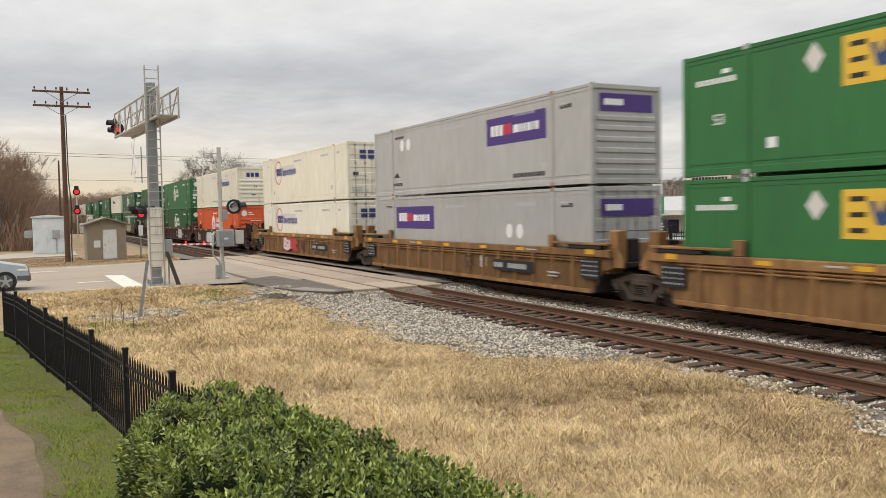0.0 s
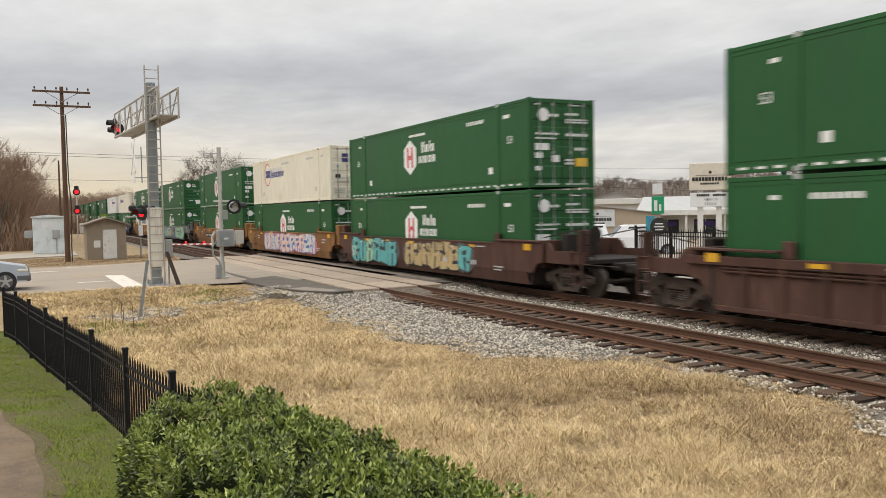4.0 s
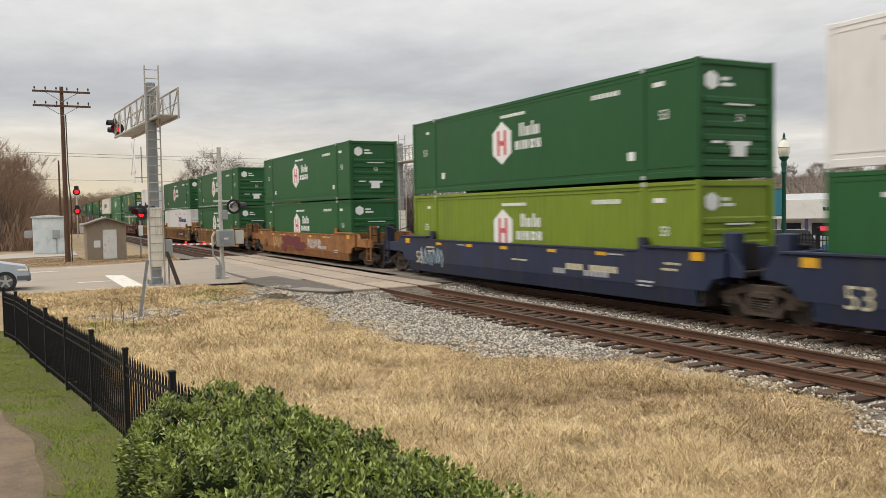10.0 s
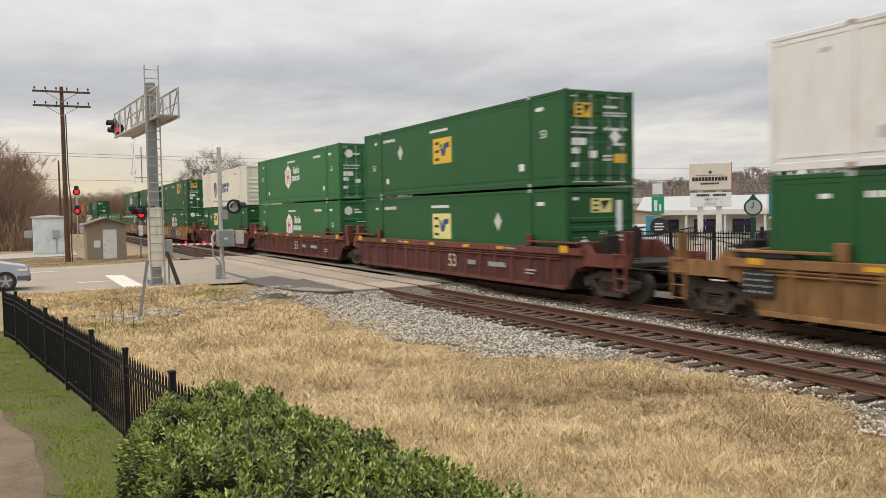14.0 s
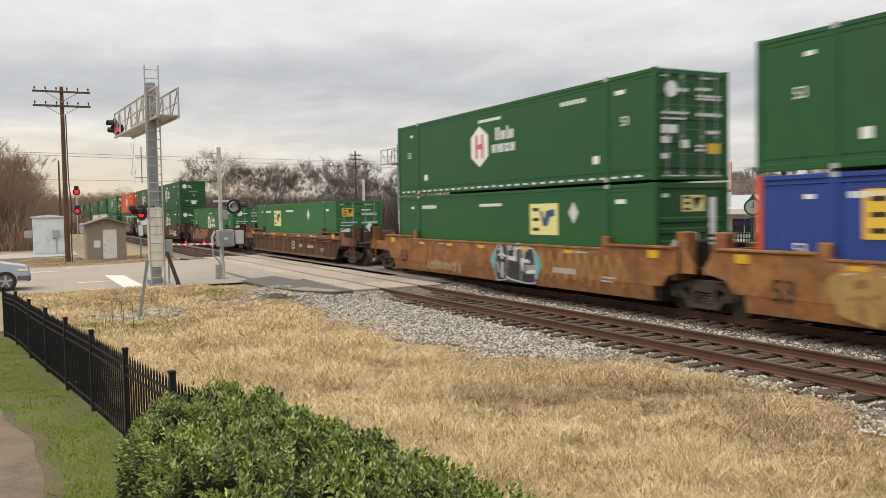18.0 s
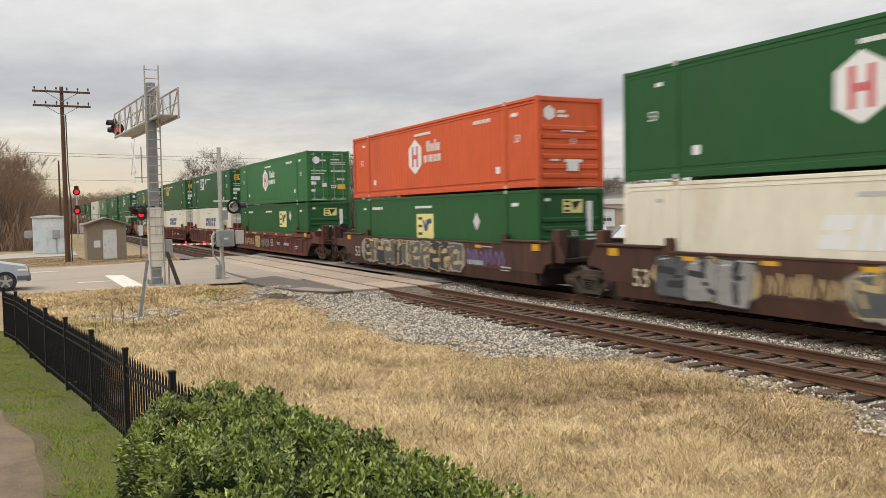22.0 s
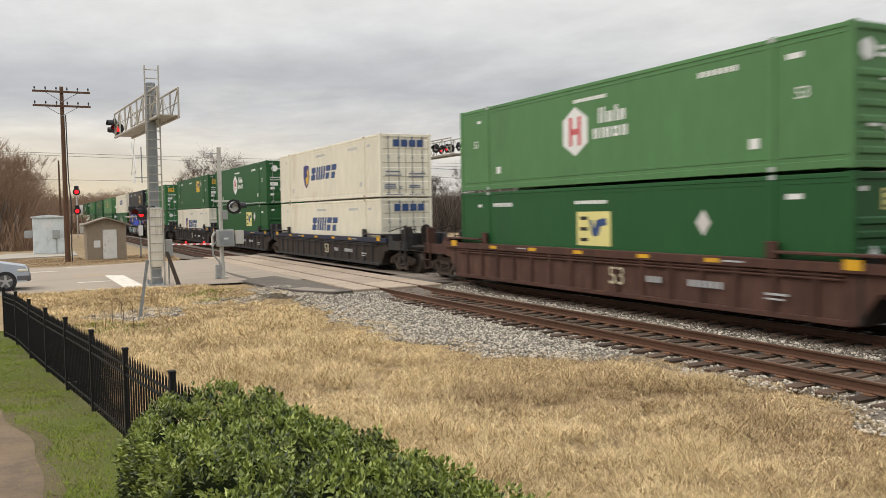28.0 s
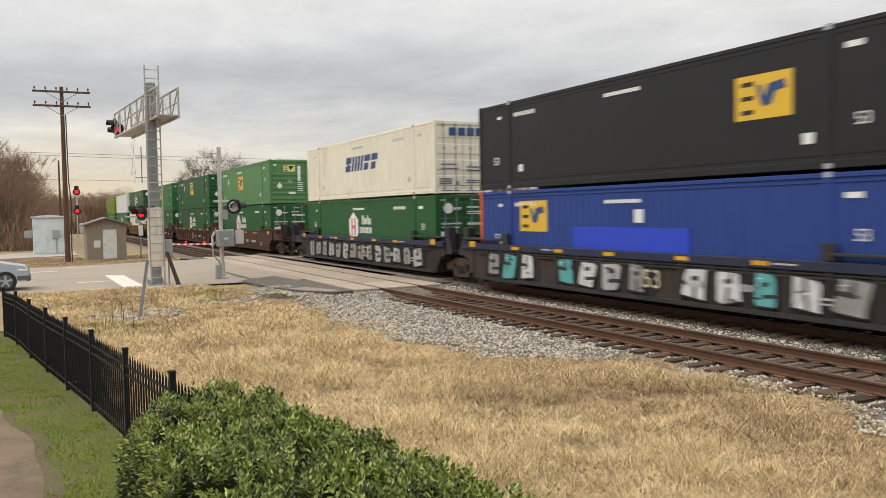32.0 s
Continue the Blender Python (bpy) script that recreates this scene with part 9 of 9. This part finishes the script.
# bare trees
def bare_tree(seed, height, spread, twig, dens=1.0):
    rnd = random.Random(seed)
    trunk, segs, tips = Shape(), [], []

    def grow(p, d, length, r, depth):
        steps = 3
        for _ in range(steps):
            q = p + d * (length / steps)
            segs.append((p, q, r, r * 0.85, depth))
            p, r = q, r * 0.85
            d = (d + Vector((rnd.uniform(-1, 1), rnd.uniform(-1, 1), rnd.uniform(-0.4, 0.7))) * 0.16).normalized()
        if depth >= 5:
            tips.append((p, d, length))
            return
        for i in range(rnd.choice((2, 3, 3)) if depth else rnd.choice((3, 4))):
            a = rnd.uniform(0, 2 * math.pi)
            side = Vector((math.cos(a), math.sin(a), 0)) * spread
            nd = (d * rnd.uniform(0.6, 1.1) + side * rnd.uniform(0.35, 0.9) + Vector((0, 0, 0.25))).normalized()
            grow(p, nd, length * rnd.uniform(0.6, 0.85), r * rnd.uniform(0.5, 0.7), depth + 1)

    grow(Vector((0, 0, 0)), Vector((0, 0, 1)), height * 0.20, height * 0.014, 0)
    mx = max((q.z for _, q, _, _, _ in segs))
    k = height * 0.93 / mx
    for a, b, r0, r1, dep in segs:
        if dep < 2:
            trunk.cyl(a * k, b * k, r0 * 1.2, 6, r1 * 1.2)
    V, F = [], []
    rs = np.random.RandomState(seed)

    def sliver(a, b, w):
        d = b - a
        s = Vector((rs.normal(), rs.normal(), rs.normal() * 0.3)).cross(d)
        s = s.normalized() * w if s.length > 1e-6 else Vector((w, 0, 0))
        o = len(V)
        V.extend([a - s, a + s, b + s * 0.3])
        F.append((o, o + 1, o + 2))

    for a, b, r0, r1, dep in segs:
        if dep >= 2:
            sliver(a * k, b * k, max(r0 * 1.5, twig))
            sliver(a * k, b * k, max(r0 * 1.5, twig))
    for p, d, l in tips:
        for _ in range(int(3 * dens)):
            e = p * k + (d + Vector((rnd.uniform(-1, 1), rnd.uniform(-1, 1), rnd.uniform(-0.3, 1.0))) * 0.8).normalized() * l * rnd.uniform(1.0, 2.6)
            sliver(p * k, e, twig)
            for _ in range(3):
                f = (p * k).lerp(e, rnd.uniform(0.2, 0.9))
                sliver(f, f + Vector((rnd.uniform(-1, 1), rnd.uniform(-1, 1), rnd.uniform(-0.3, 1))) * l * 0.5, twig * 0.6)
    return trunk, np.array([tuple(v) for v in V], np.float32), np.array(F, np.int32)


VARIANTS = []


def tree_variant(seed, height, spread, twig, label, mtwig=None, dens=1.0):
    trunk, V, F = bare_tree(seed, height, spread, twig, dens)
    t = thing("bare_tree", label, "tree", group="bare trees beyond the railway")
    trunk.ob("trunk", M_BARK, t)
    c = part("crown", fast_mesh("crown", V, F, mtwig or M_TWIG), t, "crown of fine leafless twigs")
    c["kind"] = "stuff"
    VARIANTS.append(t)
    return t


def put_trees(places, kinds):
    for i, (x, y, s) in enumerate(places):
        src = kinds[i % len(kinds)]
        z = float(gz(np.array(float(x)), np.array(float(y)))) - 0.2
        m = pose(x, y, z, 0, 0, (i * 77) % 360) @ Matrix.Diagonal((s, s, s, 1))
        if not src.get("used"):
            src["used"] = 1
            src.matrix_basis = m
        else:
            o = copy_thing(src, pose(x, y, z, 0, 0, (i * 77) % 360))
            o.scale = (s, s, s)


rt = random.Random(4)
fa = [tree_variant(31 + i, 12.6, 1.0, 0.0155, "bare grey-brown deciduous tree beyond the road", None, 2.0) for i in range(4)]
fc = [tree_variant(71 + i, 11.5, 0.9, 0.050, "bare grey tree on a distant wooded rise", M_HAZETWIG) for i in range(3)]
fb = [tree_variant(51 + i, 12.0, 0.8, 0.018, "bare brown tree in a dense thicket", M_TWIGR, 1.6) for i in range(3)]
# the broad tree behind the gate mast, and the row beyond the crossing
put_trees([(27.6, 127.0, 1.02), (24.2, 131, 0.86), (31.5, 128, 0.92), (29.4, 131, 0.98), (26.2, 124, 0.9)], fa)
row = []
for i in range(40):
    k = i / 39
    row.append((36 + 36 * k + rt.uniform(-3, 3), 134 - 22 * k + rt.uniform(-9, 9), rt.uniform(0.72, 1.12) * (1.0 - 0.25 * k)))
put_trees(row, fa)
# brown thicket west of the line
left = []
for i in range(30):
    yy = rt.uniform(80, 125)
    left.append((rt.uniform(-13, 0.2) + (yy - 80) * 0.02, yy, rt.uniform(0.55, 0.88)))
for i in range(22):
    yy = rt.uniform(135, 330)
    left.append((-2 + yy * 0.030 + rt.uniform(-7, 1.5), yy, rt.uniform(0.65, 1.0)))
put_trees(left, fb)
# east of the line, far away
east = []
for i in range(20):
    yy = rt.uniform(190, 420)
    east.append((20 + rt.uniform(2, 60), yy, rt.uniform(0.9, 1.4)))
put_trees(east, fb)
# wooded rise beyond the shops
rise = []
for i in range(75):
    k = i / 74
    a = radians(33 + 33 * k)
    d = rt.uniform(185, 300)
    rise.append((d * math.sin(a), d * math.cos(a), rt.uniform(0.42, 0.80)))
put_trees(rise, fc)


def undergrowth(name, n, xr, yr, hr, label, seed, material, w=0.06, zf=None):
    rs = np.random.RandomState(seed)
    x, y = rs.uniform(*xr, n), rs.uniform(*yr, n)
    blades(name, x, y, np.array(gz(x, y)) - 0.1, rs.uniform(*hr, n), rs.uniform(0.4, 1.3, n) * w, rs.uniform(0.2, 0.9, n), rs, material, label, "undergrowth")


undergrowth("thicket_saplings", 52000, (-18, -0.2), (84, 128), (2.5, 9.0), "tall brown leafless saplings of a thicket", 46, M_TWIGR, 0.022)
undergrowth("thicket_edge", 9000, (-1.0, 2.4), (92, 128), (1.5, 5.2), "brown leafless brush at the thicket's edge", 47, M_TWIGR, 0.022)
undergrowth("line_brush", 26000, (-12, 11.5), (230, 330), (3, 10.5), "distant brown brush beside the railway", 48, M_TWIGR, 0.05)
undergrowth("end_brush", 26000, (0, 90), (400, 470), (5, 17), "far brown woods at the end of the straight", 49, M_TWIGR, 0.09)
undergrowth("thicket_undergrowth", 26000, (-16, 1.0), (78, 130), (1.0, 4.2), "dense brown leafless undergrowth", 41, M_TWIGR, 0.03)
undergrowth("far_undergrowth", 22000, (-10, 10), (150, 340), (1.5, 5.0), "distant brown undergrowth along the railway", 42, M_TWIGR, 0.07)
undergrowth("east_undergrowth", 60000, (26, 95), (112, 175), (2.0, 8.5), "brown undergrowth below bare trees", 43, M_TWIG, 0.04)
undergrowth("rise_undergrowth", 80000, (95, 270), (90, 290), (2.0, 7.5), "brown woods on a distant rise", 44, M_HAZETWIG, 0.06)
undergrowth("rise_evergreens", 3000, (110, 260), (100, 270), (2.0, 5.5), "scattered dark evergreens on a distant rise", 45, M_EVER, 0.22)


def motions():
    times = [0.0, 0.25, 0.5, 0.75, 1.0, 1.25, 1.5, 2.0, 3.0, 4.0, 6.0, 8.0, 12.0, 16.0, 20.0, 24.0, 28.0, 32.0]
    for ob, x, y, z in MOVING:
        walk(ob, [(t, pose(x, y - travelled(t), z)) for t in times])


motions()
